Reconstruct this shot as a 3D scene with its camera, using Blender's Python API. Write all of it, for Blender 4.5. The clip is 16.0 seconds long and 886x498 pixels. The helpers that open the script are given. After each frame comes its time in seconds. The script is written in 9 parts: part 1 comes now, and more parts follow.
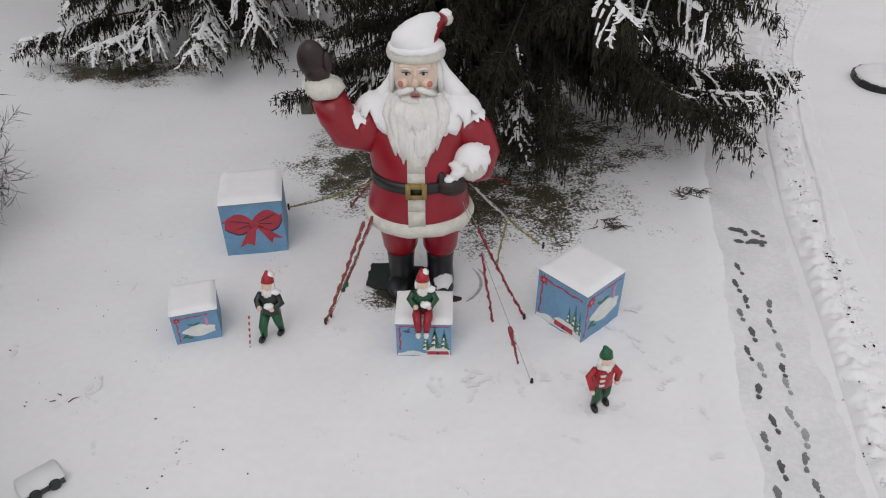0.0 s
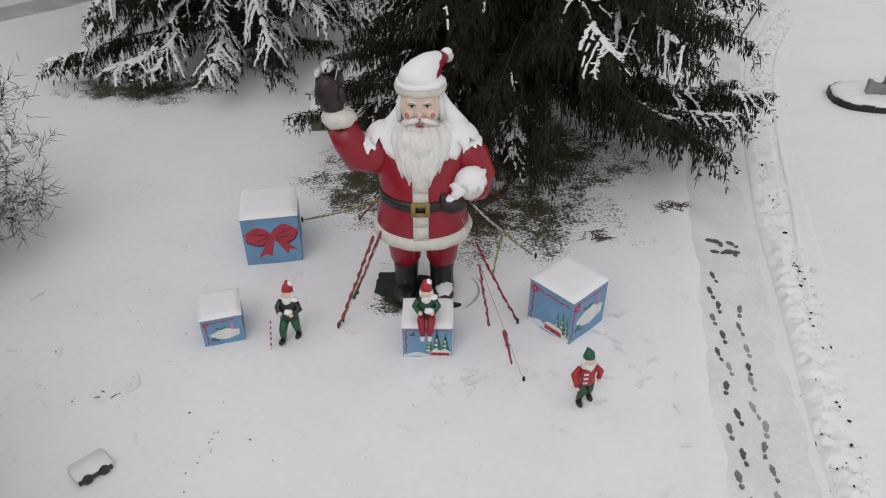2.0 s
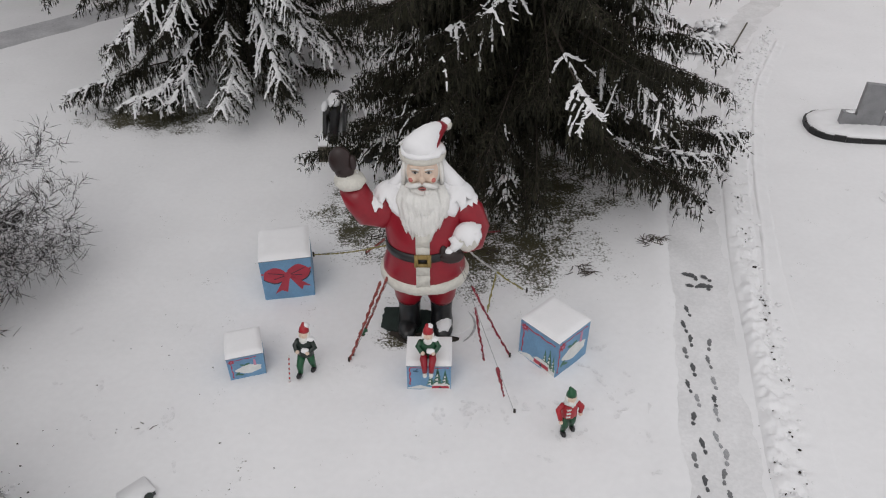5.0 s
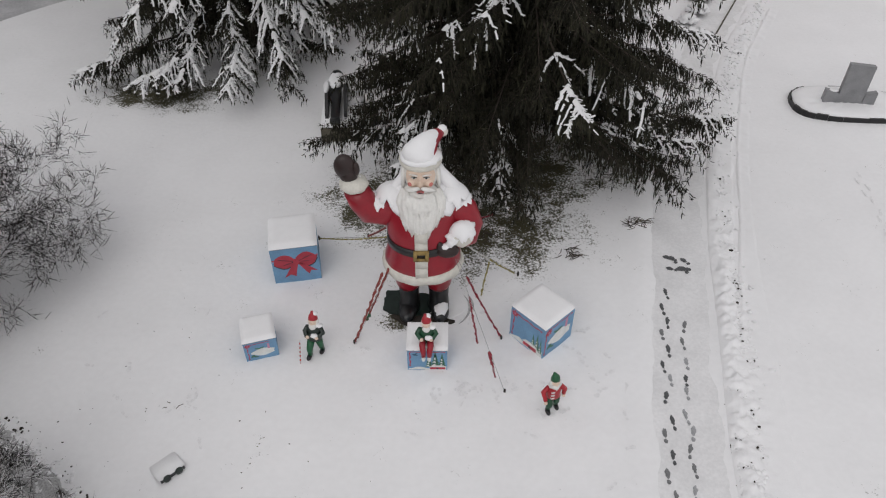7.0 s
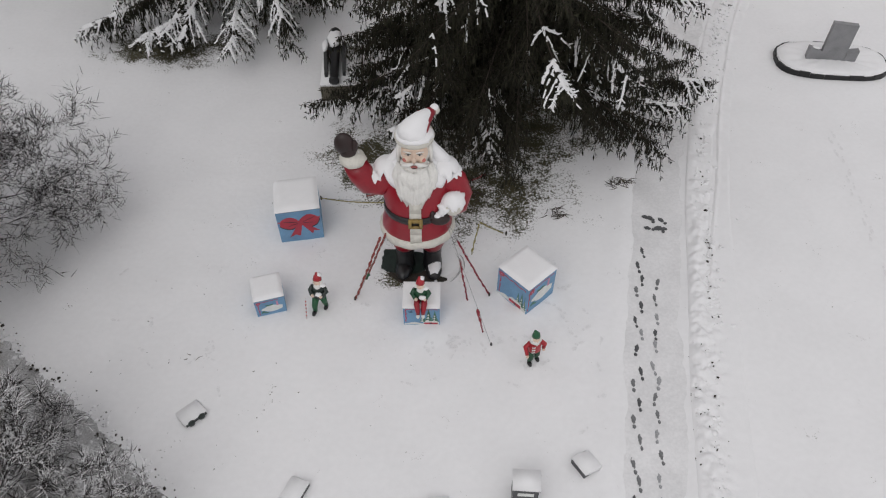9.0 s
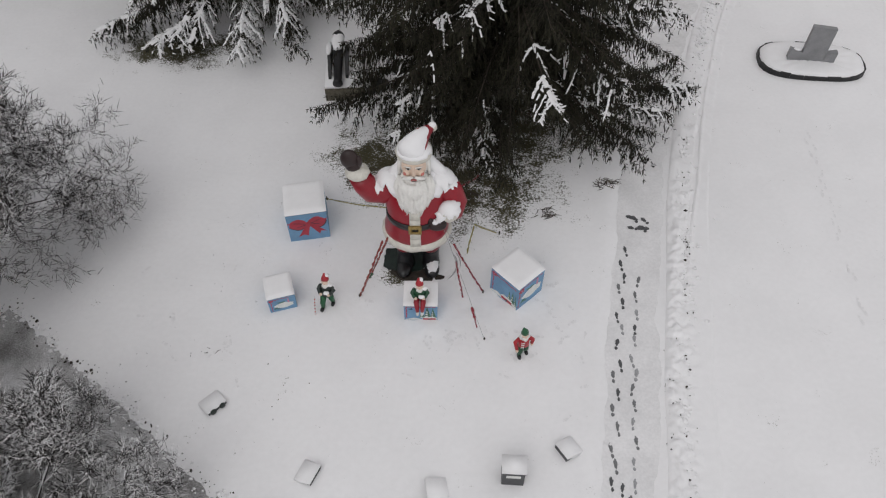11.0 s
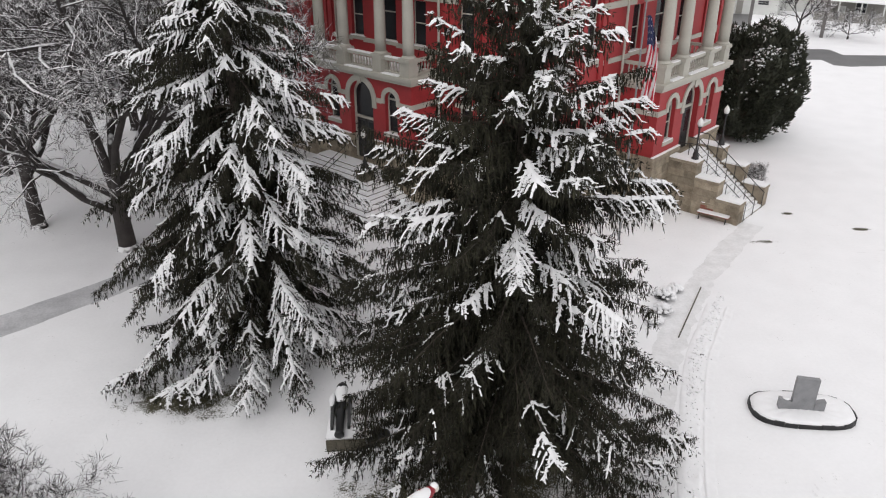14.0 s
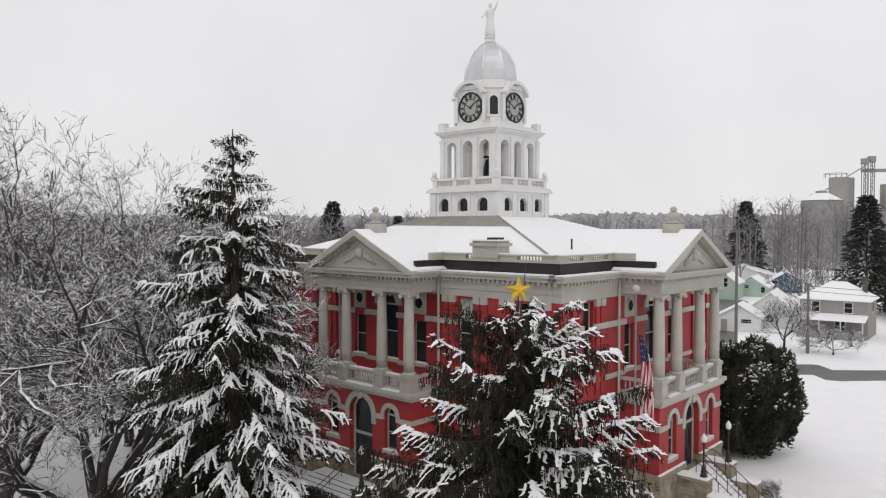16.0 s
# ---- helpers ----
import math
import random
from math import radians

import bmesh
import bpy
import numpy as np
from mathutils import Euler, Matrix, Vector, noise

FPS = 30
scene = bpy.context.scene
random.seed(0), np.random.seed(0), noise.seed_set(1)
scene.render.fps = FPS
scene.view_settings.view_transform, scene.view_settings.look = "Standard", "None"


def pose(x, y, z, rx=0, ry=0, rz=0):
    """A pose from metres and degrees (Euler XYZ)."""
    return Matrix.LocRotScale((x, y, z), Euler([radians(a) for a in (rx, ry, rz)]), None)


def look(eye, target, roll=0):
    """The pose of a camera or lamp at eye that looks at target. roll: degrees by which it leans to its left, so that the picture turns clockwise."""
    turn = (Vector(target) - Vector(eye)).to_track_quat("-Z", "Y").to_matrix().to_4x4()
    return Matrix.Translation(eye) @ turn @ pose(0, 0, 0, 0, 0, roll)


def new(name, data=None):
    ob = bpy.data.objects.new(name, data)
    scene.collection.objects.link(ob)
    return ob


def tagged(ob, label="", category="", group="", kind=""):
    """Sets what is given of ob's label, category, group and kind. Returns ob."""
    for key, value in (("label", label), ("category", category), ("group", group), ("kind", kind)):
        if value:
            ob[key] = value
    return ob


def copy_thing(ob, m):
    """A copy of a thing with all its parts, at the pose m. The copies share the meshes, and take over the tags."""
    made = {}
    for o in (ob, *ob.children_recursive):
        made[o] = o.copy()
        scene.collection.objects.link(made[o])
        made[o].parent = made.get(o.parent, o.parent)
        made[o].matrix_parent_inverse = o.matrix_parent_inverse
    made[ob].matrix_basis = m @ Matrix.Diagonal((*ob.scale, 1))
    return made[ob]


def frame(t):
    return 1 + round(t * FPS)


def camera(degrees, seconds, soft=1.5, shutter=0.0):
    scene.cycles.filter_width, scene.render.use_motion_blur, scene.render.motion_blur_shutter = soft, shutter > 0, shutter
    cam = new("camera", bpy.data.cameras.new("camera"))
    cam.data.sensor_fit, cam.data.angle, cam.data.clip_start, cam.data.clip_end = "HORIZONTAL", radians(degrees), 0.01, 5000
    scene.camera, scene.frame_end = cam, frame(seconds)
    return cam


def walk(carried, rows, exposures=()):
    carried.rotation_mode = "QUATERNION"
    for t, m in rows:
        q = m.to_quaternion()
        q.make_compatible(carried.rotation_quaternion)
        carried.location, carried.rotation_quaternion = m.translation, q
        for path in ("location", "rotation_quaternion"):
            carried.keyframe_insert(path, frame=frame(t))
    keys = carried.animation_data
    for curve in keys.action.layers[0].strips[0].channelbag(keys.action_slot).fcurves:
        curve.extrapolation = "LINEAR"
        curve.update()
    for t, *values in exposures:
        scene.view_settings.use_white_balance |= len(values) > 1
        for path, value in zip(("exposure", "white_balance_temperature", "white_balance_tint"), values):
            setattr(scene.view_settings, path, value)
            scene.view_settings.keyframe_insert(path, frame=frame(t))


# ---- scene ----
# camera: seconds, place in metres, pitch and yaw in degrees
ROWS = [
    (0, 0.023, 0.991, 8.473, -35.91, 0.85),
    (0.5, 0.036, 0.748, 8.716, -35.95, 0.88),
    (1, 0.020, 0.509, 8.962, -36.02, 0.82),
    (1.5, 0.005, 0.261, 9.204, -35.98, 0.78),
    (2, 0.000, 0.000, 9.453, -35.89, 0.79),
    (2.5, 0.005, -0.249, 9.735, -35.91, 0.84),
    (3, -0.011, -0.389, 10.030, -35.90, 0.77),
    (3.5, -0.011, -0.429, 10.375, -35.98, 0.79),
    (4, -0.016, -0.445, 10.705, -36.02, 0.70),
    (4.5, -0.016, -0.455, 11.063, -36.57, 0.67),
    (7, 0.038, -0.633, 13.233, -42.60, 0.57),
    (7.5, 0.103, -0.705, 13.690, -43.94, 0.65),
    (8, 0.146, -0.764, 14.133, -45.55, 0.64),
    (8.5, 0.193, -0.823, 14.571, -47.35, 0.64),
    (11, 0.308, -1.119, 16.871, -51.77, 0.64),
    (11.5, 0.297, -1.158, 17.283, -51.63, 0.62),
    (12, 0.292, -1.134, 17.516, -50.89, 0.57),
    (12.5, 0.287, -1.105, 17.613, -45.69, 0.52),
    (13, 0.272, -1.082, 17.655, -39.12, 0.50),
    (13.5, 0.219, -1.043, 17.717, -32.64, 0.40),
    (14, 0.187, -1.004, 17.693, -26.05, 0.34),
    (14.5, 0.120, -0.990, 17.745, -19.52, 0.28),
    (15, 0.109, -1.013, 17.783, -12.95, 0.24),
    (15.5, 0.104, -1.054, 17.798, -6.31, 0.22),
    (16, 0.104, -1.134, 17.863, -1.60, 0.21),
]
cam = camera(63.0, 16.0, soft=1.15)
walk(cam, [(t, pose(x, y, z, 90 + pitch, 0, yaw)) for t, x, y, z, pitch, yaw in ROWS],
     exposures=[(0, -0.17), (4.5, -0.19), (8.5, -0.22), (12, -0.27), (12.8, -0.12), (13.5, 0.06), (14.3, 0.36), (15.0, 0.37), (15.5, 0.18), (16, 0.07)])

# ---- overcast winter daylight ----
world = bpy.data.worlds.new("overcast_sky")
scene.world = world
world.use_nodes = True
wt = world.node_tree
wt.nodes.clear()
w_out = wt.nodes.new("ShaderNodeOutputWorld")
w_bg = wt.nodes.new("ShaderNodeBackground")
w_sky = wt.nodes.new("ShaderNodeTexSky")
w_sky.sky_type = "NISHITA"
w_sky.sun_disc = False
w_sky.sun_elevation = radians(32)
w_sky.sun_rotation = radians(200)
w_co = wt.nodes.new("ShaderNodeTexCoord")
w_no = wt.nodes.new("ShaderNodeTexNoise")
w_no.inputs["Scale"].default_value = 2.2
w_no.inputs["Detail"].default_value = 4
w_ra = wt.nodes.new("ShaderNodeValToRGB")
w_ra.color_ramp.elements[0].position, w_ra.color_ramp.elements[0].color = 0.3, (7.37, 7.25, 7.38, 1)
w_ra.color_ramp.elements[1].position, w_ra.color_ramp.elements[1].color = 0.7, (8.47, 8.35, 8.45, 1)
w_mi = wt.nodes.new("ShaderNodeMix")
w_mi.data_type = "RGBA"
w_mi.inputs["Factor"].default_value = 0.96
wt.links.new(w_co.outputs["Generated"], w_no.inputs["Vector"])
wt.links.new(w_no.outputs["Fac"], w_ra.inputs["Fac"])
wt.links.new(w_sky.outputs["Color"], w_mi.inputs["A"])
wt.links.new(w_ra.outputs["Color"], w_mi.inputs["B"])
wt.links.new(w_mi.outputs["Result"], w_bg.inputs["Color"])
wt.links.new(w_bg.outputs["Background"], w_out.inputs["Surface"])
w_bg.inputs["Strength"].default_value = 0.098
sun = new("sun", bpy.data.lights.new("sun", "SUN"))
sun.data.energy, sun.data.angle, sun.data.color = 0.55, radians(40), (1.0, 0.985, 0.965)
sun.matrix_world = look((-20, -40, 60), (0, 10, 0))

# ---- geometry helpers ----
rng = np.random.default_rng(7)


class Geo:
    """Collects vertices and faces of one mesh."""

    def __init__(self):
        self.v, self.f, self.mi, self.sm, self.m, self.smooth = [], [], [], [], 0, False

    def face(self, *idx):
        self.f.append(idx)
        self.mi.append(self.m)
        self.sm.append(self.smooth)

    def add(self, verts, faces, M=None):
        n = len(self.v)
        for p in verts:
            self.v.append(tuple(M @ Vector(p)) if M is not None else tuple(p))
        for q in faces:
            self.face(*[n + i for i in q])
        return self

    def box(self, x0, y0, z0, x1, y1, z1, M=None):
        x0, x1 = min(x0, x1), max(x0, x1)
        y0, y1 = min(y0, y1), max(y0, y1)
        z0, z1 = min(z0, z1), max(z0, z1)
        vs = [(x0, y0, z0), (x1, y0, z0), (x1, y1, z0), (x0, y1, z0), (x0, y0, z1), (x1, y0, z1), (x1, y1, z1), (x0, y1, z1)]
        return self.add(vs, [(3, 2, 1, 0), (4, 5, 6, 7), (0, 1, 5, 4), (1, 2, 6, 5), (2, 3, 7, 6), (3, 0, 4, 7)], M)

    def prism(self, pts, z0, z1, M=None):
        """An outline in x, y, anticlockwise, from z0 to z1."""
        n = len(pts)
        vs = [(x, y, z0) for x, y in pts] + [(x, y, z1) for x, y in pts]
        fs = [tuple(range(n))[::-1], tuple(range(n, 2 * n))] + [(i, (i + 1) % n, n + (i + 1) % n, n + i) for i in range(n)]
        return self.add(vs, fs, M)

    def lathe(self, prof, n=24, c=(0, 0, 0), sx=1.0, sy=1.0, M=None, caps=True):
        """A profile of (radius, height) turned about the upright."""
        k = len(prof)
        vs = [(c[0] + r * sx * math.cos(2 * math.pi * i / n), c[1] + r * sy * math.sin(2 * math.pi * i / n), c[2] + z)
              for r, z in prof for i in range(n)]
        fs = [(j * n + i, j * n + (i + 1) % n, (j + 1) * n + (i + 1) % n, (j + 1) * n + i) for j in range(k - 1) for i in range(n)]
        if caps:
            fs += [tuple(range(n))[::-1], tuple(range((k - 1) * n, k * n))]
        return self.add(vs, fs, M)

    def ball(self, c, r, n=16, k=10, lump=0.0, M=None, freq=2.0):
        """An ellipsoid, with an uneven surface where lump is given."""
        rx, ry, rz = (r, r, r) if isinstance(r, (int, float)) else r
        vs = []
        for j in range(1, k):
            a = math.pi * j / k
            for i in range(n):
                b = 2 * math.pi * i / n
                d = Vector((math.sin(a) * math.cos(b), math.sin(a) * math.sin(b), -math.cos(a)))
                q = 1 + (lump * noise.noise(Vector((c[0] + d.x * freq, c[1] + d.y * freq, c[2] + d.z * freq))) if lump else 0)
                vs.append((c[0] + d.x * rx * q, c[1] + d.y * ry * q, c[2] + d.z * rz * q))
        vs += [(c[0], c[1], c[2] - rz), (c[0], c[1], c[2] + rz)]
        lo, hi = len(vs) - 2, len(vs) - 1
        fs = [(j * n + i, j * n + (i + 1) % n, (j + 1) * n + (i + 1) % n, (j + 1) * n + i) for j in range(k - 2) for i in range(n)]
        fs += [(lo, (i + 1) % n, i) for i in range(n)] + [(hi, (k - 2) * n + i, (k - 2) * n + (i + 1) % n) for i in range(n)]
        return self.add(vs, fs, M)

    def tube(self, pts, radii, n=8, M=None, flat=1.0):
        """A round bar along points."""
        pts = [Vector(p) for p in pts]
        radii = [radii] * len(pts) if isinstance(radii, (int, float)) else radii
        vs, prev = [], None
        for i, p in enumerate(pts):
            t = (pts[min(i + 1, len(pts) - 1)] - pts[max(i - 1, 0)]).normalized()
            a = prev if prev is not None else Vector((0, 0, 1)) if abs(t.z) < 0.9 else Vector((1, 0, 0))
            a = (a - t * a.dot(t)).normalized()
            prev, b = a, t.cross(a)
            vs += [tuple(p + (a * math.cos(2 * math.pi * k / n) * flat + b * math.sin(2 * math.pi * k / n)) * radii[i]) for k in range(n)]
        k = len(pts)
        fs = [(j * n + i, j * n + (i + 1) % n, (j + 1) * n + (i + 1) % n, (j + 1) * n + i) for j in range(k - 1) for i in range(n)]
        fs += [tuple(range(n))[::-1], tuple(range((k - 1) * n, k * n))]
        return self.add(vs, fs, M)


SEPARATE = {"portico_wall", "stone_base", "water_table", "lower_wall", "cornice_snow", "parapet", "tower_pilaster", "bow_fold", "sprig"}


def pieces(g):
    """The unconnected pieces of a Geo, each as a Geo of its own."""
    root = list(range(len(g.v)))

    def find(i):
        while root[i] != i:
            root[i] = root[root[i]]
            i = root[i]
        return i

    for f in g.f:
        for i in f[1:]:
            root[find(i)] = find(f[0])
    out = {}
    for f, m, s in zip(g.f, g.mi, g.sm):
        out.setdefault(find(f[0]), []).append((f, m, s))
    for rows in out.values():
        q, seen = Geo(), {}
        for f, m, s in rows:
            for i in f:
                if i not in seen:
                    seen[i] = len(q.v)
                    q.v.append(g.v[i])
            q.f.append(tuple(seen[i] for i in f))
            q.mi.append(m)
            q.sm.append(s)
        yield q


def part(name, g, mats, parent=None, label="", kind="", category="", group="", M=None):
    """Links a Geo as one mesh object, under a thing or a part where parent is given."""
    if name in SEPARATE:
        made = [link(name, q, mats, parent, label, kind, category, group, M) for q in pieces(g)]
        return made[0]
    return link(name, g, mats, parent, label, kind, category, group, M)


def link(name, g, mats, parent, label, kind, category, group, M):
    me = bpy.data.meshes.new(name)
    me.from_pydata(g.v, [], g.f)
    for m in mats if isinstance(mats, (list, tuple)) else [mats]:
        me.materials.append(m)
    if any(g.mi):
        me.polygons.foreach_set("material_index", g.mi)
    me.polygons.foreach_set("use_smooth", g.sm)
    me.update()
    bm = bmesh.new()
    bm.from_mesh(me)
    bmesh.ops.recalc_face_normals(bm, faces=bm.faces)
    bm.to_mesh(me)
    bm.free()
    ob = new(name, me)
    if M is not None:
        ob.matrix_basis = M
    ob.parent = parent
    return tagged(ob, label, category, group, kind)


def quick(name, V, F, mats, parent=None, label="", kind="", category="", smooth=False, mi=None):
    """Links large arrays of vertices and triangles or quads as one mesh object."""
    V, F = np.asarray(V, np.float32).reshape(-1, 3), np.asarray(F, np.int32)
    me = bpy.data.meshes.new(name)
    k = F.shape[1]
    me.vertices.add(len(V))
    me.vertices.foreach_set("co", V.ravel())
    me.loops.add(F.size)
    me.loops.foreach_set("vertex_index", F.ravel())
    me.polygons.add(len(F))
    me.polygons.foreach_set("loop_start", np.arange(0, F.size, k, dtype=np.int32))
    for m in mats if isinstance(mats, (list, tuple)) else [mats]:
        me.materials.append(m)
    if mi is not None:
        me.polygons.foreach_set("material_index", np.asarray(mi, np.int32))
    me.polygons.foreach_set("use_smooth", np.full(len(F), smooth))
    me.update(calc_edges=True)
    me.validate()
    ob = new(name, me)
    ob.parent = parent
    return tagged(ob, label, category, "", kind)


def thing(name, M, label, category, group="", kind=""):
    ob = new(name)
    ob.empty_display_size = 0.2
    ob.matrix_basis = M
    return tagged(ob, label, category, group, kind)


# ---- materials ----
def material(name, colour, rough=0.7, metal=0.0, var=0.15, scale=3.0, fine=40.0, bump=0.2, bump_dist=0.01, colour2=None, spec=0.5, island=0.0):
    """A surface with large stains, fine grain and relief, at world size."""
    m = bpy.data.materials.new(name)
    m.use_nodes = True
    nt = m.node_tree
    b = nt.nodes["Principled BSDF"]
    co = nt.nodes.new("ShaderNodeTexCoord")
    n1, n2 = nt.nodes.new("ShaderNodeTexNoise"), nt.nodes.new("ShaderNodeTexNoise")
    n1.inputs["Scale"].default_value, n2.inputs["Scale"].default_value = scale, fine
    n1.inputs["Detail"].default_value, n2.inputs["Detail"].default_value = 6, 4
    for n in (n1, n2):
        nt.links.new(co.outputs["Object"], n.inputs["Vector"])
    add = nt.nodes.new("ShaderNodeMath")
    add.operation = "MULTIPLY_ADD"
    add.inputs[1].default_value = 0.6
    half = nt.nodes.new("ShaderNodeMath")
    half.operation = "MULTIPLY"
    half.inputs[1].default_value = 0.4
    nt.links.new(n2.outputs["Fac"], half.inputs[0])
    nt.links.new(n1.outputs["Fac"], add.inputs[0])
    nt.links.new(half.outputs[0], add.inputs[2])
    ramp = nt.nodes.new("ShaderNodeValToRGB")
    c2 = colour2 or tuple(min(1, c * (1 + var)) for c in colour)
    c1 = colour if colour2 else tuple(c * (1 - var) for c in colour)
    ramp.color_ramp.elements[0].position, ramp.color_ramp.elements[0].color = 0.36, (*c1, 1)
    ramp.color_ramp.elements[1].position, ramp.color_ramp.elements[1].color = 0.64, (*c2, 1)
    nt.links.new(add.outputs[0], ramp.inputs["Fac"])
    out = ramp.outputs["Color"]
    if island:
        info = nt.nodes.new("ShaderNodeNewGeometry")
        hsv = nt.nodes.new("ShaderNodeHueSaturation")
        mr = nt.nodes.new("ShaderNodeMapRange")
        mr.inputs["To Min"].default_value, mr.inputs["To Max"].default_value = 1 - island, 1 + island
        nt.links.new(info.outputs["Random Per Island"], mr.inputs["Value"])
        nt.links.new(mr.outputs["Result"], hsv.inputs["Value"])
        nt.links.new(out, hsv.inputs["Color"])
        out = hsv.outputs["Color"]
    nt.links.new(out, b.inputs["Base Color"])
    b.inputs["Roughness"].default_value, b.inputs["Metallic"].default_value = rough, metal
    b.inputs["Specular IOR Level"].default_value = spec
    if bump:
        bp = nt.nodes.new("ShaderNodeBump")
        bp.inputs["Strength"].default_value, bp.inputs["Distance"].default_value = bump, bump_dist
        nt.links.new(add.outputs[0], bp.inputs["Height"])
        nt.links.new(bp.outputs["Normal"], b.inputs["Normal"])
    return m


def snowed(name, colour, amount=0.35, rough=0.85, scale=3.0, snow=(0.85, 0.845, 0.855)):
    """Bark or roofing on whose upper sides snow lies."""
    m = material(name, colour, rough, var=0.3, scale=scale, fine=25)
    nt = m.node_tree
    b = nt.nodes["Principled BSDF"]
    was = b.inputs["Base Color"].links[0].from_socket
    geo = nt.nodes.new("ShaderNodeNewGeometry")
    sep = nt.nodes.new("ShaderNodeSeparateXYZ")
    nt.links.new(geo.outputs["Normal"], sep.inputs[0])
    no = nt.nodes.new("ShaderNodeTexNoise")
    no.inputs["Scale"].default_value = 1.7
    nt.links.new(geo.outputs["Position"], no.inputs["Vector"])
    ad = nt.nodes.new("ShaderNodeMath")
    ad.operation = "MULTIPLY_ADD"
    ad.inputs[1].default_value = 0.9
    nt.links.new(no.outputs["Fac"], ad.inputs[0])
    nt.links.new(sep.outputs["Z"], ad.inputs[2])
    mr = nt.nodes.new("ShaderNodeMapRange")
    mr.inputs["From Min"].default_value, mr.inputs["From Max"].default_value = 1.0 - amount, 1.12 - amount
    nt.links.new(ad.outputs[0], mr.inputs["Value"])
    mix = nt.nodes.new("ShaderNodeMix")
    mix.data_type = "RGBA"
    nt.links.new(mr.outputs["Result"], mix.inputs["Factor"])
    nt.links.new(was, mix.inputs["A"])
    mix.inputs["B"].default_value = (*snow, 1)
    nt.links.new(mix.outputs["Result"], b.inputs["Base Color"])
    return m


SNOW = (0.866, 0.863, 0.874)
M_snow = material("snow", SNOW, 0.75, var=0.03, scale=0.9, fine=14, bump=0.35, bump_dist=0.03, spec=0.3)
M_snow_soft = material("settled_snow", SNOW, 0.8, var=0.02, scale=4, fine=30, bump=0.4, bump_dist=0.02, spec=0.3)
M_slush = material("packed_slush", (0.70, 0.697, 0.705), 0.5, scale=0.9, fine=14, bump=0.3, bump_dist=0.01, colour2=(0.85, 0.845, 0.855))
M_back = material("thin_grey_slush", (0.40, 0.40, 0.415), 0.5, scale=0.8, fine=12, bump=0.3, bump_dist=0.01, colour2=(0.62, 0.618, 0.63))
M_tracked = material("tracked_snow", (0.70, 0.697, 0.70), 0.6, scale=1.6, fine=9, bump=0.8, bump_dist=0.05, colour2=(0.85, 0.845, 0.855))
M_print_snow = material("shallow_snow_print", (0.80, 0.797, 0.807), 0.7, var=0.1, scale=9)
M_wet = material("wet_print", (0.075, 0.077, 0.082), 0.35, var=0.5, scale=9, fine=60, bump=0.4)
M_wet_mid = material("thinly_wet_print", (0.17, 0.172, 0.178), 0.4, var=0.4, scale=9, fine=60, bump=0.4)
M_wet_pale = material("half_melted_print", (0.33, 0.333, 0.345), 0.4, var=0.3, scale=9, fine=60, bump=0.4)
M_scrape = material("scraped_grey_snow", (0.42, 0.42, 0.42), 0.6, var=0.3, scale=9)
# soil crumbs and stakes; also colours the shadow patch before the statue
M_dirt_shadow = material("dark_soil_and_shadow", (0.035, 0.028, 0.022), 0.9, var=0.5, scale=6, fine=50, bump=0.7)
M_needle = material("spruce_needles", (0.021, 0.0205, 0.012), 0.8, var=0.5, scale=0.8, fine=9, bump=0.0, island=0.65, spec=0.25)
M_bark = material("spruce_bark", (0.05, 0.038, 0.03), 0.9, var=0.4, scale=4, fine=40, bump=0.8, bump_dist=0.02)
M_twig = snowed("frosted_bark", (0.062, 0.055, 0.055), 0.26)
M_twig_near = snowed("dark_twig_bark", (0.030, 0.025, 0.024), -0.06)
M_wreath = snowed("frosted_wreath_green", (0.03, 0.05, 0.03), 0.45)
M_trunk = snowed("grey_bark", (0.035, 0.029, 0.027), 0.18)
M_plate = material("wet_dark_plate", (0.014, 0.024, 0.02), 0.3, var=0.4, scale=6)
M_red = material("red_gloss_paint", (0.27, 0.007, 0.018), 0.28, var=0.12, scale=2, fine=14, bump=0.12)
M_white_fur = material("cream_textured_paint", (0.66, 0.64, 0.58), 0.55, var=0.08, scale=7, fine=26, bump=0.9, bump_dist=0.035)
M_beard = material("white_beard_paint", (0.77, 0.76, 0.73), 0.5, var=0.06, scale=5, fine=22, bump=0.6, bump_dist=0.03)
M_skin = material("flesh_paint", (0.72, 0.56, 0.45), 0.45, var=0.08, scale=4, fine=20, bump=0.1)
M_cheek = material("rosy_paint", (0.55, 0.17, 0.14), 0.45, var=0.1)
M_lip = material("lip_paint", (0.55, 0.19, 0.18), 0.4, var=0.1)
M_glove = material("dark_brown_paint", (0.022, 0.010, 0.009), 0.4, var=0.25, scale=4)
M_black = material("black_gloss_paint", (0.012, 0.012, 0.013), 0.3, var=0.3, scale=5, bump=0.2)
M_brass = material("old_gold_paint", (0.28, 0.19, 0.055), 0.45, var=0.25, scale=9)
M_eye = material("eye_white", (0.6, 0.58, 0.55), 0.4, var=0.05)
M_green_deep = material("deep_green_paint", (0.012, 0.065, 0.03), 0.35, var=0.25, scale=5)
M_elf_green = material("bright_green_paint", (0.01, 0.09, 0.035), 0.4, var=0.2, scale=5)
M_elf_red = material("bright_red_paint", (0.38, 0.015, 0.025), 0.4, var=0.15, scale=5)
M_box_blue = material("light_blue_board", (0.15, 0.30, 0.47), 0.55, var=0.14, scale=2.2, fine=30, bump=0.15)
M_box_edge = material("weathered_board_edge", (0.22, 0.24, 0.25), 0.8, var=0.3, scale=6)
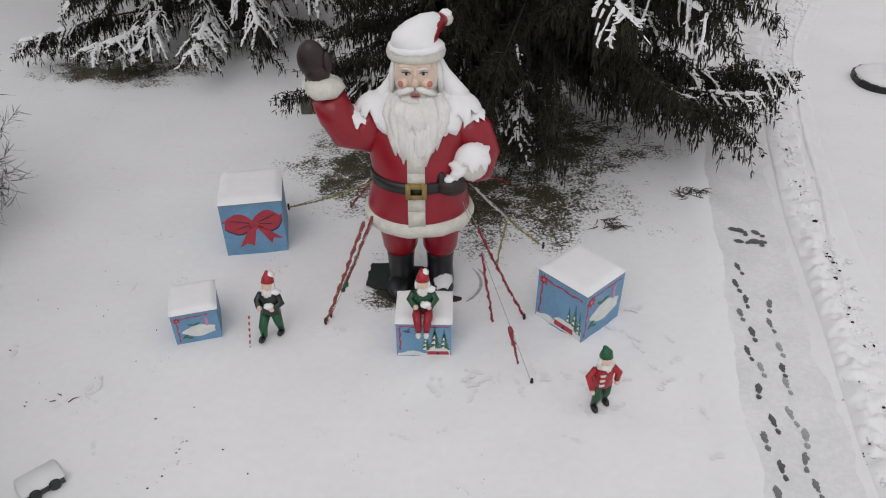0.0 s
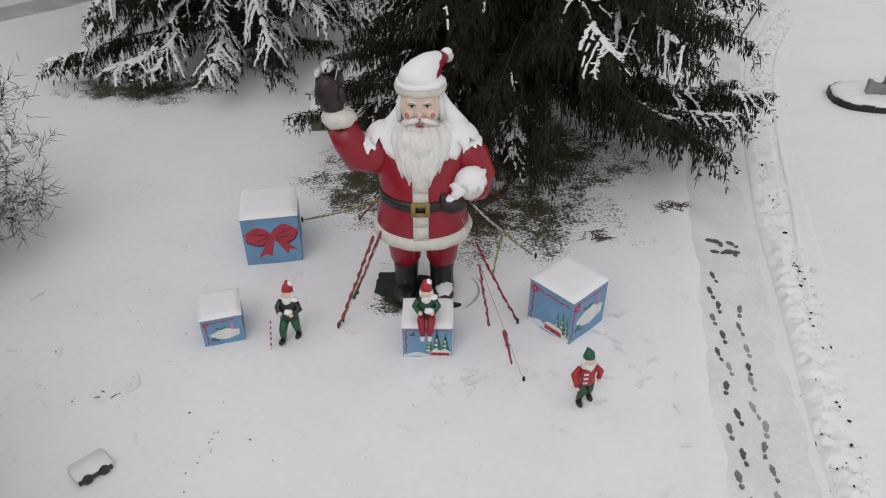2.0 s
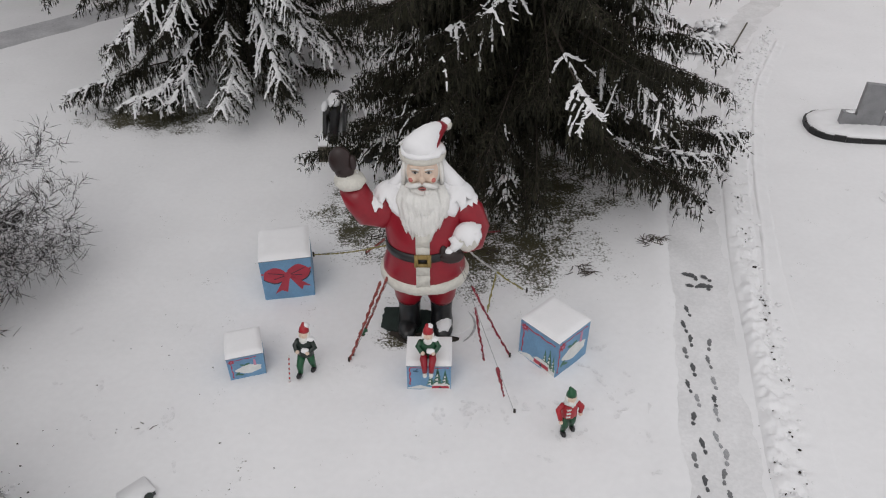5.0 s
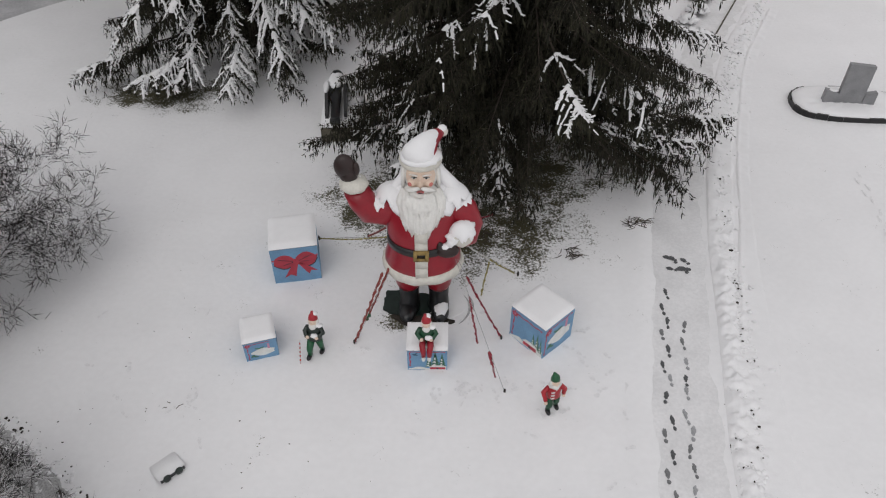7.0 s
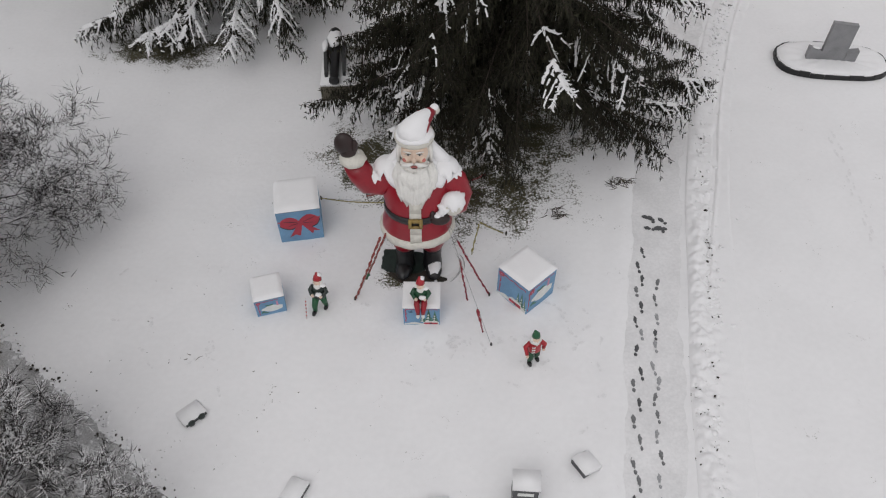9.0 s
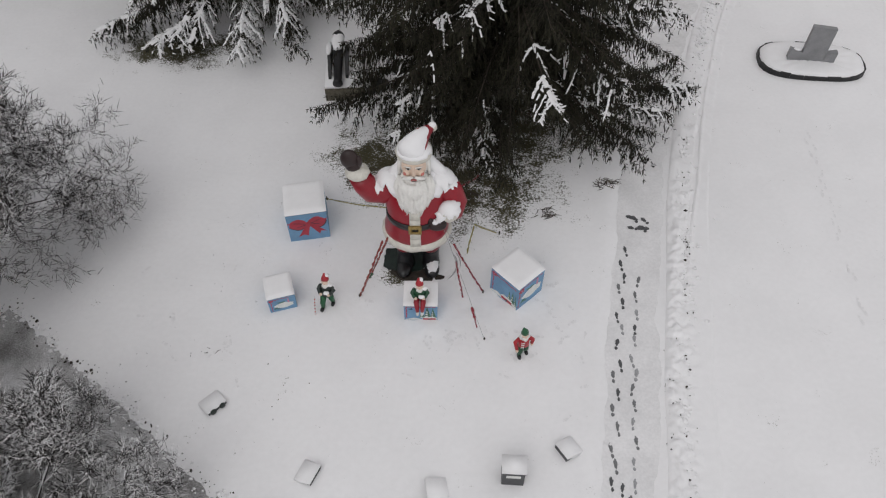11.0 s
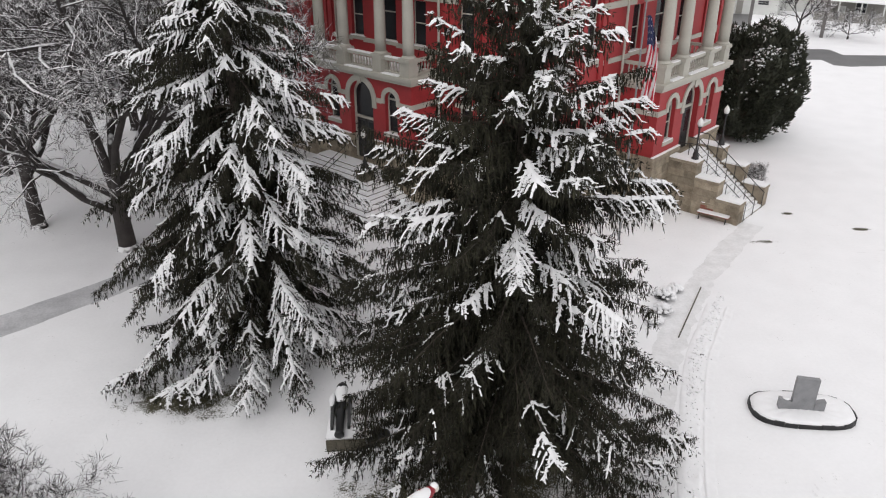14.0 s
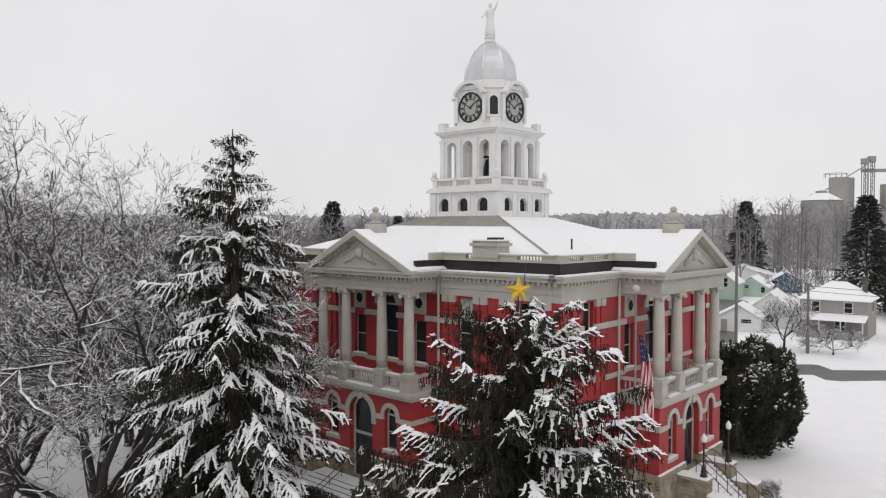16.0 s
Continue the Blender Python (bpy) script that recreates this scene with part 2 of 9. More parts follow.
M_art_red = material("crimson_art_paint", (0.42, 0.035, 0.06), 0.5, var=0.15, scale=5)
M_art_dark = material("dark_outline_paint", (0.02, 0.025, 0.04), 0.55, var=0.3)
M_art_green = material("art_green_paint", (0.06, 0.17, 0.11), 0.55, var=0.3, scale=9)
M_art_white = material("art_white_paint", (0.70, 0.71, 0.69), 0.55, var=0.1, scale=6)
M_art_pink = material("art_pink_paint", (0.55, 0.25, 0.36), 0.55, var=0.1)
M_tinsel_red = material("red_tinsel", (0.22, 0.009, 0.022), 0.35, var=0.4, scale=30, fine=90, bump=0.8, island=0.3)
M_tinsel_rust = material("faded_red_tinsel", (0.23, 0.042, 0.032), 0.4, var=0.4, scale=30, fine=90, bump=0.8, island=0.4)
M_tinsel_gold = material("gold_tinsel", (0.26, 0.22, 0.05), 0.4, var=0.4, scale=30, fine=90, bump=0.8, island=0.3)
M_tinsel_white = material("silver_tinsel", (0.55, 0.55, 0.53), 0.4, var=0.2, scale=30, fine=90, bump=0.8, island=0.3)
M_wire = material("galvanised_wire", (0.35, 0.35, 0.35), 0.5, metal=0.6, var=0.2)
M_iron = material("black_iron", (0.012, 0.012, 0.013), 0.5, var=0.4, scale=6, bump=0.4)
M_stone = material("tan_sandstone", (0.16, 0.13, 0.095), 0.9, scale=1.3, fine=20, bump=0.8, bump_dist=0.02, colour2=(0.37, 0.315, 0.24))
M_stone_dark = material("mossy_fieldstone", (0.055, 0.05, 0.036), 0.95, scale=4, fine=30, bump=0.9, bump_dist=0.02, colour2=(0.14, 0.125, 0.095))
M_granite = material("grey_granite", (0.22, 0.222, 0.23), 0.4, var=0.18, scale=3, fine=60, bump=0.1)
M_brick = material("red_painted_brick", (0.33, 0.027, 0.031), 0.6, var=0.14, scale=0.7, fine=12, bump=0.25)
M_trim = material("stone_grey_trim_paint", (0.43, 0.415, 0.365), 0.65, var=0.09, scale=0.9, fine=14, bump=0.2)
M_tower = material("white_tower_paint", (0.72, 0.715, 0.70), 0.5, var=0.06, scale=0.8, fine=10, bump=0.15)
M_dome = material("silver_dome_metal", (0.60, 0.60, 0.61), 0.35, metal=0.55, var=0.12, scale=0.9, fine=8, bump=0.1)
M_membrane = material("dark_roof_membrane", (0.018, 0.014, 0.016), 0.6, var=0.3, scale=1)
M_seam = material("bare_standing_seam", (0.30, 0.285, 0.26), 0.5, var=0.15, scale=1.5)
M_block = material("weathered_sandstone_block", (0.15, 0.12, 0.085), 0.9, scale=1.8, fine=22, bump=0.8, bump_dist=0.02, colour2=(0.36, 0.305, 0.23))
_nt = M_block.node_tree
_b = _nt.nodes["Principled BSDF"]
_was = _b.inputs["Base Color"].links[0].from_socket
_oi, _hs, _mr = _nt.nodes.new("ShaderNodeObjectInfo"), _nt.nodes.new("ShaderNodeHueSaturation"), _nt.nodes.new("ShaderNodeMapRange")
_mr.inputs["To Min"].default_value, _mr.inputs["To Max"].default_value = 0.72, 1.22
_ge = _nt.nodes.new("ShaderNodeNewGeometry")
for _n in [q for q in _nt.nodes if q.bl_idname == "ShaderNodeTexNoise"]:
    _nt.links.new(_ge.outputs["Position"], _n.inputs["Vector"])
_nt.links.new(_oi.outputs["Random"], _mr.inputs["Value"])
_nt.links.new(_mr.outputs["Result"], _hs.inputs["Value"])
_nt.links.new(_was, _hs.inputs["Color"])
_nt.links.new(_hs.outputs["Color"], _b.inputs["Base Color"])
M_glass = material("dark_window_glass", (0.018, 0.02, 0.023), 0.10, var=0.3, scale=0.6, bump=0.0, spec=0.3)
M_blind = material("pale_blind", (0.42, 0.43, 0.42), 0.6, var=0.1)
M_clock = material("clock_face_glass", (0.34, 0.36, 0.33), 0.4, var=0.12, scale=3)
M_opal = material("opal_globe", (0.75, 0.75, 0.74), 0.3, var=0.03)
M_gold = material("gold_star_paint", (0.62, 0.40, 0.02), 0.4, var=0.15, scale=6)
M_flag_red = material("flag_red", (0.42, 0.03, 0.05), 0.8, var=0.1)
M_flag_white = material("flag_white", (0.62, 0.60, 0.60), 0.8, var=0.08)
M_flag_blue = material("flag_blue", (0.025, 0.03, 0.09), 0.8, var=0.15)
M_asphalt = material("wet_asphalt", (0.11, 0.108, 0.11), 0.45, var=0.25, scale=0.4, fine=18, bump=0.3)
M_bench = material("red_cedar_slat", (0.24, 0.075, 0.05), 0.6, var=0.2, scale=5)
M_yew = material("yew_foliage", (0.042, 0.046, 0.030), 0.7, var=0.5, scale=2, fine=12, bump=0.0, island=0.5)
M_siding_mint = material("mint_siding", (0.40, 0.50, 0.43), 0.7, var=0.06, scale=0.6)
M_siding_blue = material("blue_siding", (0.045, 0.10, 0.16), 0.7, var=0.1, scale=0.6)
M_siding_grey = material("beige_grey_siding", (0.27, 0.26, 0.24), 0.7, var=0.06, scale=0.6)
M_siding_white = material("white_siding", (0.62, 0.63, 0.61), 0.7, var=0.06, scale=0.6)
M_siding_red = material("barn_red_siding", (0.22, 0.03, 0.03), 0.7, var=0.1, scale=0.6)
M_pole = material("grey_pole", (0.16, 0.15, 0.145), 0.8, var=0.2, scale=2)
M_concrete = material("elevator_concrete", (0.36, 0.345, 0.32), 0.85, var=0.08, scale=0.2, fine=3)
M_steel = material("elevator_steel", (0.29, 0.285, 0.285), 0.5, var=0.15, scale=0.5)
# bark lightened to grey, so the distance haze sits in its colour
M_wood_far = material("hazed_far_bark", (0.20, 0.192, 0.197), 0.9, var=0.3, scale=0.05, fine=0.6, bump=0.0, island=0.4)
M_dark_box = material("dark_grey_metal", (0.05, 0.052, 0.056), 0.5, var=0.2, scale=5)

# ---- ground, paths and roads ----
PATH_LINE = [(2.6, -6.0), (3.95, 2.0), (4.75, 5.0), (5.2, 8.4), (5.75, 11.0), (6.3, 14.3), (7.5, 19.0), (9.5, 25.0), (12.3, 30.2), (15.6, 35.0), (19.2, 39.4)]
WEST_LINE = [(-13.5, 9.0), (-10.8, 7.0), (-8.2, 5.0), (-5.2, 2.6), (-1.0, -0.6), (3.0, -4.0)]
BACK_LINE = [(-27.0, 19.5), (-20.3, 27.0), (-16.8, 30.8), (-11.5, 36.5), (-6.5, 41.5)]
ROAD_LINE = [(20.0, 110.0), (43.0, 89.5), (56.0, 85.0), (85.0, 73.5), (170.0, 40.0)]
ROAD_WEST = [(-150.0, 60.0), (-60.0, 86.0), (-48.0, 92.0), (20.0, 110.0)]
SIDE_ROAD = [(36.0, 104.0), (43.0, 118.0), (52.0, 140.0), (74.0, 186.0)]


def along(line, step):
    """Evenly spaced points and left-hand normals of a smooth line."""
    P = np.array(line, float)
    d = np.r_[0, np.cumsum(np.linalg.norm(np.diff(P, axis=0), axis=1))]
    s = np.arange(0, d[-1], step)
    w = step * 3 + (d[-1] / len(P)) * 0.35
    def at(q):
        return np.stack([np.interp(q, d, P[:, 0]), np.interp(q, d, P[:, 1])], -1)
    Q = np.mean([at(np.clip(s + k * w / 3, 0, d[-1])) for k in range(-3, 4)], axis=0)
    T = np.gradient(Q, axis=0)
    T /= np.linalg.norm(T, axis=1)[:, None]
    return Q, np.stack([-T[:, 1], T[:, 0]], -1)


STRIPS = [(PATH_LINE, 0.76, 0.05), (WEST_LINE, 1.9, 0.05), (BACK_LINE, 1.05, 0.06), (ROAD_LINE, 4.6, 0.14), (ROAD_WEST, 4.6, 0.14), (SIDE_ROAD, 4.2, 0.12)]
STRIP_PTS = [(along(line, min(1.0, half * 0.5))[0], half, deep) for line, half, deep in STRIPS]


def fbm(X, Y, seed=0, octaves=4, scale=1.0):
    """Smooth random heights from a few rotated sine fields, as arrays."""
    r = np.random.default_rng(seed)
    Z, amp, fq = np.zeros_like(X), 1.0, scale
    for _ in range(octaves):
        for _ in range(4):
            a, p, k = r.uniform(0, 2 * np.pi), r.uniform(0, 2 * np.pi), fq * r.uniform(0.7, 1.4)
            Z += amp * 0.35 * np.sin(k * (X * np.cos(a) + Y * np.sin(a)) + p + 1.3 * np.sin(0.6 * k * (Y * np.cos(a) - X * np.sin(a)) + p * 2))
        amp, fq = amp * 0.5, fq * 2.1
    return Z


def ground_height(X, Y):
    Z = 0.018 * fbm(X, Y, 3, 4, 0.9) + 0.006 * fbm(X, Y, 5, 3, 5.0)
    # snow trodden round the boxes and the figures
    for cx, cy, rx, ry, k in ((0.9, 9.2, 2.6, 1.5, 1.0), (2.6, 10.6, 1.7, 2.4, 0.6), (-0.4, 11.2, 1.8, 1.4, 0.8), (-6.0, 8.2, 2.0, 2.4, 0.5)):
        Z += k * 0.022 * fbm(X, Y, 31, 3, 6.5) * np.exp(-((X - cx) / rx) ** 2 - ((Y - cy) / ry) ** 2)
    for pts, half, deep in STRIP_PTS:
        d = np.full(X.shape, 1e9)
        near = (X > pts[:, 0].min() - half - 2) & (X < pts[:, 0].max() + half + 2) & (Y > pts[:, 1].min() - half - 2) & (Y < pts[:, 1].max() + half + 2)
        if not near.any():
            continue
        xs, ys = X[near], Y[near]
        dd = np.full(xs.shape, 1e9)
        for p in pts:
            dd = np.minimum(dd, np.hypot(xs - p[0], ys - p[1]))
        d[near] = dd
        ragged = pts is STRIP_PTS[1][0]
        edge = np.clip((half + (0.06 * fbm(X, Y, 9, 3, 13.0) if ragged else 0.10 * fbm(X, Y, 8, 3, 2.4)) - d) / (0.6 if ragged else 0.42) + 0.5, 0, 1)
        Z = Z * (1 - edge) - deep * edge + 0.03 * np.exp(-((d - half - 0.25) / 0.22) ** 2)
        if pts is STRIP_PTS[0][0]:
            right = X > np.interp(Y, pts[:, 1], pts[:, 0])
            rim = np.exp(-((d - half - 0.42) / 0.26) ** 2) * right * (Y < 15)
            Z += rim * (0.03 + 0.035 * fbm(X, Y, 21, 3, 8.0))
            beyond = np.clip((Y - 12.5) / 2, 0, 1) * np.clip((34 - Y) / 6, 0, 1) * np.exp(-((d - half - 0.6) / 0.8) ** 2) * right
            Z += beyond * 0.03 * fbm(X, Y, 22, 3, 5.0)
    return Z


def spread(lo, hi, fine, lo2, hi2, mid, ends):
    """Coordinates close together from lo to hi, wider to lo2 and hi2, then ever farther apart out to the ends."""
    out, k, x = [], mid, hi2
    while x < ends:
        out.append(x)
        k *= 1.07
        x += k
    back, k, x = [], mid, lo2
    while x > -ends:
        back.append(x)
        k *= 1.07
        x -= k
    return np.r_[back[::-1], np.arange(lo2 + mid, lo - fine, mid), np.arange(lo, hi, fine), np.arange(hi + fine, hi2 - fine, mid), out, ends]


gx, gy = spread(-12.0, 8.0, 0.17, -28.0, 22.0, 0.5, 3000.0), spread(2.0, 17.0, 0.17, -6.0, 42.0, 0.5, 3000.0)
GX, GY = np.meshgrid(gx, gy)
GZ = ground_height(GX, GY)
ny, nx = GX.shape
ii = (np.arange(ny - 1)[:, None] * nx + np.arange(nx - 1)[None]).ravel()
GF = np.stack([ii, ii + 1, ii + nx + 1, ii + nx], -1)

M_ground = material("snowy_lawn", SNOW, 0.75, var=0.03, scale=0.5, fine=7, bump=0.5, bump_dist=0.03, spec=0.3)
gt = M_ground.node_tree
g_b = gt.nodes["Principled BSDF"]
g_geo = gt.nodes.new("ShaderNodeNewGeometry")
g_n = gt.nodes.new("ShaderNodeTexNoise")
g_n.inputs["Scale"].default_value, g_n.inputs["Detail"].default_value, g_n.inputs["Roughness"].default_value = 1.1, 10, 0.72
gt.links.new(g_geo.outputs["Position"], g_n.inputs["Vector"])
g_f = gt.nodes.new("ShaderNodeTexNoise")
g_f.inputs["Scale"].default_value, g_f.inputs["Detail"].default_value, g_f.inputs["Roughness"].default_value = 16, 5, 0.7
gt.links.new(g_geo.outputs["Position"], g_f.inputs["Vector"])
g_last = None
# places where branches kept the snow off the grass: x, y, half-widths, strength
for px_, py_, rx_, ry_, s_ in [(1.0, 14.7, 4.3, 3.0, 0.37), (-2.0, 15.9, 2.6, 2.9, 0.36), (2.0, 17.5, 4.5, 3.5, 0.40), (-9.9, 21.8, 3.6, 1.8, 0.40), (-7.2, 24.5, 5.5, 3.0, 0.15),
                               (-1.15, 11.15, 1.0, 0.6, 0.26), (5.6, 14.95, 0.9, 0.35, 0.30), (7.3, 45.5, 9, 5, 0.06), (0.2, 12.3, 0.8, 0.8, 0.12), (18.3, 36.2, 1.3, 0.35, 0.36), (21.3, 40.3, 0.5, 0.3, 0.5), (24.6, 38.0, 0.9, 0.3, 0.5), (27.5, 37.2, 1.2, 0.3, 0.45)]:
    sub = gt.nodes.new("ShaderNodeVectorMath")
    sub.operation = "SUBTRACT"
    sub.inputs[1].default_value = (px_, py_, 0)
    gt.links.new(g_geo.outputs["Position"], sub.inputs[0])
    mul = gt.nodes.new("ShaderNodeVectorMath")
    mul.operation = "MULTIPLY"
    mul.inputs[1].default_value = (1 / rx_, 1 / ry_, 0)
    gt.links.new(sub.outputs[0], mul.inputs[0])
    ln = gt.nodes.new("ShaderNodeVectorMath")
    ln.operation = "LENGTH"
    gt.links.new(mul.outputs[0], ln.inputs[0])
    mr = gt.nodes.new("ShaderNodeMapRange")
    mr.interpolation_type = "SMOOTHSTEP"
    mr.inputs["From Min"].default_value, mr.inputs["From Max"].default_value = 1.15, 0.1
    mr.inputs["To Max"].default_value = s_
    gt.links.new(ln.outputs["Value"], mr.inputs["Value"])
    if g_last is None:
        g_last = mr.outputs["Result"]
    else:
        mx = gt.nodes.new("ShaderNodeMath")
        mx.operation = "MAXIMUM"
        gt.links.new(g_last, mx.inputs[0])
        gt.links.new(mr.outputs["Result"], mx.inputs[1])
        g_last = mx.outputs[0]
g_s = gt.nodes.new("ShaderNodeMath")
g_s.operation = "MULTIPLY_ADD"
g_s.inputs[1].default_value = 0.85
gt.links.new(g_f.outputs["Fac"], g_s.inputs[0])
gt.links.new(g_n.outputs["Fac"], g_s.inputs[2])
g_a = gt.nodes.new("ShaderNodeMath")
g_a.operation = "ADD"
gt.links.new(g_s.outputs[0], g_a.inputs[0])
gt.links.new(g_last, g_a.inputs[1])
g_t = gt.nodes.new("ShaderNodeMapRange")
g_t.inputs["From Min"].default_value, g_t.inputs["From Max"].default_value = 1.13, 1.25
gt.links.new(g_a.outputs[0], g_t.inputs["Value"])
g_c = gt.nodes.new("ShaderNodeValToRGB")
g_c.color_ramp.elements[0].position, g_c.color_ramp.elements[0].color = 0.35, (0.028, 0.026, 0.014, 1)
g_c.color_ramp.elements[1].position, g_c.color_ramp.elements[1].color = 0.7, (0.10, 0.09, 0.05, 1)
gt.links.new(g_f.outputs["Fac"], g_c.inputs["Fac"])
g_m = gt.nodes.new("ShaderNodeMix")
g_m.data_type = "RGBA"
gt.links.new(g_t.outputs["Result"], g_m.inputs["Factor"])
gt.links.new(g_b.inputs["Base Color"].links[0].from_socket, g_m.inputs["A"])
gt.links.new(g_c.outputs["Color"], g_m.inputs["B"])
gt.links.new(g_m.outputs["Result"], g_b.inputs["Base Color"])
ground = quick("ground", np.stack([GX, GY, GZ], -1), GF, M_ground, smooth=True, kind="structure",
               label="snow-covered lawn with bare grass showing under the trees", category="ground")


def strip(name, line, half, z, mat, label, step=0.5, cells=4):
    Q, N = along(line, step)
    n = len(Q)
    w = np.linspace(-half - 0.5, half + 0.5, cells + 1)
    V = np.concatenate([np.c_[Q + N * k, np.full(n, z)] for k in w])
    j = np.arange(n - 1)
    F = np.concatenate([np.stack([j + c * n, j + 1 + c * n, j + 1 + (c + 1) * n, j + (c + 1) * n], -1) for c in range(cells)])
    return quick(name, V, F, mat, kind="structure", label=label, category="pavement")


footpath = strip("pavement", PATH_LINE[:7], 0.85, -0.028, M_slush, "footpath of grey packed snow and slush", 0.4)
far_path = strip("pavement_far", PATH_LINE[6:], 0.85, -0.03, M_tracked, "footpath under tracked white snow", 0.4)
west_walk = strip("pavement_west", WEST_LINE, 1.9, -0.036, None, "slushy walk with dirty half-melted snow", 0.4)
back_walk = strip("pavement_back", BACK_LINE, 1.05, -0.03, M_back, "cleared walk with a film of grey snow", 0.4)
road = strip("road", ROAD_LINE, 4.6, -0.08, M_asphalt, "wet grey asphalt street between snowbanks", 1.5)
road_w = strip("road_west", ROAD_WEST, 4.6, -0.083, M_asphalt, "wet grey asphalt street between snowbanks", 1.5)
side_road = strip("road_side", SIDE_ROAD, 4.2, -0.06, M_asphalt, "slushy side street between the houses", 1.5)
M_walk_dirty = material("dirty_slush", (0.17, 0.165, 0.16), 0.6, scale=1.1, fine=26, bump=0.7, bump_dist=0.02, colour2=(0.70, 0.697, 0.705))
west_walk.data.materials[0] = M_walk_dirty

# footprints in the slush: two trails of boots
def print_mesh(name, mat, seed=1):
    pr = random.Random(seed)
    g = Geo()
    for cx_, cy_, rx_, ry_, n in ((0, 0.085, 0.046, 0.12, 22), (0.008, -0.125, 0.036, 0.058, 16)):
        rag = [pr.uniform(0.72, 1.26) for i in range(n)]
        ring = [(cx_ + rx_ * rag[i] * math.cos(2 * math.pi * i / n), cy_ + ry_ * (0.5 + 0.5 * rag[i]) * math.sin(2 * math.pi * i / n)) for i in range(n)]
        g.prism(ring, 0.0, 0.006)
    me = bpy.data.meshes.new(name)
    me.from_pydata(g.v, [], g.f)
    me.materials.append(mat)
    return me


PRINTS = [print_mesh("footprint", m_, k) for k in range(4) for m_ in (M_wet, M_wet_mid, M_wet_pale)]
fr = random.Random(5)
PQ, PN = along(PATH_LINE, 0.05)


def on_path(y, side):
    """A place on the footpath at that distance ahead, side metres right of its middle."""
    i = int(np.argmin(abs(PQ[:, 1] - y)))
    p = PQ[i] - PN[i] * side
    return p[0], p[1], math.degrees(math.atan2(-PN[i][1], -PN[i][0]))


for start, end, step, mid, gap, dark in ((2.6, 12.4, 0.46, -0.42, 0.10, 0.85), (3.2, 11.6, 0.50, 0.02, 0.05, 0.12), (2.0, 5.4, 0.47, -0.24, 0.10, 0.8)):
    y, s = start, 1
    while y < end:
        x_, y_, a_ = on_path(y + fr.uniform(-0.07, 0.07), mid + s * gap * 0.6 + fr.uniform(-0.04, 0.04))
        ob = new("footprint", PRINTS[3 * fr.randrange(4) + (fr.choice((0, 0, 1)) if fr.random() < dark else fr.choice((1, 1, 2)))])
        ob.matrix_basis = pose(x_, y_, -0.026, 0, 0, a_ + fr.uniform(-14, 14)) @ Matrix.Diagonal((fr.uniform(0.9, 1.1), fr.uniform(0.85, 1.1), 1, 1))
        ob.parent = footpath
        y += step * fr.uniform(0.85, 1.15)
        s = -s
for k in range(9):
    ob = new("footprint", PRINTS[0])
    ob.matrix_basis = pose(6.12 + fr.uniform(-0.24, 0.24), 13.25 + fr.uniform(-0.26, 0.26), -0.024 + 0.001 * k, 0, 0, 60 + fr.uniform(-45, 45)) @ Matrix.Diagonal((1.3, 0.8, 1, 1))
    ob.parent = footpath


# a shallow trail across the open lawn
M_trail = print_mesh("footprint", M_print_snow)
for k in range(26):
    f_ = k / 25
    if fr.random() < 0.25:
        continue
    ob = new("footprint", M_trail)
    ob.matrix_basis = pose(12.45 - 0.6 * f_ + 0.09 * (-1) ** k + fr.uniform(-0.05, 0.05), 17.2 - 7.4 * f_, 0.012 + 0.01 * fr.random(), 0, 0, 176 + fr.uniform(-15, 15)) @ Matrix.Scale(0.8, 4)
    ob.parent = ground


# faint prints trodden round the boxes and across the lawn
for cx_, cy_, sx_, sy_, n in ((0.8, 8.9, 1.1, 0.45, 30), (2.9, 10.3, 0.4, 1.2, 12), (-0.5, 11.0, 1.0, 0.4, 12), (-6.3, 8.2, 0.8, 1.2, 18), (3.7, 8.0, 0.2, 2.0, 10)):
    for k in range(n):
        ob = new("footprint", M_trail)
        ob.matrix_basis = pose(fr.gauss(cx_, sx_), fr.gauss(cy_, sy_), 0.006 + 0.012 * fr.random(), 0, 0, fr.uniform(0, 360)) @ Matrix.Diagonal((fr.uniform(0.6, 1.2), fr.uniform(0.5, 0.9), 1, 1))
        ob.parent = ground


def blobs(name, pts, sizes, mat, label, category, squash=0.7, sides=5, parent=None):
    """Many small uneven lumps as one mesh."""
    base = Geo().ball((0, 0, 0), 1.0, n=sides, k=3)
    V0, F0 = np.array(base.v), [f for f in base.f]
    F3 = []
    for f in F0:
        F3 += [(f[0], f[i], f[i + 1]) for i in range(1, len(f) - 1)]
    F3 = np.array(F3)
    n = len(pts)
    r = np.random.default_rng(n)
    jit = 1 + r.uniform(-0.35, 0.35, (n, len(V0), 1))
    sc = np.asarray(sizes)[:, None, None] * r.uniform(0.7, 1.3, (n, 1, 3)) * np.array([1, 1, squash])
    V = np.asarray(pts)[:, None, :] + V0[None] * jit * sc
    F = (F3[None] + (np.arange(n) * len(V0))[:, None, None]).reshape(-1, 3)
    return quick(name, V, F, mat, parent=parent, kind="stuff", label=label, category=category, smooth=True)


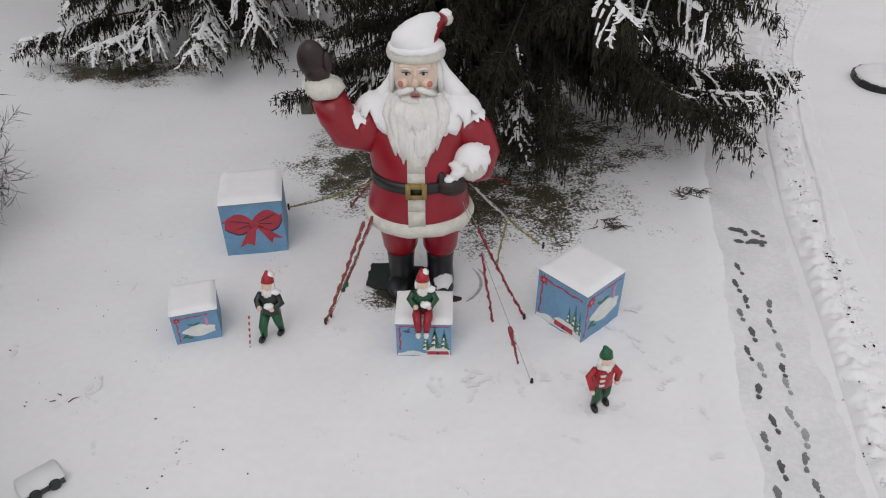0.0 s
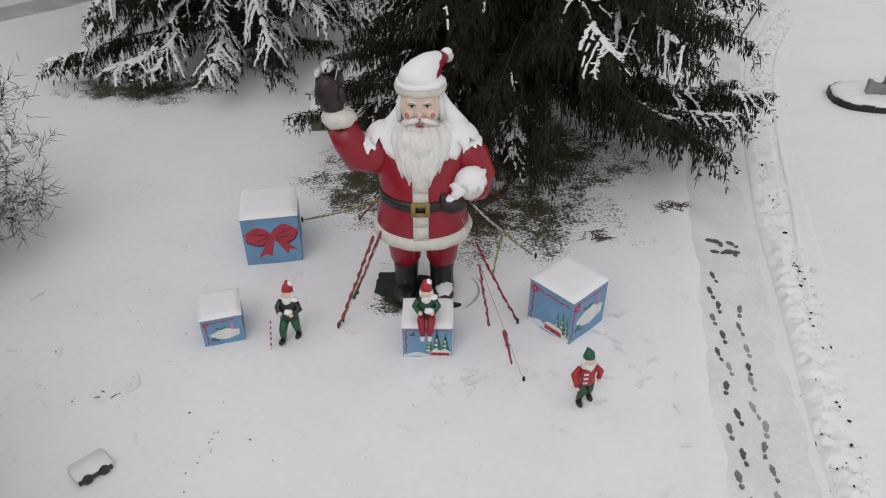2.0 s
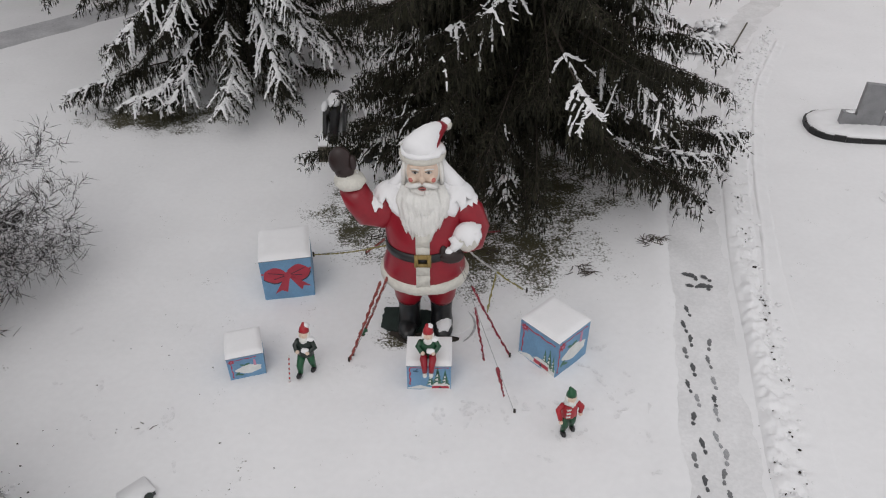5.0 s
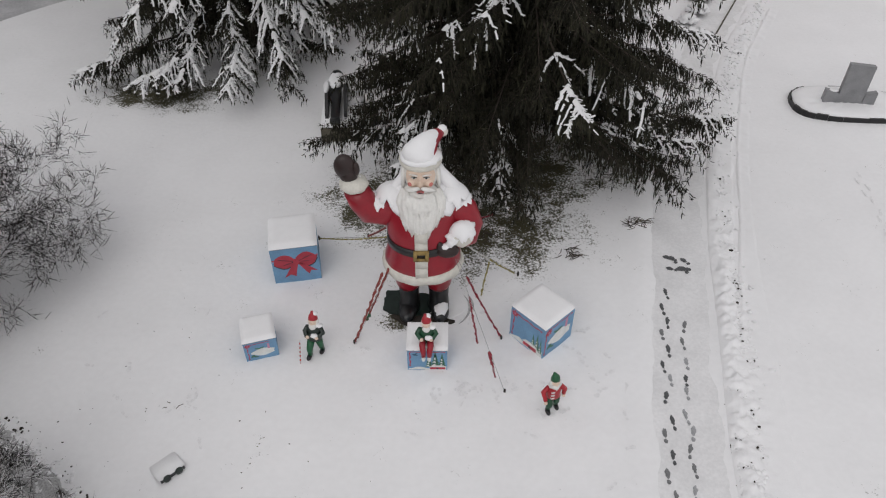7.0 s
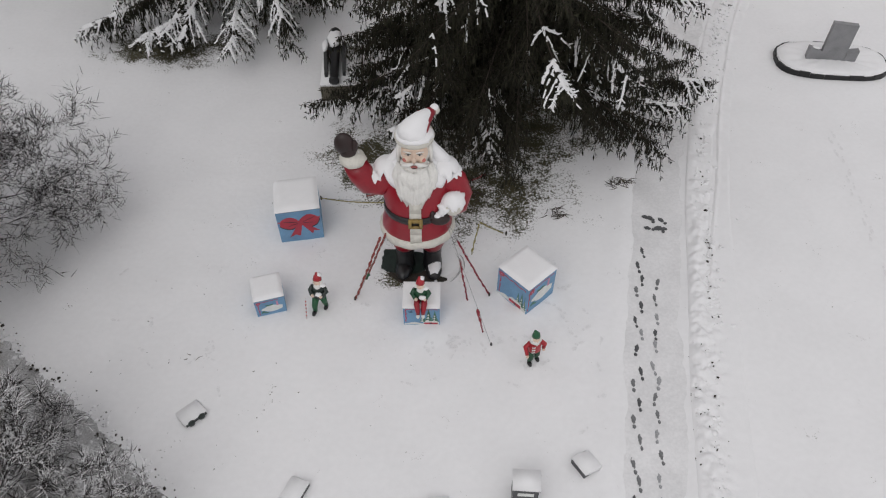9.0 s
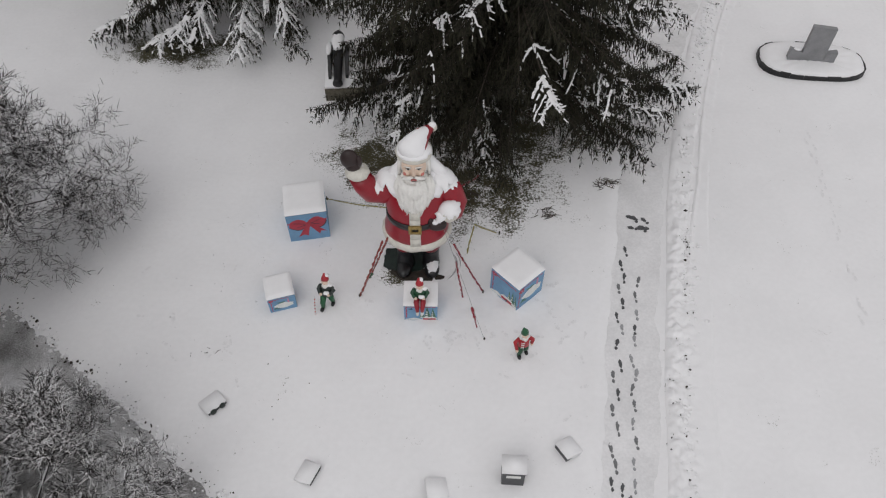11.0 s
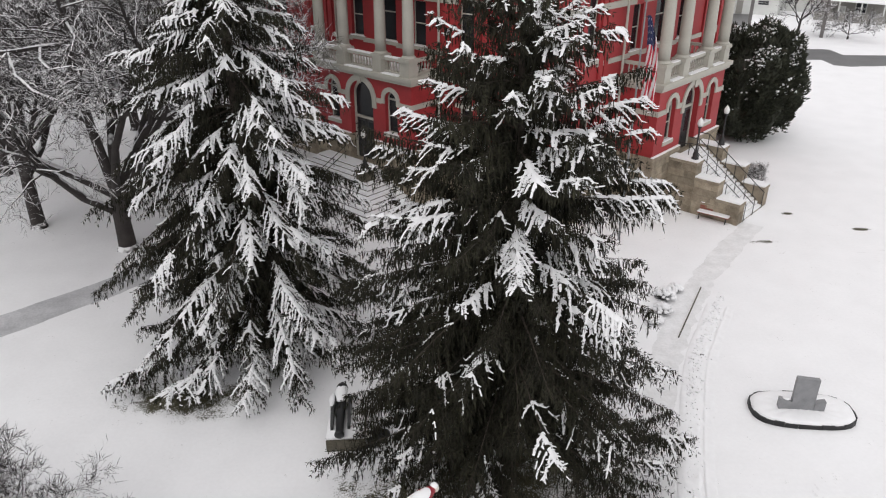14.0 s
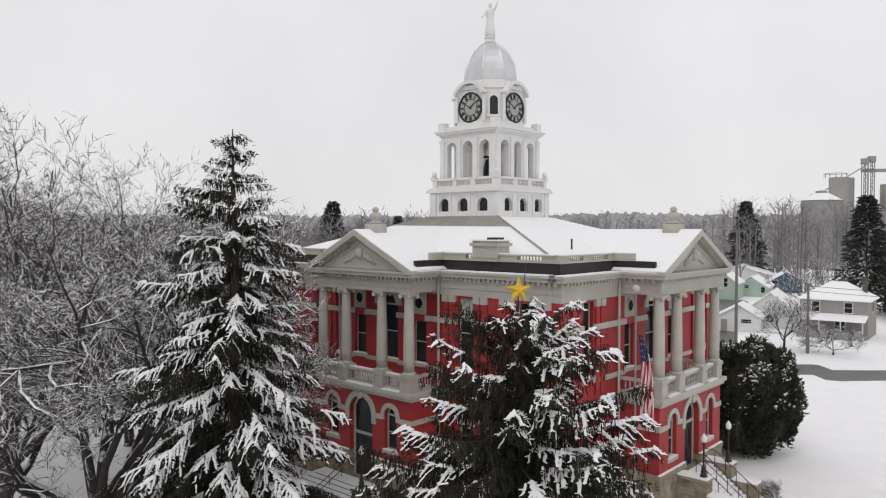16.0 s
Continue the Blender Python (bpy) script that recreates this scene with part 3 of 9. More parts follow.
# ploughed ridge of lumpy snow beside the path, with a wheel groove that leaves it farther on
RQ, RN = along(PATH_LINE[:9], 0.05)
keep_ = (RQ[:, 1] > 1.0) & (RQ[:, 1] < 31)
RQ, RN = RQ[keep_], RN[keep_]
rw = np.linspace(0.78, 2.2, 30)
BX, BY = RQ[:, 0:1] - RN[:, 0:1] * rw, RQ[:, 1:2] - RN[:, 1:2] * rw
near_ = np.clip((14.5 - BY) / 2.5, 0, 1)
crest = np.exp(-((rw[None] - 1.02 - 0.10 * fbm(BX, BY, 41, 2, 1.1)) / 0.17) ** 2)
soft_ = np.exp(-((rw[None] - 1.25) / 0.42) ** 2)
lump_ = fbm(BX, BY, 42, 3, 13.0) + 0.6 * fbm(BX, BY, 43, 2, 31.0)
far_off = 1.15 + 0.5 * np.clip((BY - 9) / 6, 0, 1)
groove = np.exp(-((rw[None] - far_off) / 0.05) ** 2) * np.clip((BY - 9.5) / 2, 0, 1)
BZ = near_ * crest * (0.055 + 0.035 * lump_) + (0.25 + 0.75 * near_) * soft_ * (0.018 + 0.02 * lump_) - 0.05 * groove + 0.03 * np.exp(-((rw[None] - far_off - 0.1) / 0.05) ** 2) * (groove.max(axis=1, keepdims=True))
fade = np.clip((rw - rw[0]) / 0.12, 0, 1) * np.clip((rw[-1] - rw) / 0.5, 0, 1)
BZ = ground_height(BX, BY) + 0.012 + BZ * fade[None] - 0.06 * (1 - np.clip(fade * 4, 0, 1))[None]
nb, mb = BX.shape
ii = (np.arange(nb - 1)[:, None] * mb + np.arange(mb - 1)[None]).ravel()
quick("snow_bank", np.stack([BX, BY, BZ], -1), np.stack([ii, ii + 1, ii + mb + 1, ii + mb], -1), M_snow_soft, kind="stuff", label="ploughed ridge of lumpy snow beside the footpath", category="snow", smooth=True)

# ploughed crumbs of snow and soil beside the path
r_ = np.random.default_rng(2)
cr, cs, dr, ds = [], [], [], []
for k in range(3400):
    y = r_.uniform(1.5, 13.0) if k % 6 else r_.uniform(13, 31)
    i = int(np.argmin(abs(PQ[:, 1] - y)))
    off = 0.90 + abs(r_.normal(0, 0.24)) + (0.15 if y > 10 else 0)
    p = PQ[i] - PN[i] * off
    if r_.random() < 0.90:
        cr.append((p[0], p[1], 0.04)), cs.append(abs(r_.normal(0.02, 0.018)) + 0.008)
    elif r_.random() < 0.8 - 0.05 * max(0, y - 8) or y > 20:
        dr.append((p[0], p[1], 0.05)), ds.append(abs(r_.normal(0.014, 0.011)) + 0.007)
for k in range(90):
    x, y = r_.normal(-6.2, 1.6), r_.normal(7.5, 2.0)
    if y > 5.5:
        dr.append((x, y, 0.0)), ds.append(abs(r_.normal(0.008, 0.006)) + 0.005)
for k in range(900):
    y = r_.uniform(1.5, 13.0) if k % 2 else r_.uniform(12.5, 30)
    i = int(np.argmin(abs(PQ[:, 1] - y)))
    p = PQ[i] - PN[i] * (0.98 + abs(r_.normal(0, 0.22 if y < 13 else 0.32)))
    cr.append((p[0], p[1], 0.0)), cs.append(r_.uniform(0.03, 0.08))
for k in range(500):
    y = r_.uniform(1.5, 12.0)
    i = int(np.argmin(abs(PQ[:, 1] - y)))
    p = PQ[i] - PN[i] * r_.normal(0.90, 0.035)
    dr.append((p[0], p[1], -0.005)), ds.append(abs(r_.normal(0.01, 0.008)) + 0.005)
WQ, WN = along(WEST_LINE, 0.05)
for k in range(1500):
    i = r_.integers(0, len(WQ))
    p = WQ[i] + WN[i] * r_.choice([-1, 1]) * (1.9 + r_.normal(-0.1, 0.22))
    if r_.random() < 0.45:
        cr.append((p[0], p[1], -0.01)), cs.append(r_.uniform(0.02, 0.07))
    else:
        dr.append((p[0], p[1], 0.0)), ds.append(abs(r_.normal(0.012, 0.012)) + 0.006)
blobs("snow_crumb", cr, cs, M_snow_soft, "ploughed crumbs of snow along the footpath", "snow", squash=0.45)
blobs("soil_crumb", dr, ds, M_dirt_shadow, "dark crumbs of soil and leaf scattered on snow", "soil")

# ---- courthouse: local x along its east front, local y along its west front, corner at the origin ----
CH = pose(6.24, 37.313, 0, 0, 0, 48.04)
LX, LY = 21.2, 26.5
courthouse = thing("courthouse", CH, "red brick courthouse with grey trim, columned porticos and white clock tower", "building")
M_W = Matrix(((1, 0, 0, 0), (0, 0, -1, 0), (0, 1, 0, 0), (0, 0, 0, 1)))
FRONT = {"E": M_W, "W": Matrix(((0, 0, -1, 0), (1, 0, 0, 0), (0, 1, 0, 0), (0, 0, 0, 1)))}


def fbox(g, side, s0, s1, d0, d1, h0, h1):
    """A box on a front: along, outward, up."""
    return g.box(s0, h0, d0, s1, h1, d1, FRONT[side])


def arch_pts(s, w, spring, n=10):
    return [(s + w / 2 * math.cos(math.pi * i / n), spring + w / 2 * math.sin(math.pi * i / n)) for i in range(n + 1)]


def wall_band(g, side, s0, s1, h0, h1, d0, d1, holes=()):
    """A stretch of wall with holes (middle, width, bottom, top, arched), one above no other."""
    at = s0
    for s, w, b, t, arched in sorted(holes):
        fbox(g, side, at, s - w / 2, d0, d1, h0, h1)
        if b > h0:
            fbox(g, side, s - w / 2, s + w / 2, d0, d1, h0, b)
        if t < h1:
            fbox(g, side, s - w / 2, s + w / 2, d0, d1, t, h1)
        if arched:
            sp = t - w / 2
            a = arch_pts(s, w, sp)
            m = len(a) // 2
            g.prism(a[: m + 1] + [(s + w / 2, t)], d0, d1, FRONT[side])
            g.prism(a[m:] + [(s - w / 2, t)], d0, d1, FRONT[side])
        at = s + w / 2
    fbox(g, side, at, s1, d0, d1, h0, h1)


def arch_ring(g, side, s, w, spring, thick, d0, d1, n=12):
    """A raised arch band."""
    for i in range(n):
        a, b = math.pi * i / n, math.pi * (i + 1) / n
        r0, r1 = w / 2, w / 2 + thick
        q = [(s + r0 * math.cos(a), spring + r0 * math.sin(a)), (s + r1 * math.cos(a), spring + r1 * math.sin(a)),
             (s + r1 * math.cos(b), spring + r1 * math.sin(b)), (s + r0 * math.cos(b), spring + r0 * math.sin(b))]
        g.prism(q, d0, d1, FRONT[side])


def window(parent, side, s, w, b, t, d, arched=False, blind=0.0, sill=True, bars=2, mat=None, name="window", f=0.09):
    """A sash window set back in its opening: frame, panes, sill."""
    mat = mat or M_trim
    g = Geo()
    sp = t - w / 2 if arched else t
    fbox(g, side, s - w / 2, s - w / 2 + f, d - 0.12, d, b, sp)
    fbox(g, side, s + w / 2 - f, s + w / 2, d - 0.12, d, b, sp)
    fbox(g, side, s - w / 2 + f, s + w / 2 - f, d - 0.12, d, b, b + f)
    if arched:
        arch_ring(g, side, s, w - 2 * f, sp, f, d - 0.12, d)
        fbox(g, side, s - w / 2 + f, s + w / 2 - f, d - 0.10, d - 0.02, sp - 0.06, sp + 0.06)
    else:
        fbox(g, side, s - w / 2 + f, s + w / 2 - f, d - 0.12, d, t - f, t)
    for k in range(1, bars):
        h = b + (sp - b) * k / bars
        fbox(g, side, s - w / 2 + f, s + w / 2 - f, d - 0.10, d - 0.03, h - 0.035, h + 0.035)
    win = part(name, g, mat, parent)
    g = Geo()
    out = [(s - w / 2 + 0.02, b + 0.02), (s + w / 2 - 0.02, b + 0.02)] + ([(x, y) for x, y in arch_pts(s, w - 0.04, sp)] if arched else [(s + w / 2 - 0.02, t - 0.02), (s - w / 2 + 0.02, t - 0.02)])
    g.prism(out, d - 0.085, d - 0.06, FRONT[side])
    part("pane", g, M_glass, win)
    if blind:
        g = Geo()
        fbox(g, side, s - w / 2 + f, s + w / 2 - f, d - 0.055, d - 0.045, t - (t - b) * blind, t - f)
        part("blind", g, M_blind, win, "pale drawn blind")
    if sill:
        g = Geo()
        fbox(g, side, s - w / 2 - 0.15, s + w / 2 + 0.15, d - 0.1, d + 0.32, b - 0.22, b - 0.004)
        g.m = 1
        fbox(g, side, s - w / 2 - 0.12, s + w / 2 + 0.12, d + 0.05, d + 0.30, b - 0.004, b + 0.05)
        part("sill", g, [mat, M_snow_soft], win)
    return win


def baluster_row(g, side, s0, s1, d, h0, h1, gap=0.24, r=0.06, M=None):
    n = max(1, int((s1 - s0) / gap))
    prof = [(r * 0.9, 0), (r * 0.9, 0.1), (r * 0.5, 0.2), (r, 0.42), (r * 0.5, 0.75), (r * 0.9, 0.88), (r * 0.9, 1)]
    for i in range(n):
        s = s0 + (i + 0.5) * (s1 - s0) / n
        c = FRONT[side] @ Vector((s, h0, d)) if M is None else M @ Vector((s, h0, d))
        g.lathe([(a, b * (h1 - h0)) for a, b in prof], 6, tuple(c))


COLS = {"E": (6.55, 8.91, 12.29, 14.65), "W": (9.21, 11.57, 14.94, 17.30)}
PROJ = {"E": 2.45, "W": 2.20}
DOOR_SILL = {"E": 3.05, "W": 2.05}
BASE_TOP, SLAB0, SLAB1, RAIL, COLTOP, CORN0, CORN1, APEX = 3.66, 7.62, 8.08, 9.05, 14.04, 14.98, 15.33, 17.78


def column_mesh():
    shaft = Geo()
    shaft.smooth = True
    prof = [(0.34, 0.0), (0.345, 0.8), (0.34, 1.6), (0.325, 2.6), (0.30, 3.6), (0.275, 4.3), (0.27, 4.42)]
    n = 32
    shaft.lathe(prof, n, (0, 0, 0.26))
    base = Geo()
    base.box(-0.44, -0.44, 0, 0.44, 0.44, 0.10)
    base.smooth = True
    base.lathe([(0.42, 0.10), (0.45, 0.14), (0.42, 0.19), (0.37, 0.21), (0.38, 0.25), (0.35, 0.27)], 24)
    cap = Geo()
    cap.lathe([(0.28, 4.66), (0.33, 4.70), (0.30, 4.74), (0.38, 4.82)], 24)
    cap.box(-0.42, -0.42, 4.88, 0.42, 0.42, 4.99)
    cap.box(-0.36, -0.36, 4.80, 0.36, 0.36, 4.88)
    for sx in (-1, 1):
        for sy in (-1, 1):
            cap.lathe([(0.12, -0.08), (0.12, 0.08)], 10, (0, 0, 0), M=Matrix.Translation((sx * 0.36, sy * 0.36, 4.78)) @ pose(0, 0, 0, 90, 0, 45 * sx * sy))
    return shaft, base, cap


SHAFT, CBASE, CCAP = column_mesh()


BLOCK = Geo().box(-0.5, -0.5, -0.5, 0.5, 0.5, 0.5)
BLOCK_MESH = bpy.data.meshes.new("stone_block")
BLOCK_MESH.from_pydata(BLOCK.v, [], BLOCK.f)
BLOCK_MESH.materials.append(M_block)
block_rand = random.Random(17)


def courses(parent, side, s0, s1, w, z0, z1, high=0.46, turn=None):
    """Dressed stone blocks in courses on a wall face, a little proud of it, with open joints."""
    n = max(1, round((z1 - z0) / high))
    h = (z1 - z0) / n
    for j in range(n):
        s = s0
        while s < s1 - 0.05:
            e = min(s1, s + block_rand.uniform(0.6, 1.15))
            if s1 - e < 0.3:
                e = s1
            ob = new("stone_block", BLOCK_MESH)
            F_ = FRONT[side]
            if turn is None:
                ob.matrix_basis = F_ @ Matrix.Translation(((s + e) / 2, z0 + h * (j + 0.5), w + 0.006)) @ Matrix.Diagonal((e - s - 0.025, h - 0.025, 0.03 + block_rand.uniform(0, 0.012), 1))
            else:
                ob.matrix_basis = F_ @ Matrix.Translation((turn, z0 + h * (j + 0.5), (s + e) / 2)) @ Matrix.Diagonal((0.03 + block_rand.uniform(0, 0.012), h - 0.025, e - s - 0.025, 1))
            ob.parent = parent
            s = e


def front(side, S):
    c = COLS[side]
    mid, p = (c[0] + c[3]) / 2, PROJ[side]
    a, b = c[0] - 0.42, c[3] + 0.42
    fw = p + 0.27
    other = mid
    low = [(mid - 2.72, 1.05, 4.35, 7.0, True), (mid, 2.15, DOOR_SILL[side], 7.3, True), (mid + 2.72, 1.05, 4.35, 7.0, True)]
    # ground storey of the portico block
    g = Geo()
    wall_band(g, side, a, b, BASE_TOP, SLAB0, fw - 0.5, fw, low)
    fbox(g, side, a, a + 0.5, 0, fw - 0.5, BASE_TOP, SLAB0)
    fbox(g, side, b - 0.5, b, 0, fw - 0.5, BASE_TOP, SLAB0)
    part("portico_wall", g, M_brick, courthouse, "red painted brick wall")
    g = Geo()
    wall_band(g, side, a - 0.1, b + 0.1, 0, BASE_TOP, fw - 0.6, fw + 0.1, [(mid, 2.15, DOOR_SILL[side], BASE_TOP, False)])
    fbox(g, side, a - 0.1, a + 0.5, 0, fw - 0.6, 0, BASE_TOP)
    fbox(g, side, b - 0.5, b + 0.1, 0, fw - 0.6, 0, BASE_TOP)
    base_ = part("stone_base", g, M_stone, courthouse, "coursed tan sandstone base")
    courses(base_, side, a - 0.1, mid - 1.1, fw + 0.1, 0, BASE_TOP - 0.26)
    courses(base_, side, mid + 1.1, b + 0.1, fw + 0.1, 0, BASE_TOP - 0.26)
    g = Geo()
    fbox(g, side, a - 0.17, mid - 1.08, fw + 0.1, fw + 0.17, BASE_TOP - 0.24, BASE_TOP + 0.02)
    fbox(g, side, mid + 1.08, b + 0.17, fw + 0.1, fw + 0.17, BASE_TOP - 0.24, BASE_TOP + 0.02)
    fbox(g, side, a - 0.17, a - 0.1, 0, fw + 0.1, BASE_TOP - 0.24, BASE_TOP + 0.02)
    fbox(g, side, b + 0.1, b + 0.17, 0, fw + 0.1, BASE_TOP - 0.24, BASE_TOP + 0.02)
    g.m = 1
    fbox(g, side, a - 0.16, mid - 1.09, fw + 0.003, fw + 0.165, BASE_TOP + 0.02, BASE_TOP + 0.07)
    fbox(g, side, mid + 1.09, b + 0.16, fw + 0.003, fw + 0.165, BASE_TOP + 0.02, BASE_TOP + 0.07)
    part("water_table", g, [M_stone, M_snow_soft], courthouse)
    # arch bands and string at the springing
    g = Geo()
    e0, e1 = fw, fw + 0.09
    for s, w, bt, t, _ in low:
        arch_ring(g, side, s, w, t - w / 2, 0.28 if w < 2 else 0.36, e0, e1)
        for k in (-1, 1):
            fbox(g, side, s + k * w / 2, s + k * (w / 2 + (0.28 if w < 2 else 0.36)), e0, e1, t - w / 2 - 0.28 if w < 2 else 5.75, t - w / 2)
    spr = 6.2
    edges = [a, mid - 2.72 - 0.805, mid - 2.72 + 0.805, mid - 1.435, mid + 1.435, mid + 2.72 - 0.805, mid + 2.72 + 0.805, b]
    for k in range(0, 8, 2):
        fbox(g, side, edges[k], edges[k + 1], e0, e1 - 0.02, spr - 0.05, spr + 0.25)
    fbox(g, side, a - 0.07, a, 0, fw + 0.07, spr - 0.05, spr + 0.25)
    fbox(g, side, b, b + 0.07, 0, fw + 0.07, spr - 0.05, spr + 0.25)
    fbox(g, side, mid - 0.16, mid + 0.16, fw + 0.09, fw + 0.16, 7.15, SLAB0 - 0.05)
    part("arch_trim", g, M_trim, courthouse)
    for s, w, bt, t, _ in (low[0], low[2]):
        window(courthouse, side, s, w, bt, t, fw - 0.25, True)
    # door
    g = Geo()
    sill = DOOR_SILL[side]
    dd = fw - 0.34
    for k in (-1, 1):
        fbox(g, side, mid + k * 1.07, mid + k * 0.92, dd - 0.14, dd, sill, 6.22)
    fbox(g, side, mid - 0.92, mid + 0.92, dd - 0.14, dd, sill + 2.7, sill + 2.86)
    arch_ring(g, side, mid, 1.86, 6.225, 0.14, dd - 0.14, dd)
    door = part("door", g, M_trim, courthouse, "tall double door under an arched fanlight")
    for k in (-1, 1):
        g = Geo()
        lo_, hi_ = sorted((mid + k * 0.02, mid + k * 0.90))
        fbox(g, side, lo_, hi_, dd - 0.12, dd - 0.05, sill + 0.02, sill + 2.68)
        fbox(g, side, lo_ + 0.12, hi_ - 0.12, dd - 0.05, dd - 0.03, sill + 0.2, sill + 1.0)
        part("door_leaf", g, M_iron, door)
        g = Geo()
        fbox(g, side, lo_ + 0.14, hi_ - 0.14, dd - 0.048, dd - 0.036, sill + 1.15, sill + 2.5)
        part("pane", g, M_glass, door)
    g = Geo()
    g.prism([(mid - 0.9, sill + 2.88), (mid + 0.9, sill + 2.88)] + arch_pts(mid, 1.84, 6.225), dd - 0.10, dd - 0.07, FRONT[side])
    part("fanlight", g, M_glass, door)
    # balcony slab, pedestals, balustrade
    g = Geo()
    fbox(g, side, a - 0.2, b + 0.2, 0, fw + 0.2, SLAB0, SLAB0 + 0.2)
    fbox(g, side, a - 0.32, b + 0.32, 0, fw + 0.32, SLAB0 + 0.2, SLAB1)
    part("balcony_slab", g, M_trim, courthouse)
    g = Geo()
    fbox(g, side, a + 0.45, b - 0.45, 0.25, p - 0.35, SLAB1 + 0.001, SLAB1 + 0.11)
    for k in range(3):
        fbox(g, side, c[k] + 0.45, c[k + 1] - 0.45, p + 0.18, p + 0.50, SLAB1 + 0.001, SLAB1 + 0.06)
    part("balcony_snow", g, M_snow_soft, courthouse, "snow lying on the balcony")
    for k in range(4):
        g = Geo()
        fbox(g, side, c[k] - 0.38, c[k] + 0.38, p - 0.38, p + 0.38, SLAB1, RAIL - 0.12)
        fbox(g, side, c[k] - 0.46, c[k] + 0.46, p - 0.46, p + 0.46, RAIL - 0.12, RAIL)
        part("pedestal", g, M_trim, courthouse)
        m = FRONT[side] @ Vector((c[k], RAIL, p))
        col = part("column", SHAFT, M_trim, courthouse, "round grey stone column", M=Matrix.Translation(m))
        part("column_base", CBASE, M_trim, col)
        part("capital", CCAP, M_trim, col)
    for k in range(3):
        g = Geo()
        s0, s1 = c[k] + 0.38, c[k + 1] - 0.38
        fbox(g, side, s0, s1, p - 0.15, p + 0.15, SLAB1, SLAB1 + 0.14)
        fbox(g, side, s0, s1, p - 0.17, p + 0.17, RAIL - 0.2, RAIL - 0.04)
        baluster_row(g, side, s0, s1, p, SLAB1 + 0.14, RAIL - 0.2)
        g.m = 1
        fbox(g, side, s0, s1, p - 0.15, p + 0.15, RAIL - 0.04, RAIL + 0.02)
        part("balustrade", g, [M_trim, M_snow_soft], courthouse)
    for s in (c[0], c[3]):
        g = Geo()
        fbox(g, side, s - 0.15, s + 0.15, 0.02, p - 0.38, SLAB1, SLAB1 + 0.14)
        fbox(g, side, s - 0.17, s + 0.17, 0.02, p - 0.38, RAIL - 0.2, RAIL - 0.04)
        n = 6
        for i in range(n):
            q = FRONT[side] @ Vector((s, SLAB1 + 0.14, 0.2 + (p - 0.7) * (i + 0.5) / n))
            g.lathe([(0.055, 0), (0.03, 0.12), (0.06, 0.3), (0.03, 0.5), (0.055, RAIL - 0.34 - SLAB1)], 6, tuple(q))
        part("balustrade", g, M_trim, courthouse)
    # upper wall with its tall windows, recessed behind the columns
    st = [(mid, 1.65, RAIL + 0.35, 13.75, True)]
    wing = 2.8 if side == "W" else 3.0
    st += [(s, 1.15, RAIL + 0.35, 12.05, False) for s in (mid - wing, mid + wing)]
    flank = {"E": [2.75, 18.4], "W": [6.68, 2.3, 20.2, 24.2]}[side]
    st += [(s, 1.15, RAIL + 0.45, 13.72, False) for s in flank]
    g = Geo()
    wall_band(g, side, 0 if side == "E" else 0.5, S, SLAB1, 13.86, -0.5, 0, st)
    part("upper_wall", g, M_brick, courthouse, "red painted brick wall")
    g = Geo()
    gl = [(s, 1.1, 4.35, 7.0, True) for s in flank]
    wall_band(g, side, 0 if side == "E" else 0.5, a, BASE_TOP, SLAB0, -0.5, 0, [q for q in gl if q[0] < a])
    wall_band(g, side, b, S, BASE_TOP, SLAB0, -0.5, 0, [q for q in gl if q[0] > b])
    part("lower_wall", g, M_brick, courthouse, "red painted brick wall")
    g = Geo()
    fbox(g, side, -0.1 if side == "E" else 0.5, a - 0.1, -0.5, 0.1, 0, BASE_TOP)
    fbox(g, side, b + 0.1, S, -0.5, 0.1, 0, BASE_TOP)
    base_ = part("stone_base", g, M_stone, courthouse)
    courses(base_, side, -0.1 if side == "E" else 0.5, a - 0.1, 0.1, 0, BASE_TOP - 0.1)
    for s, w, bt, t, arched in st[:3]:
        window(courthouse, side, s, w, bt, t, -0.22, arched, f=0.05)
    for i, s in enumerate(flank):
        window(courthouse, side, s, 1.15, RAIL + 0.45, 13.72, -0.22, bars=2, f=0.05, blind=0.33 if side == "W" and i == 0 else 0.0)
        window(courthouse, side, s, 1.1, 4.35, 7.0, -0.22, True)
    g = Geo()
    # trim: string courses, window bands, hoods
    for lo_, hi_ in ((-0.08 if side == "E" else 0, a - 0.33), (b + 0.33, S)):
        fbox(g, side, lo_, hi_, 0, 0.14, SLAB0, SLAB1)
        fbox(g, side, lo_, hi_, 0, 0.07, 6.15, 6.45)
    cuts = sorted([0 if side == "W" else -0.06, S] + [s + k * (w / 2) for s, w, *_ in st for k in (-1, 1)])
    for k in range(0, len(cuts), 2):
        fbox(g, side, cuts[k], cuts[k + 1], 0, 0.16, 12.12, 12.46)
        fbox(g, side, cuts[k], cuts[k + 1], 0, 0.08, RAIL + 0.02, RAIL + 0.3)
    arch_ring(g, side, mid, 1.65, 12.925, 0.42, 0, 0.18)
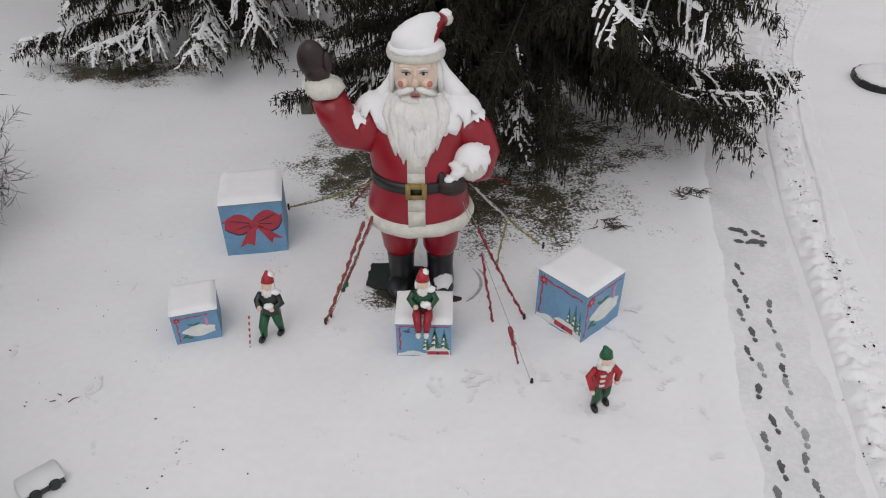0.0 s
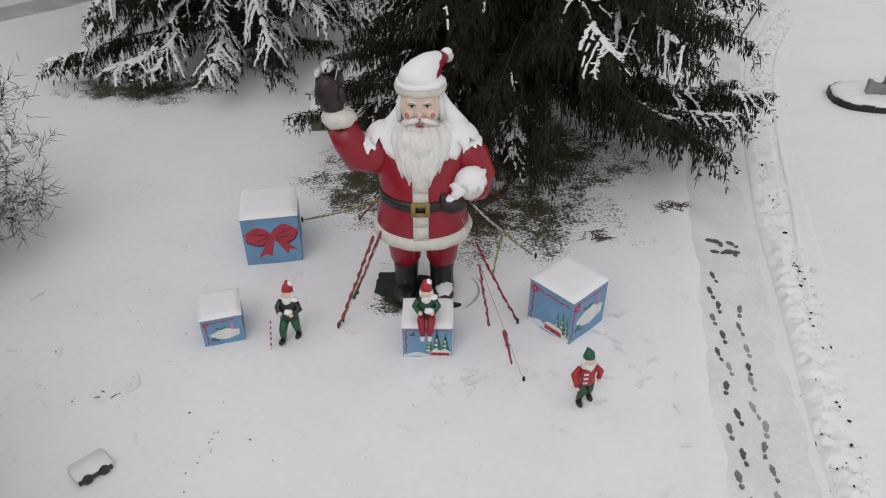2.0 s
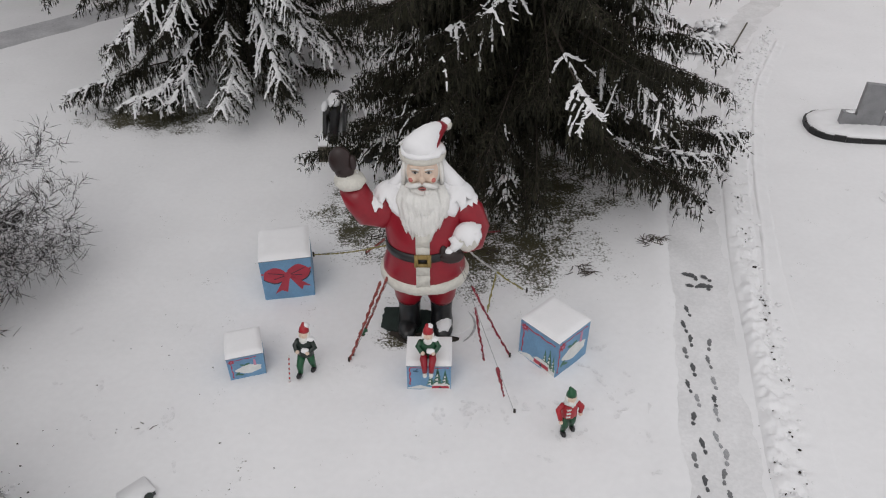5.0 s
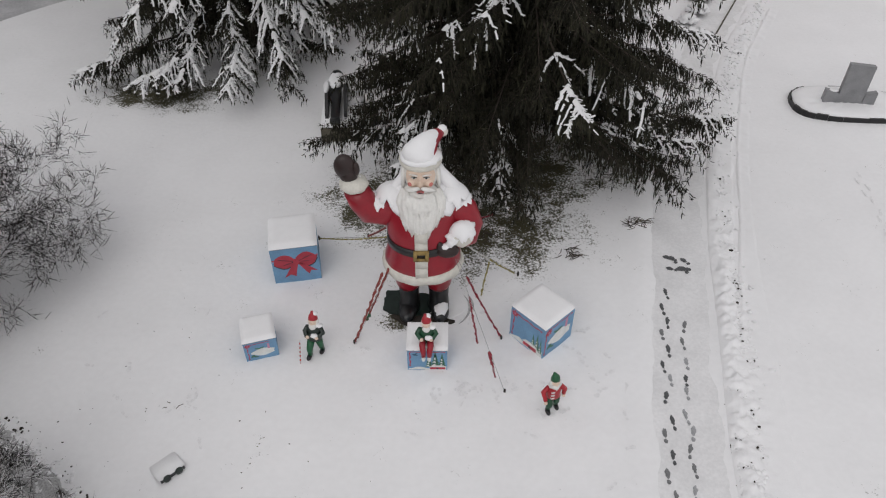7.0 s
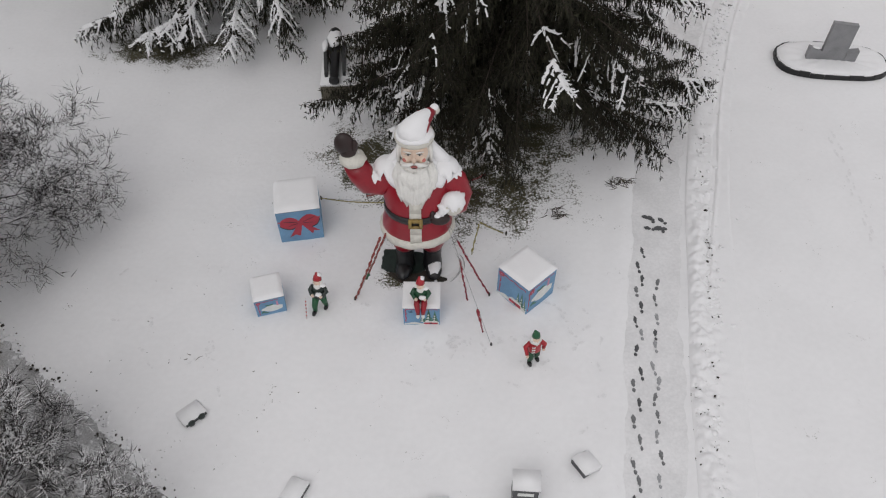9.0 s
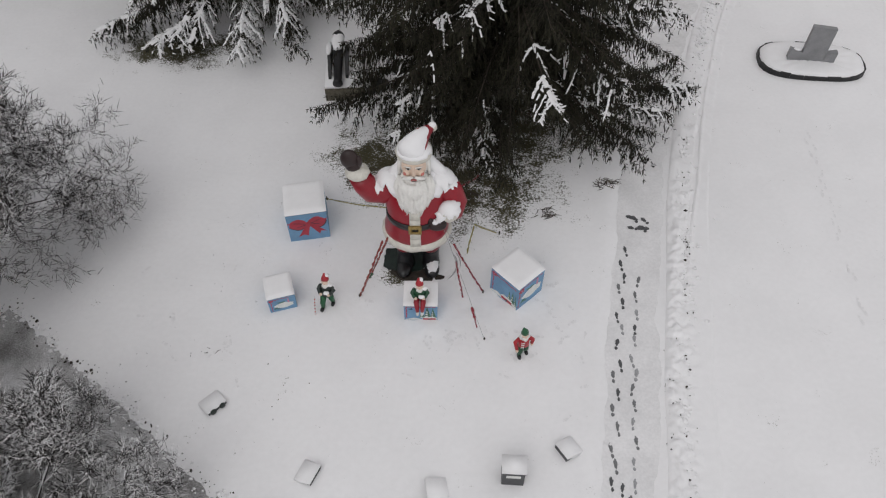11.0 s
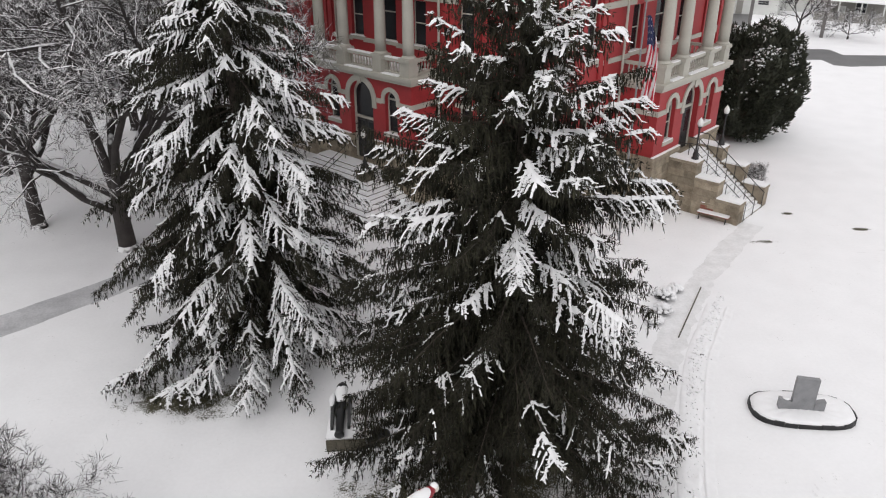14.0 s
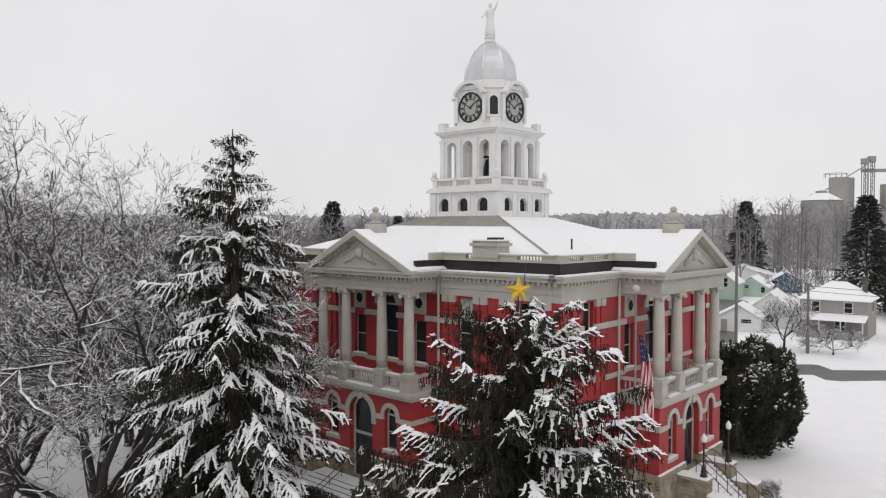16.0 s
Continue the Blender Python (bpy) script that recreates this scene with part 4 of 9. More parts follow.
    for s in (mid - wing, mid + wing):
        fbox(g, side, s - 0.60, s + 0.60, 0, 0.05, 12.5, 13.84)
        for i in range(14):
            a0, a1 = 2 * math.pi * i / 14, 2 * math.pi * (i + 1) / 14
            g.prism([(s + 0.34 * math.cos(a0), 13.2 + 0.34 * math.sin(a0)), (s + 0.46 * math.cos(a0), 13.2 + 0.46 * math.sin(a0)),
                     (s + 0.46 * math.cos(a1), 13.2 + 0.46 * math.sin(a1)), (s + 0.34 * math.cos(a1), 13.2 + 0.34 * math.sin(a1))], 0.05, 0.12, FRONT[side])
    part("string_course", g, M_trim, courthouse)
    for s in (mid - wing, mid + wing):
        g = Geo()
        g.prism([(s + 0.34 * math.cos(2 * math.pi * i / 14), 13.2 + 0.34 * math.sin(2 * math.pi * i / 14)) for i in range(14)], 0.052, 0.07, FRONT[side])
        part("roundel", g, M_glass, courthouse)
    # brick pilasters with trim capitals on the flanks
    for s in flank:
        for k in (-1, 1):
            for j in (0.95, 1.5):
                x_ = s + k * j
                if x_ - 0.2 < 0.1 or a - 0.1 < x_ < b + 0.1:
                    continue
                g = Geo()
                fbox(g, side, x_ - 0.2, x_ + 0.2, 0, 0.13, SLAB1 + 0.3, 13.45)
                fbox(g, side, x_ - 0.2, x_ + 0.2, 0, 0.13, BASE_TOP, SLAB0 - 0.1)
                g.m = 1
                fbox(g, side, x_ - 0.24, x_ + 0.24, 0, 0.18, 13.45, 13.86)
                part("pilaster", g, [M_brick, M_trim], courthouse)
    # entablature, cornice with dentils
    g = Geo()
    fbox(g, side, 0 if side == "E" else 0.5, S, -0.5, 0.06, 13.86, 14.3)
    fbox(g, side, -0.06 if side == "E" else 0.5, S, -0.5, 0.12, 14.3, CORN0)
    fbox(g, side, a + 0.1, b - 0.1, 0.12, fw - 0.02, COLTOP, 14.35)
    fbox(g, side, a + 0.04, b - 0.04, 0.12, fw + 0.04, 14.35, CORN0)
    part("frieze", g, M_trim, courthouse)
    o = 0.46
    g = Geo()
    def run(s0, s1, d0, d1):
        fbox(g, side, s0, s1, d0, d1, CORN0, CORN1)
    run(-o if side == "E" else 0.0, a - o, -0.5, o)
    run(a - o, b + o, -0.5, fw + o)
    run(b + o, S, -0.5, o)
    fbox(g, side, -o - 0.1 if side == "E" else 0.0, a - o - 0.1, -0.4, o + 0.1, CORN1 - 0.14, CORN1 - 0.003)
    fbox(g, side, a - o - 0.1, b + o + 0.1, -0.4, fw + o + 0.1, CORN1 - 0.14, CORN1 - 0.006)
    part("cornice", g, M_trim, courthouse)
    g = Geo()
    n = int((b - a + 0.6) / 0.34)
    for i in range(n):
        s = a - 0.3 + (i + 0.5) * (b - a + 0.6) / n
        fbox(g, side, s - 0.08, s + 0.08, fw + 0.04, fw + 0.3, CORN0 - 0.2, CORN0)
    for s0, s1 in ((0.0, a - 0.5), (b + 0.5, S)):
        n = int((s1 - s0) / 0.34)
        for i in range(n):
            s = s0 + (i + 0.5) * (s1 - s0) / n
            fbox(g, side, s - 0.08, s + 0.08, 0.12, 0.36, CORN0 - 0.2, CORN0)
    for k in (a - 0.02, b + 0.02):
        for i in range(6):
            d = 0.5 + i * 0.36
            fbox(g, side, k - 0.2, k + 0.2, d, d + 0.16, CORN0 - 0.2, CORN0)
    part("dentil_course", g, M_trim, courthouse)
    # snow on the cornice, dark upstand, parapet
    g = Geo()
    fbox(g, side, -0.5 if side == "E" else 0.5, a - o - 0.12, -0.1, o + 0.06, CORN1, CORN1 + 0.06)
    fbox(g, side, b + o + 0.12, S, -0.1, o + 0.06, CORN1, CORN1 + 0.06)
    fbox(g, side, a - o - 0.06, a - o + 0.25, o + 0.06, fw + o + 0.06, CORN1, CORN1 + 0.06)
    part("cornice_snow", g, M_snow_soft, courthouse)
    g = Geo()
    fbox(g, side, 0.15 if side == "E" else 0.35, a - 0.2, -0.35, -0.15, CORN1, 15.98)
    fbox(g, side, b + 0.2, S - 0.3, -0.35, -0.15, CORN1, 15.98)
    fbox(g, side, a - 0.2, a + 0.02, -0.35, fw - 0.25, CORN1, 15.98)
    part("roof_edge", g, M_membrane, courthouse, "dark membrane upstand behind the cornice")
    g = Geo()
    for s0, s1 in ((0.05 if side == "E" else 0.25, a - 0.1), (b + 0.1, S - 0.3)):
        fbox(g, side, s0, s1, -0.42, -0.08, 15.98, 16.10)
        fbox(g, side, s0, s1, -0.45, -0.05, 16.34, 16.42)
        for k in range(2):
            q0, q1 = s0 + (s1 - s0) * (0.12 + 0.45 * k), s0 + (s1 - s0) * (0.12 + 0.45 * k) + 1.7
            baluster_row(g, side, q0, q1, -0.25, 16.10, 16.34, 0.2, 0.055)
        q = [s0, s0 + (s1 - s0) * 0.12, s0 + (s1 - s0) * 0.12 + 1.7, s0 + (s1 - s0) * 0.57, s0 + (s1 - s0) * 0.57 + 1.7, s1]
        for k in (0, 2, 4):
            fbox(g, side, q[k], q[k + 1], -0.38, -0.12, 16.10, 16.34)
    fbox(g, side, a - 0.25, a + 0.1, -0.45, fw - 1.6, 15.98, 16.42)
    g.m = 1
    fbox(g, side, a - 0.23, a + 0.08, -0.43, fw - 1.62, 16.42, 16.47)
    for s0, s1 in ((0.05 if side == "E" else 0.25, a - 0.1), (b + 0.1, S - 0.3)):
        fbox(g, side, s0 + 0.02, s1 - 0.02, -0.43, -0.07, 16.42, 16.47)
    part("parapet", g, [M_trim, M_snow_soft], courthouse)
    # pediment
    g = Geo()
    g.prism([(a - 0.1, CORN1), (b + 0.1, CORN1), (mid, APEX - 0.38)], fw - 0.35, fw + 0.02, FRONT[side])
    part("tympanum", g, M_trim, courthouse)
    g = Geo()
    rise, half = APEX - CORN1, (b - a) / 2 + o
    for k in (-1, 1):
        q = [(mid, APEX - 0.34), (mid, APEX), (mid + k * (half + 0.1), CORN1 + 0.06), (mid + k * (half + 0.1), CORN1 - 0.02), (mid + k * (half - 0.6), CORN1 - 0.02)]
        g.prism(q, fw + 0.02, fw + o + 0.1, FRONT[side])
        n = 15
        for i in range(n):
            u_ = (i + 0.5) / n
            s = mid + k * half * u_
            h = APEX - 0.36 - rise * u_
            if h - 0.16 > CORN1:
                fbox(g, side, s - 0.08, s + 0.08, fw + 0.02, fw + 0.3, h - 0.16, h + 0.05)
    part("raking_cornice", g, M_trim, courthouse)
    # carved relief: a shield with sprays and a moulded inner triangle
    g = Geo()
    g.ball(tuple(FRONT[side] @ Vector((mid, 16.3, fw + 0.02))), (0.32, 0.32, 0.42), 12, 8)
    for k in (-1, 1):
        for i in range(4):
            c_ = FRONT[side] @ Vector((mid + k * (0.5 + 0.28 * i), 16.15 - 0.13 * i, fw + 0.03))
            g.ball(tuple(c_), (0.15, 0.15, 0.24 - 0.035 * i), 8, 6, lump=0.4)
        q = [(mid + k * 0.02, 17.0), (mid + k * 0.02, 16.9), (mid + k * 3.1, CORN1 + 0.14), (mid + k * 3.4, CORN1 + 0.14)]
        g.prism(q, fw + 0.02, fw + 0.07, FRONT[side])
    fbox(g, side, mid - 3.1, mid + 3.1, fw + 0.02, fw + 0.07, CORN1 + 0.06, CORN1 + 0.14)
    part("relief", g, M_trim, courthouse)
    # pediment roof under snow, running back to the main roof
    g = Geo()
    z_ = 0.07
    for k in (-1, 1):
        q = [(mid, APEX + 0.012), (mid, APEX + z_), (mid + k * (half + 0.04), CORN1 + 0.06 + z_), (mid + k * (half + 0.04), CORN1 + 0.075)]
        g.prism(q, -8.0, fw + o + 0.04, FRONT[side])
    part("portico_roof", g, M_snow_soft, courthouse, "gable roof under smooth snow")
    # urn above the gable
    g = Geo()
    g.smooth = True
    q = FRONT[side] @ Vector((mid, APEX - 0.05, fw - 1.3))
    g.box(q.x - 0.5, q.y - 0.5, q.z - 0.3, q.x + 0.5, q.y + 0.5, q.z + 0.45)
    g.lathe([(0.42, 0.45), (0.5, 0.52), (0.3, 0.6), (0.22, 0.68), (0.4, 0.85), (0.42, 1.0), (0.28, 1.16), (0.14, 1.2)], 16, tuple(q))
    g.ball((q.x, q.y, q.z + 1.34), (0.22, 0.22, 0.2), 12, 8)
    part("urn", g, M_trim, courthouse)


front("E", LX)
front("W", LY)
# plain far walls close the block
g = Geo()
g.box(LX - 0.5, 0, 0, LX, LY, 15.3)
g.box(0, LY - 0.5, 0, LX - 0.5, LY, 15.3)
part("rear_wall", g, M_brick, courthouse)
g = Geo()
g.box(0.5, 0.5, 15.1, LX - 0.5, LY - 0.5, 15.3)
part("deck", g, M_membrane, courthouse)
# downpipes at the inner corners
for side, s, d in (("E", 6.0, 0.2), ("W", 8.66, 0.2), ("W", 18.0, 0.2)):
    g = Geo()
    p0, p1 = FRONT[side] @ Vector((s, 0, d)), FRONT[side] @ Vector((s, 15.0, d))
    g.tube([p0, p1], 0.075, 8)
    part("downpipe", g, M_trim, courthouse)
# chimney block on the parapet
g = Geo()
g.box(-0.1, 4.25, 15.98, 1.1, 6.05, 16.85)
g.box(-0.22, 4.12, 16.85, 1.22, 6.18, 17.05)
g.box(-0.1, 4.25, 17.05, 1.1, 6.05, 17.16)
g.box(-0.16, 4.18, 16.2, 1.16, 6.12, 16.28)
g.m = 1
g.box(-0.2, 4.14, 17.16, 1.2, 6.16, 17.24)
g.m = 2
g.box(0.2, 4.5, 17.24, 0.9, 5.2, 17.36)
part("chimney_block", g, [M_trim, M_snow_soft, M_iron], courthouse)
# hipped main roof, snow over standing seams that show bare near the tower
TX, TY, TZ = 10.6, 13.26, 18.77
g = Geo()
r0 = [(0.5, 0.5, 16.0), (LX - 0.6, 0.5, 16.0), (LX - 0.6, LY - 0.6, 16.0), (0.5, LY - 0.6, 16.0)]
r1 = [(TX - 3.4, TY - 3.4, 18.72), (TX + 3.4, TY - 3.4, 18.72), (TX + 3.4, TY + 3.4, 18.72), (TX - 3.4, TY + 3.4, 18.72)]
g.add(r0 + r1, [(0, 1, 5, 4), (1, 2, 6, 5), (2, 3, 7, 6), (3, 0, 4, 7), (4, 5, 6, 7), (0, 3, 2, 1)])
part("main_roof", g, M_snow_soft, courthouse, "low hipped roof under snow")
g = Geo()
mixp = lambda i, j, k: tuple(Vector(r1[i]).lerp(Vector(r0[j]), k))
w0, w1 = Vector(r1[0]), Vector(r1[3])
b0, b1 = Vector(r1[0]).lerp(Vector(r0[0]), 0.26), Vector(r1[3]).lerp(Vector(r0[3]), 0.22)
up = Vector((-0.02, 0, 0.06))
g.add([tuple(q + up) for q in (b0, w0, w1, b1)] + [tuple(q + up * 0.1) for q in (b0, w0, w1, b1)], [(0, 1, 2, 3), (4, 7, 6, 5), (0, 3, 7, 4), (0, 4, 5, 1), (1, 5, 6, 2), (2, 6, 7, 3)])
for i in range(26):
    k = (i + 0.5) / 26
    q0, q1 = b0.lerp(b1, k), w0.lerp(w1, k)
    g.tube([q0 + up * 1.2, q1 + up * 1.2], 0.022, 4)
part("bare_seams", g, M_seam, courthouse, "bare standing-seam metal by the tower")
g = Geo()
g.tube([Vector(r1[0]) + Vector((0, 0, 0.05)), Vector(r0[0]) + Vector((0, 0, 0.05))], 0.07, 6)
part("hip_ridge", g, M_seam, courthouse)
g = Geo()
g.tube([(5.2, 2.6, 16.6), (5.2, 2.6, 17.25)], 0.055, 8)
part("vent_pipe", g, M_iron, courthouse)
# ---- tower, square with the block ----
SIDES = [Matrix.Translation((TX, TY, 0)) @ pose(0, 0, 0, 0, 0, 90 * k) @ M_W for k in range(4)]


def tbox(g, k, s0, s1, d0, d1, h0, h1):
    g.box(s0, h0, d0, s1, h1, d1, SIDES[k])


def tower_stage(name, half, h0, h1, holes, thick=0.4):
    for k in range(4):
        g = Geo()
        at = -half if k % 2 == 0 else -half + thick
        end = half if k % 2 == 0 else half - thick
        for s, w, b, t in holes:
            tbox(g, k, at, s - w / 2, half - thick, half, h0, h1)
            if b > h0:
                tbox(g, k, s - w / 2, s + w / 2, half - thick, half, h0, b)
            tbox(g, k, s - w / 2, s + w / 2, half - thick, half, t, h1)
            a = arch_pts(s, w, t - w / 2)
            m = len(a) // 2
            g.prism(a[: m + 1] + [(s + w / 2, t)], half - thick, half, SIDES[k])
            g.prism(a[m:] + [(s - w / 2, t)], half - thick, half, SIDES[k])
            at = s + w / 2
        tbox(g, k, at, end, half - thick, half, h0, h1)
        part(name, g, M_tower, courthouse)


tower_stage("tower_base", 3.14, 18.6, 20.5, [(s, 0.95, 19.15, 20.12) for s in (-1.85, 0, 1.85)])
tower_stage("belfry", 2.63, 20.9, 24.75, [(s, 0.92, 21.5, 24.3) for s in (-1.55, 0, 1.55)], 0.5)
for k in range(4):
    for s in (-1.85, 0, 1.85):
        g = Geo()
        tbox(g, k, s - 0.46, s + 0.46, 2.84, 2.88, 19.16, 20.1)
        part("pane", g, M_glass, courthouse)
    g = Geo()
    for s in (-1.85, 0, 1.85):
        tbox(g, k, s - 0.72, s - 0.48, 3.14, 3.2, 18.8, 20.3)
        tbox(g, k, s + 0.48, s + 0.72, 3.14, 3.2, 18.8, 20.3)
        tbox(g, k, s - 0.72, s + 0.72, 3.14, 3.2, 20.3, 20.42)
    for s in (-2.9, 2.9):
        tbox(g, k, s - 0.3, s + 0.3, 3.14, 3.26, 18.65, 20.46)
    for s in (-2.42, -0.78, 0.78, 2.42):
        tbox(g, k, s - 0.19, s + 0.19, 2.63, 2.75, 21.0, 24.3)
        tbox(g, k, s - 0.23, s + 0.23, 2.63, 2.79, 24.3, 24.5)
    part("tower_pilaster", g, M_tower, courthouse)
    g = Geo()
    for s0, s1 in ((-2.62, -1.02), (-0.72, 0.72), (1.02, 2.62)):
        baluster_row(g, "E", s0, s1, 2.98, 21.05, 21.45, 0.2, 0.06, SIDES[k])
        tbox(g, k, s0, s1, 2.9, 3.06, 20.9, 21.05)
    for s in (-2.85, -0.87, 0.87, 2.85):
        tbox(g, k, s - 0.2, s + 0.2, 2.86, 3.1, 20.9, 21.5)
    tbox(g, k, -3.08, 3.08, 2.84, 3.1, 21.45, 21.6)
    part("tower_balustrade", g, M_tower, courthouse)
g = Geo()
T4 = Matrix.Translation((TX, TY, 0))
for h, r0_, r1_ in ((20.42, 3.2, 0.12), (20.54, 3.42, 0.22), (20.76, 3.3, 0.14)):
    g.box(-r0_, -r0_, h, r0_, r0_, h + r1_, T4)
for h, r, q in ((24.75, 2.72, 0.14), (24.89, 2.9, 0.16), (25.05, 3.02, 0.12), (25.17, 2.5, 0.3)):
    g.box(-r, -r, h, r, r, h + q, T4)
for sx in (-1, 1):
    for sy in (-1, 1):
        g.box(sx * 2.5 - 0.28, sy * 2.5 - 0.28, 25.17, sx * 2.5 + 0.28, sy * 2.5 + 0.28, 25.8, T4)
        g.box(sx * 2.98 - 0.2, sy * 2.98 - 0.2, 21.5, sx * 2.98 + 0.2, sy * 2.98 + 0.2, 21.75, T4)
        g.ball((TX + sx * 2.98, TY + sy * 2.98, 21.95), (0.2, 0.2, 0.24), 10, 8)
part("tower_cornice", g, M_tower, courthouse)
# belfry floor, bell
g = Geo()
g.smooth = True
g.lathe([(0.75, 21.9), (0.68, 22.0), (0.5, 22.4), (0.4, 22.9), (0.3, 23.1), (0.05, 23.2)], 16, (TX, TY, 0))
g.tube([(TX - 1.2, TY, 23.3), (TX + 1.2, TY, 23.3)], 0.1, 8)
g.tube([(TX - 1.1, TY - 0.4, 21.0), (TX - 1.0, TY, 23.3), (TX - 1.1, TY + 0.4, 21.0)], 0.09, 6)
g.tube([(TX + 1.1, TY - 0.4, 21.0), (TX + 1.0, TY, 23.3), (TX + 1.1, TY + 0.4, 21.0)], 0.09, 6)
part("bell", g, M_iron, courthouse, "dark bell in its frame")
# clock stage: square with cut corners
CS, CC = 2.25, 1.15
ring = [(-CS, -CC), (-CC, -CS), (CC, -CS), (CS, -CC), (CS, CC), (CC, CS), (-CC, CS), (-CS, CC)]
g = Geo()
g.prism(ring, 25.4, 28.3, T4)
g.prism([(x * 1.05, y * 1.05) for x, y in ring], 25.4, 25.75, T4)
g.prism([(x * 1.06, y * 1.06) for x, y in ring], 28.1, 28.4, T4)
g.prism([(x * 0.95, y * 0.95) for x, y in ring], 28.4, 28.75, T4)
part("clock_stage", g, M_tower, courthouse)
for k in range(4):
    S_ = SIDES[k]
    g = Geo()
    n = 40
    for i in range(n):
        a0, a1 = 2 * math.pi * i / n, 2 * math.pi * (i + 1) / n
        q = [(1.0 * math.cos(a0), 26.78 + 1.0 * math.sin(a0)), (1.12 * math.cos(a0), 26.78 + 1.12 * math.sin(a0)),
             (1.12 * math.cos(a1), 26.78 + 1.12 * math.sin(a1)), (1.0 * math.cos(a1), 26.78 + 1.0 * math.sin(a1))]
        g.prism(q, CS, CS + 0.12, S_)
    for i in range(n):
        a0, a1 = 2 * math.pi * i / n, 2 * math.pi * (i + 1) / n
        q = [(0.58 * math.cos(a0), 26.78 + 0.58 * math.sin(a0)), (0.63 * math.cos(a0), 26.78 + 0.63 * math.sin(a0)),
             (0.63 * math.cos(a1), 26.78 + 0.63 * math.sin(a1)), (0.58 * math.cos(a1), 26.78 + 0.58 * math.sin(a1))]
        g.prism(q, CS + 0.05, CS + 0.062, S_)
    clock = part("clock", g, M_iron, courthouse, "round tower clock with a black rim")
    g = Geo()
    g.prism([(1.02 * math.cos(2 * math.pi * i / n), 26.78 + 1.02 * math.sin(2 * math.pi * i / n)) for i in range(n)], CS + 0.01, CS + 0.045, S_)
    part("dial", g, M_clock, clock)
    strokes = {12: 4, 1: 1, 2: 2, 3: 3, 4: 4, 5: 2, 6: 3, 7: 4, 8: 5, 9: 2, 10: 2, 11: 3}
    for hr in range(1, 13):
        g = Geo()
        a = math.pi / 2 - 2 * math.pi * hr / 12
        for j in range(min(3, strokes[hr])):
            off = (j - (min(3, strokes[hr]) - 1) / 2) * 0.085
            R_ = S_ @ Matrix.Translation((0, 26.78, 0)) @ Matrix.Rotation(a - math.pi / 2, 4, "Z")
            g.box(off - 0.03, 0.66, CS + 0.05, off + 0.03, 0.97, CS + 0.065, R_)
        part("numeral", g, M_iron, clock)
    for ang, ln, wd, nm in ((50, 0.52, 0.05, "pointer"), (-62, 0.8, 0.035, "pointer")):
        g = Geo()
        R_ = S_ @ Matrix.Translation((0, 26.78, 0)) @ Matrix.Rotation(-math.radians(ang), 4, "Z")
        g.box(-wd, -0.15, CS + 0.07, wd, ln, CS + 0.085, R_)
        part(nm, g, M_iron, clock)
    # curved hood over the clock
    g = Geo()
    n = 12
    pts = [(1.62 * math.cos(math.pi * (0.14 + 0.72 * i / n)), 27.05 + 1.62 * math.sin(math.pi * (0.14 + 0.72 * i / n)) * 1.04) for i in range(n + 1)]
    inn = [(x * 0.86, 27.05 + (y - 27.05) * 0.86) for x, y in pts]
    for i in range(n):
        g.prism([inn[i], pts[i], pts[i + 1], inn[i + 1]], 1.0, CS + 0.42, S_)
    part("clock_hood", g, M_tower, courthouse)
    for sx in (-1, 1):
        g = Geo()
        g.box(sx * 1.3 - 0.12, 25.75, CS, sx * 1.3 + 0.12, 27.6, CS + 0.14, S_)
        part("clock_pilaster", g, M_tower, courthouse)
    # arched light in the cut corner
    D_ = Matrix.Translation((TX, TY, 0)) @ pose(0, 0, 0, 0, 0, 90 * k + 45) @ M_W
    dd = (CS + CC) / math.sqrt(2)
    g = Geo()
    g.prism([(-0.3, 26.2), (0.3, 26.2)] + arch_pts(0, 0.6, 27.25), dd, dd + 0.05, D_)
    part("corner_window", g, M_iron, courthouse, "small dark arched louvre")
    g = Geo()
    for i in range(10):
        a0, a1 = math.pi * i / 10, math.pi * (i + 1) / 10
        g.prism([(0.3 * math.cos(a0), 27.25 + 0.3 * math.sin(a0)), (0.42 * math.cos(a0), 27.25 + 0.42 * math.sin(a0)),
                 (0.42 * math.cos(a1), 27.25 + 0.42 * math.sin(a1)), (0.3 * math.cos(a1), 27.25 + 0.3 * math.sin(a1))], dd, dd + 0.1, D_)
    for sx in (-1, 1):
        g.box(sx * 0.36 - 0.06, 26.1, dd, sx * 0.36 + 0.06, 27.25, dd + 0.1, D_)
    g.box(-0.5, 26.0, dd, 0.5, 26.15, dd + 0.2, D_)
    part("louvre_frame", g, M_tower, courthouse)
# dome with ribs, eight-sided
g = Geo()
prof = [(2.05, 28.7), (2.1, 28.95), (2.02, 29.05), (2.0, 29.3), (1.98, 29.6), (1.88, 30.1), (1.68, 30.6), (1.38, 31.1), (0.95, 31.55), (0.5, 31.85), (0.42, 31.95)]
g.lathe(prof, 8, (TX, TY, 0), M=Matrix.Translation((TX, TY, 0)) @ pose(0, 0, 0, 0, 0, 22.5) @ Matrix.Translation((-TX, -TY, 0)))
part("dome", g, M_dome, courthouse, "silver-painted ribbed metal dome")
for k in range(8):
    g = Geo()
    a = math.radians(22.5 + 45 * k)
    g.tube([(TX + r * 1.0 * math.cos(a), TY + r * math.sin(a), z) for r, z in prof[2:]], 0.07, 6)
    part("dome_rib", g, M_dome, courthouse)
g = Geo()
g.smooth = True
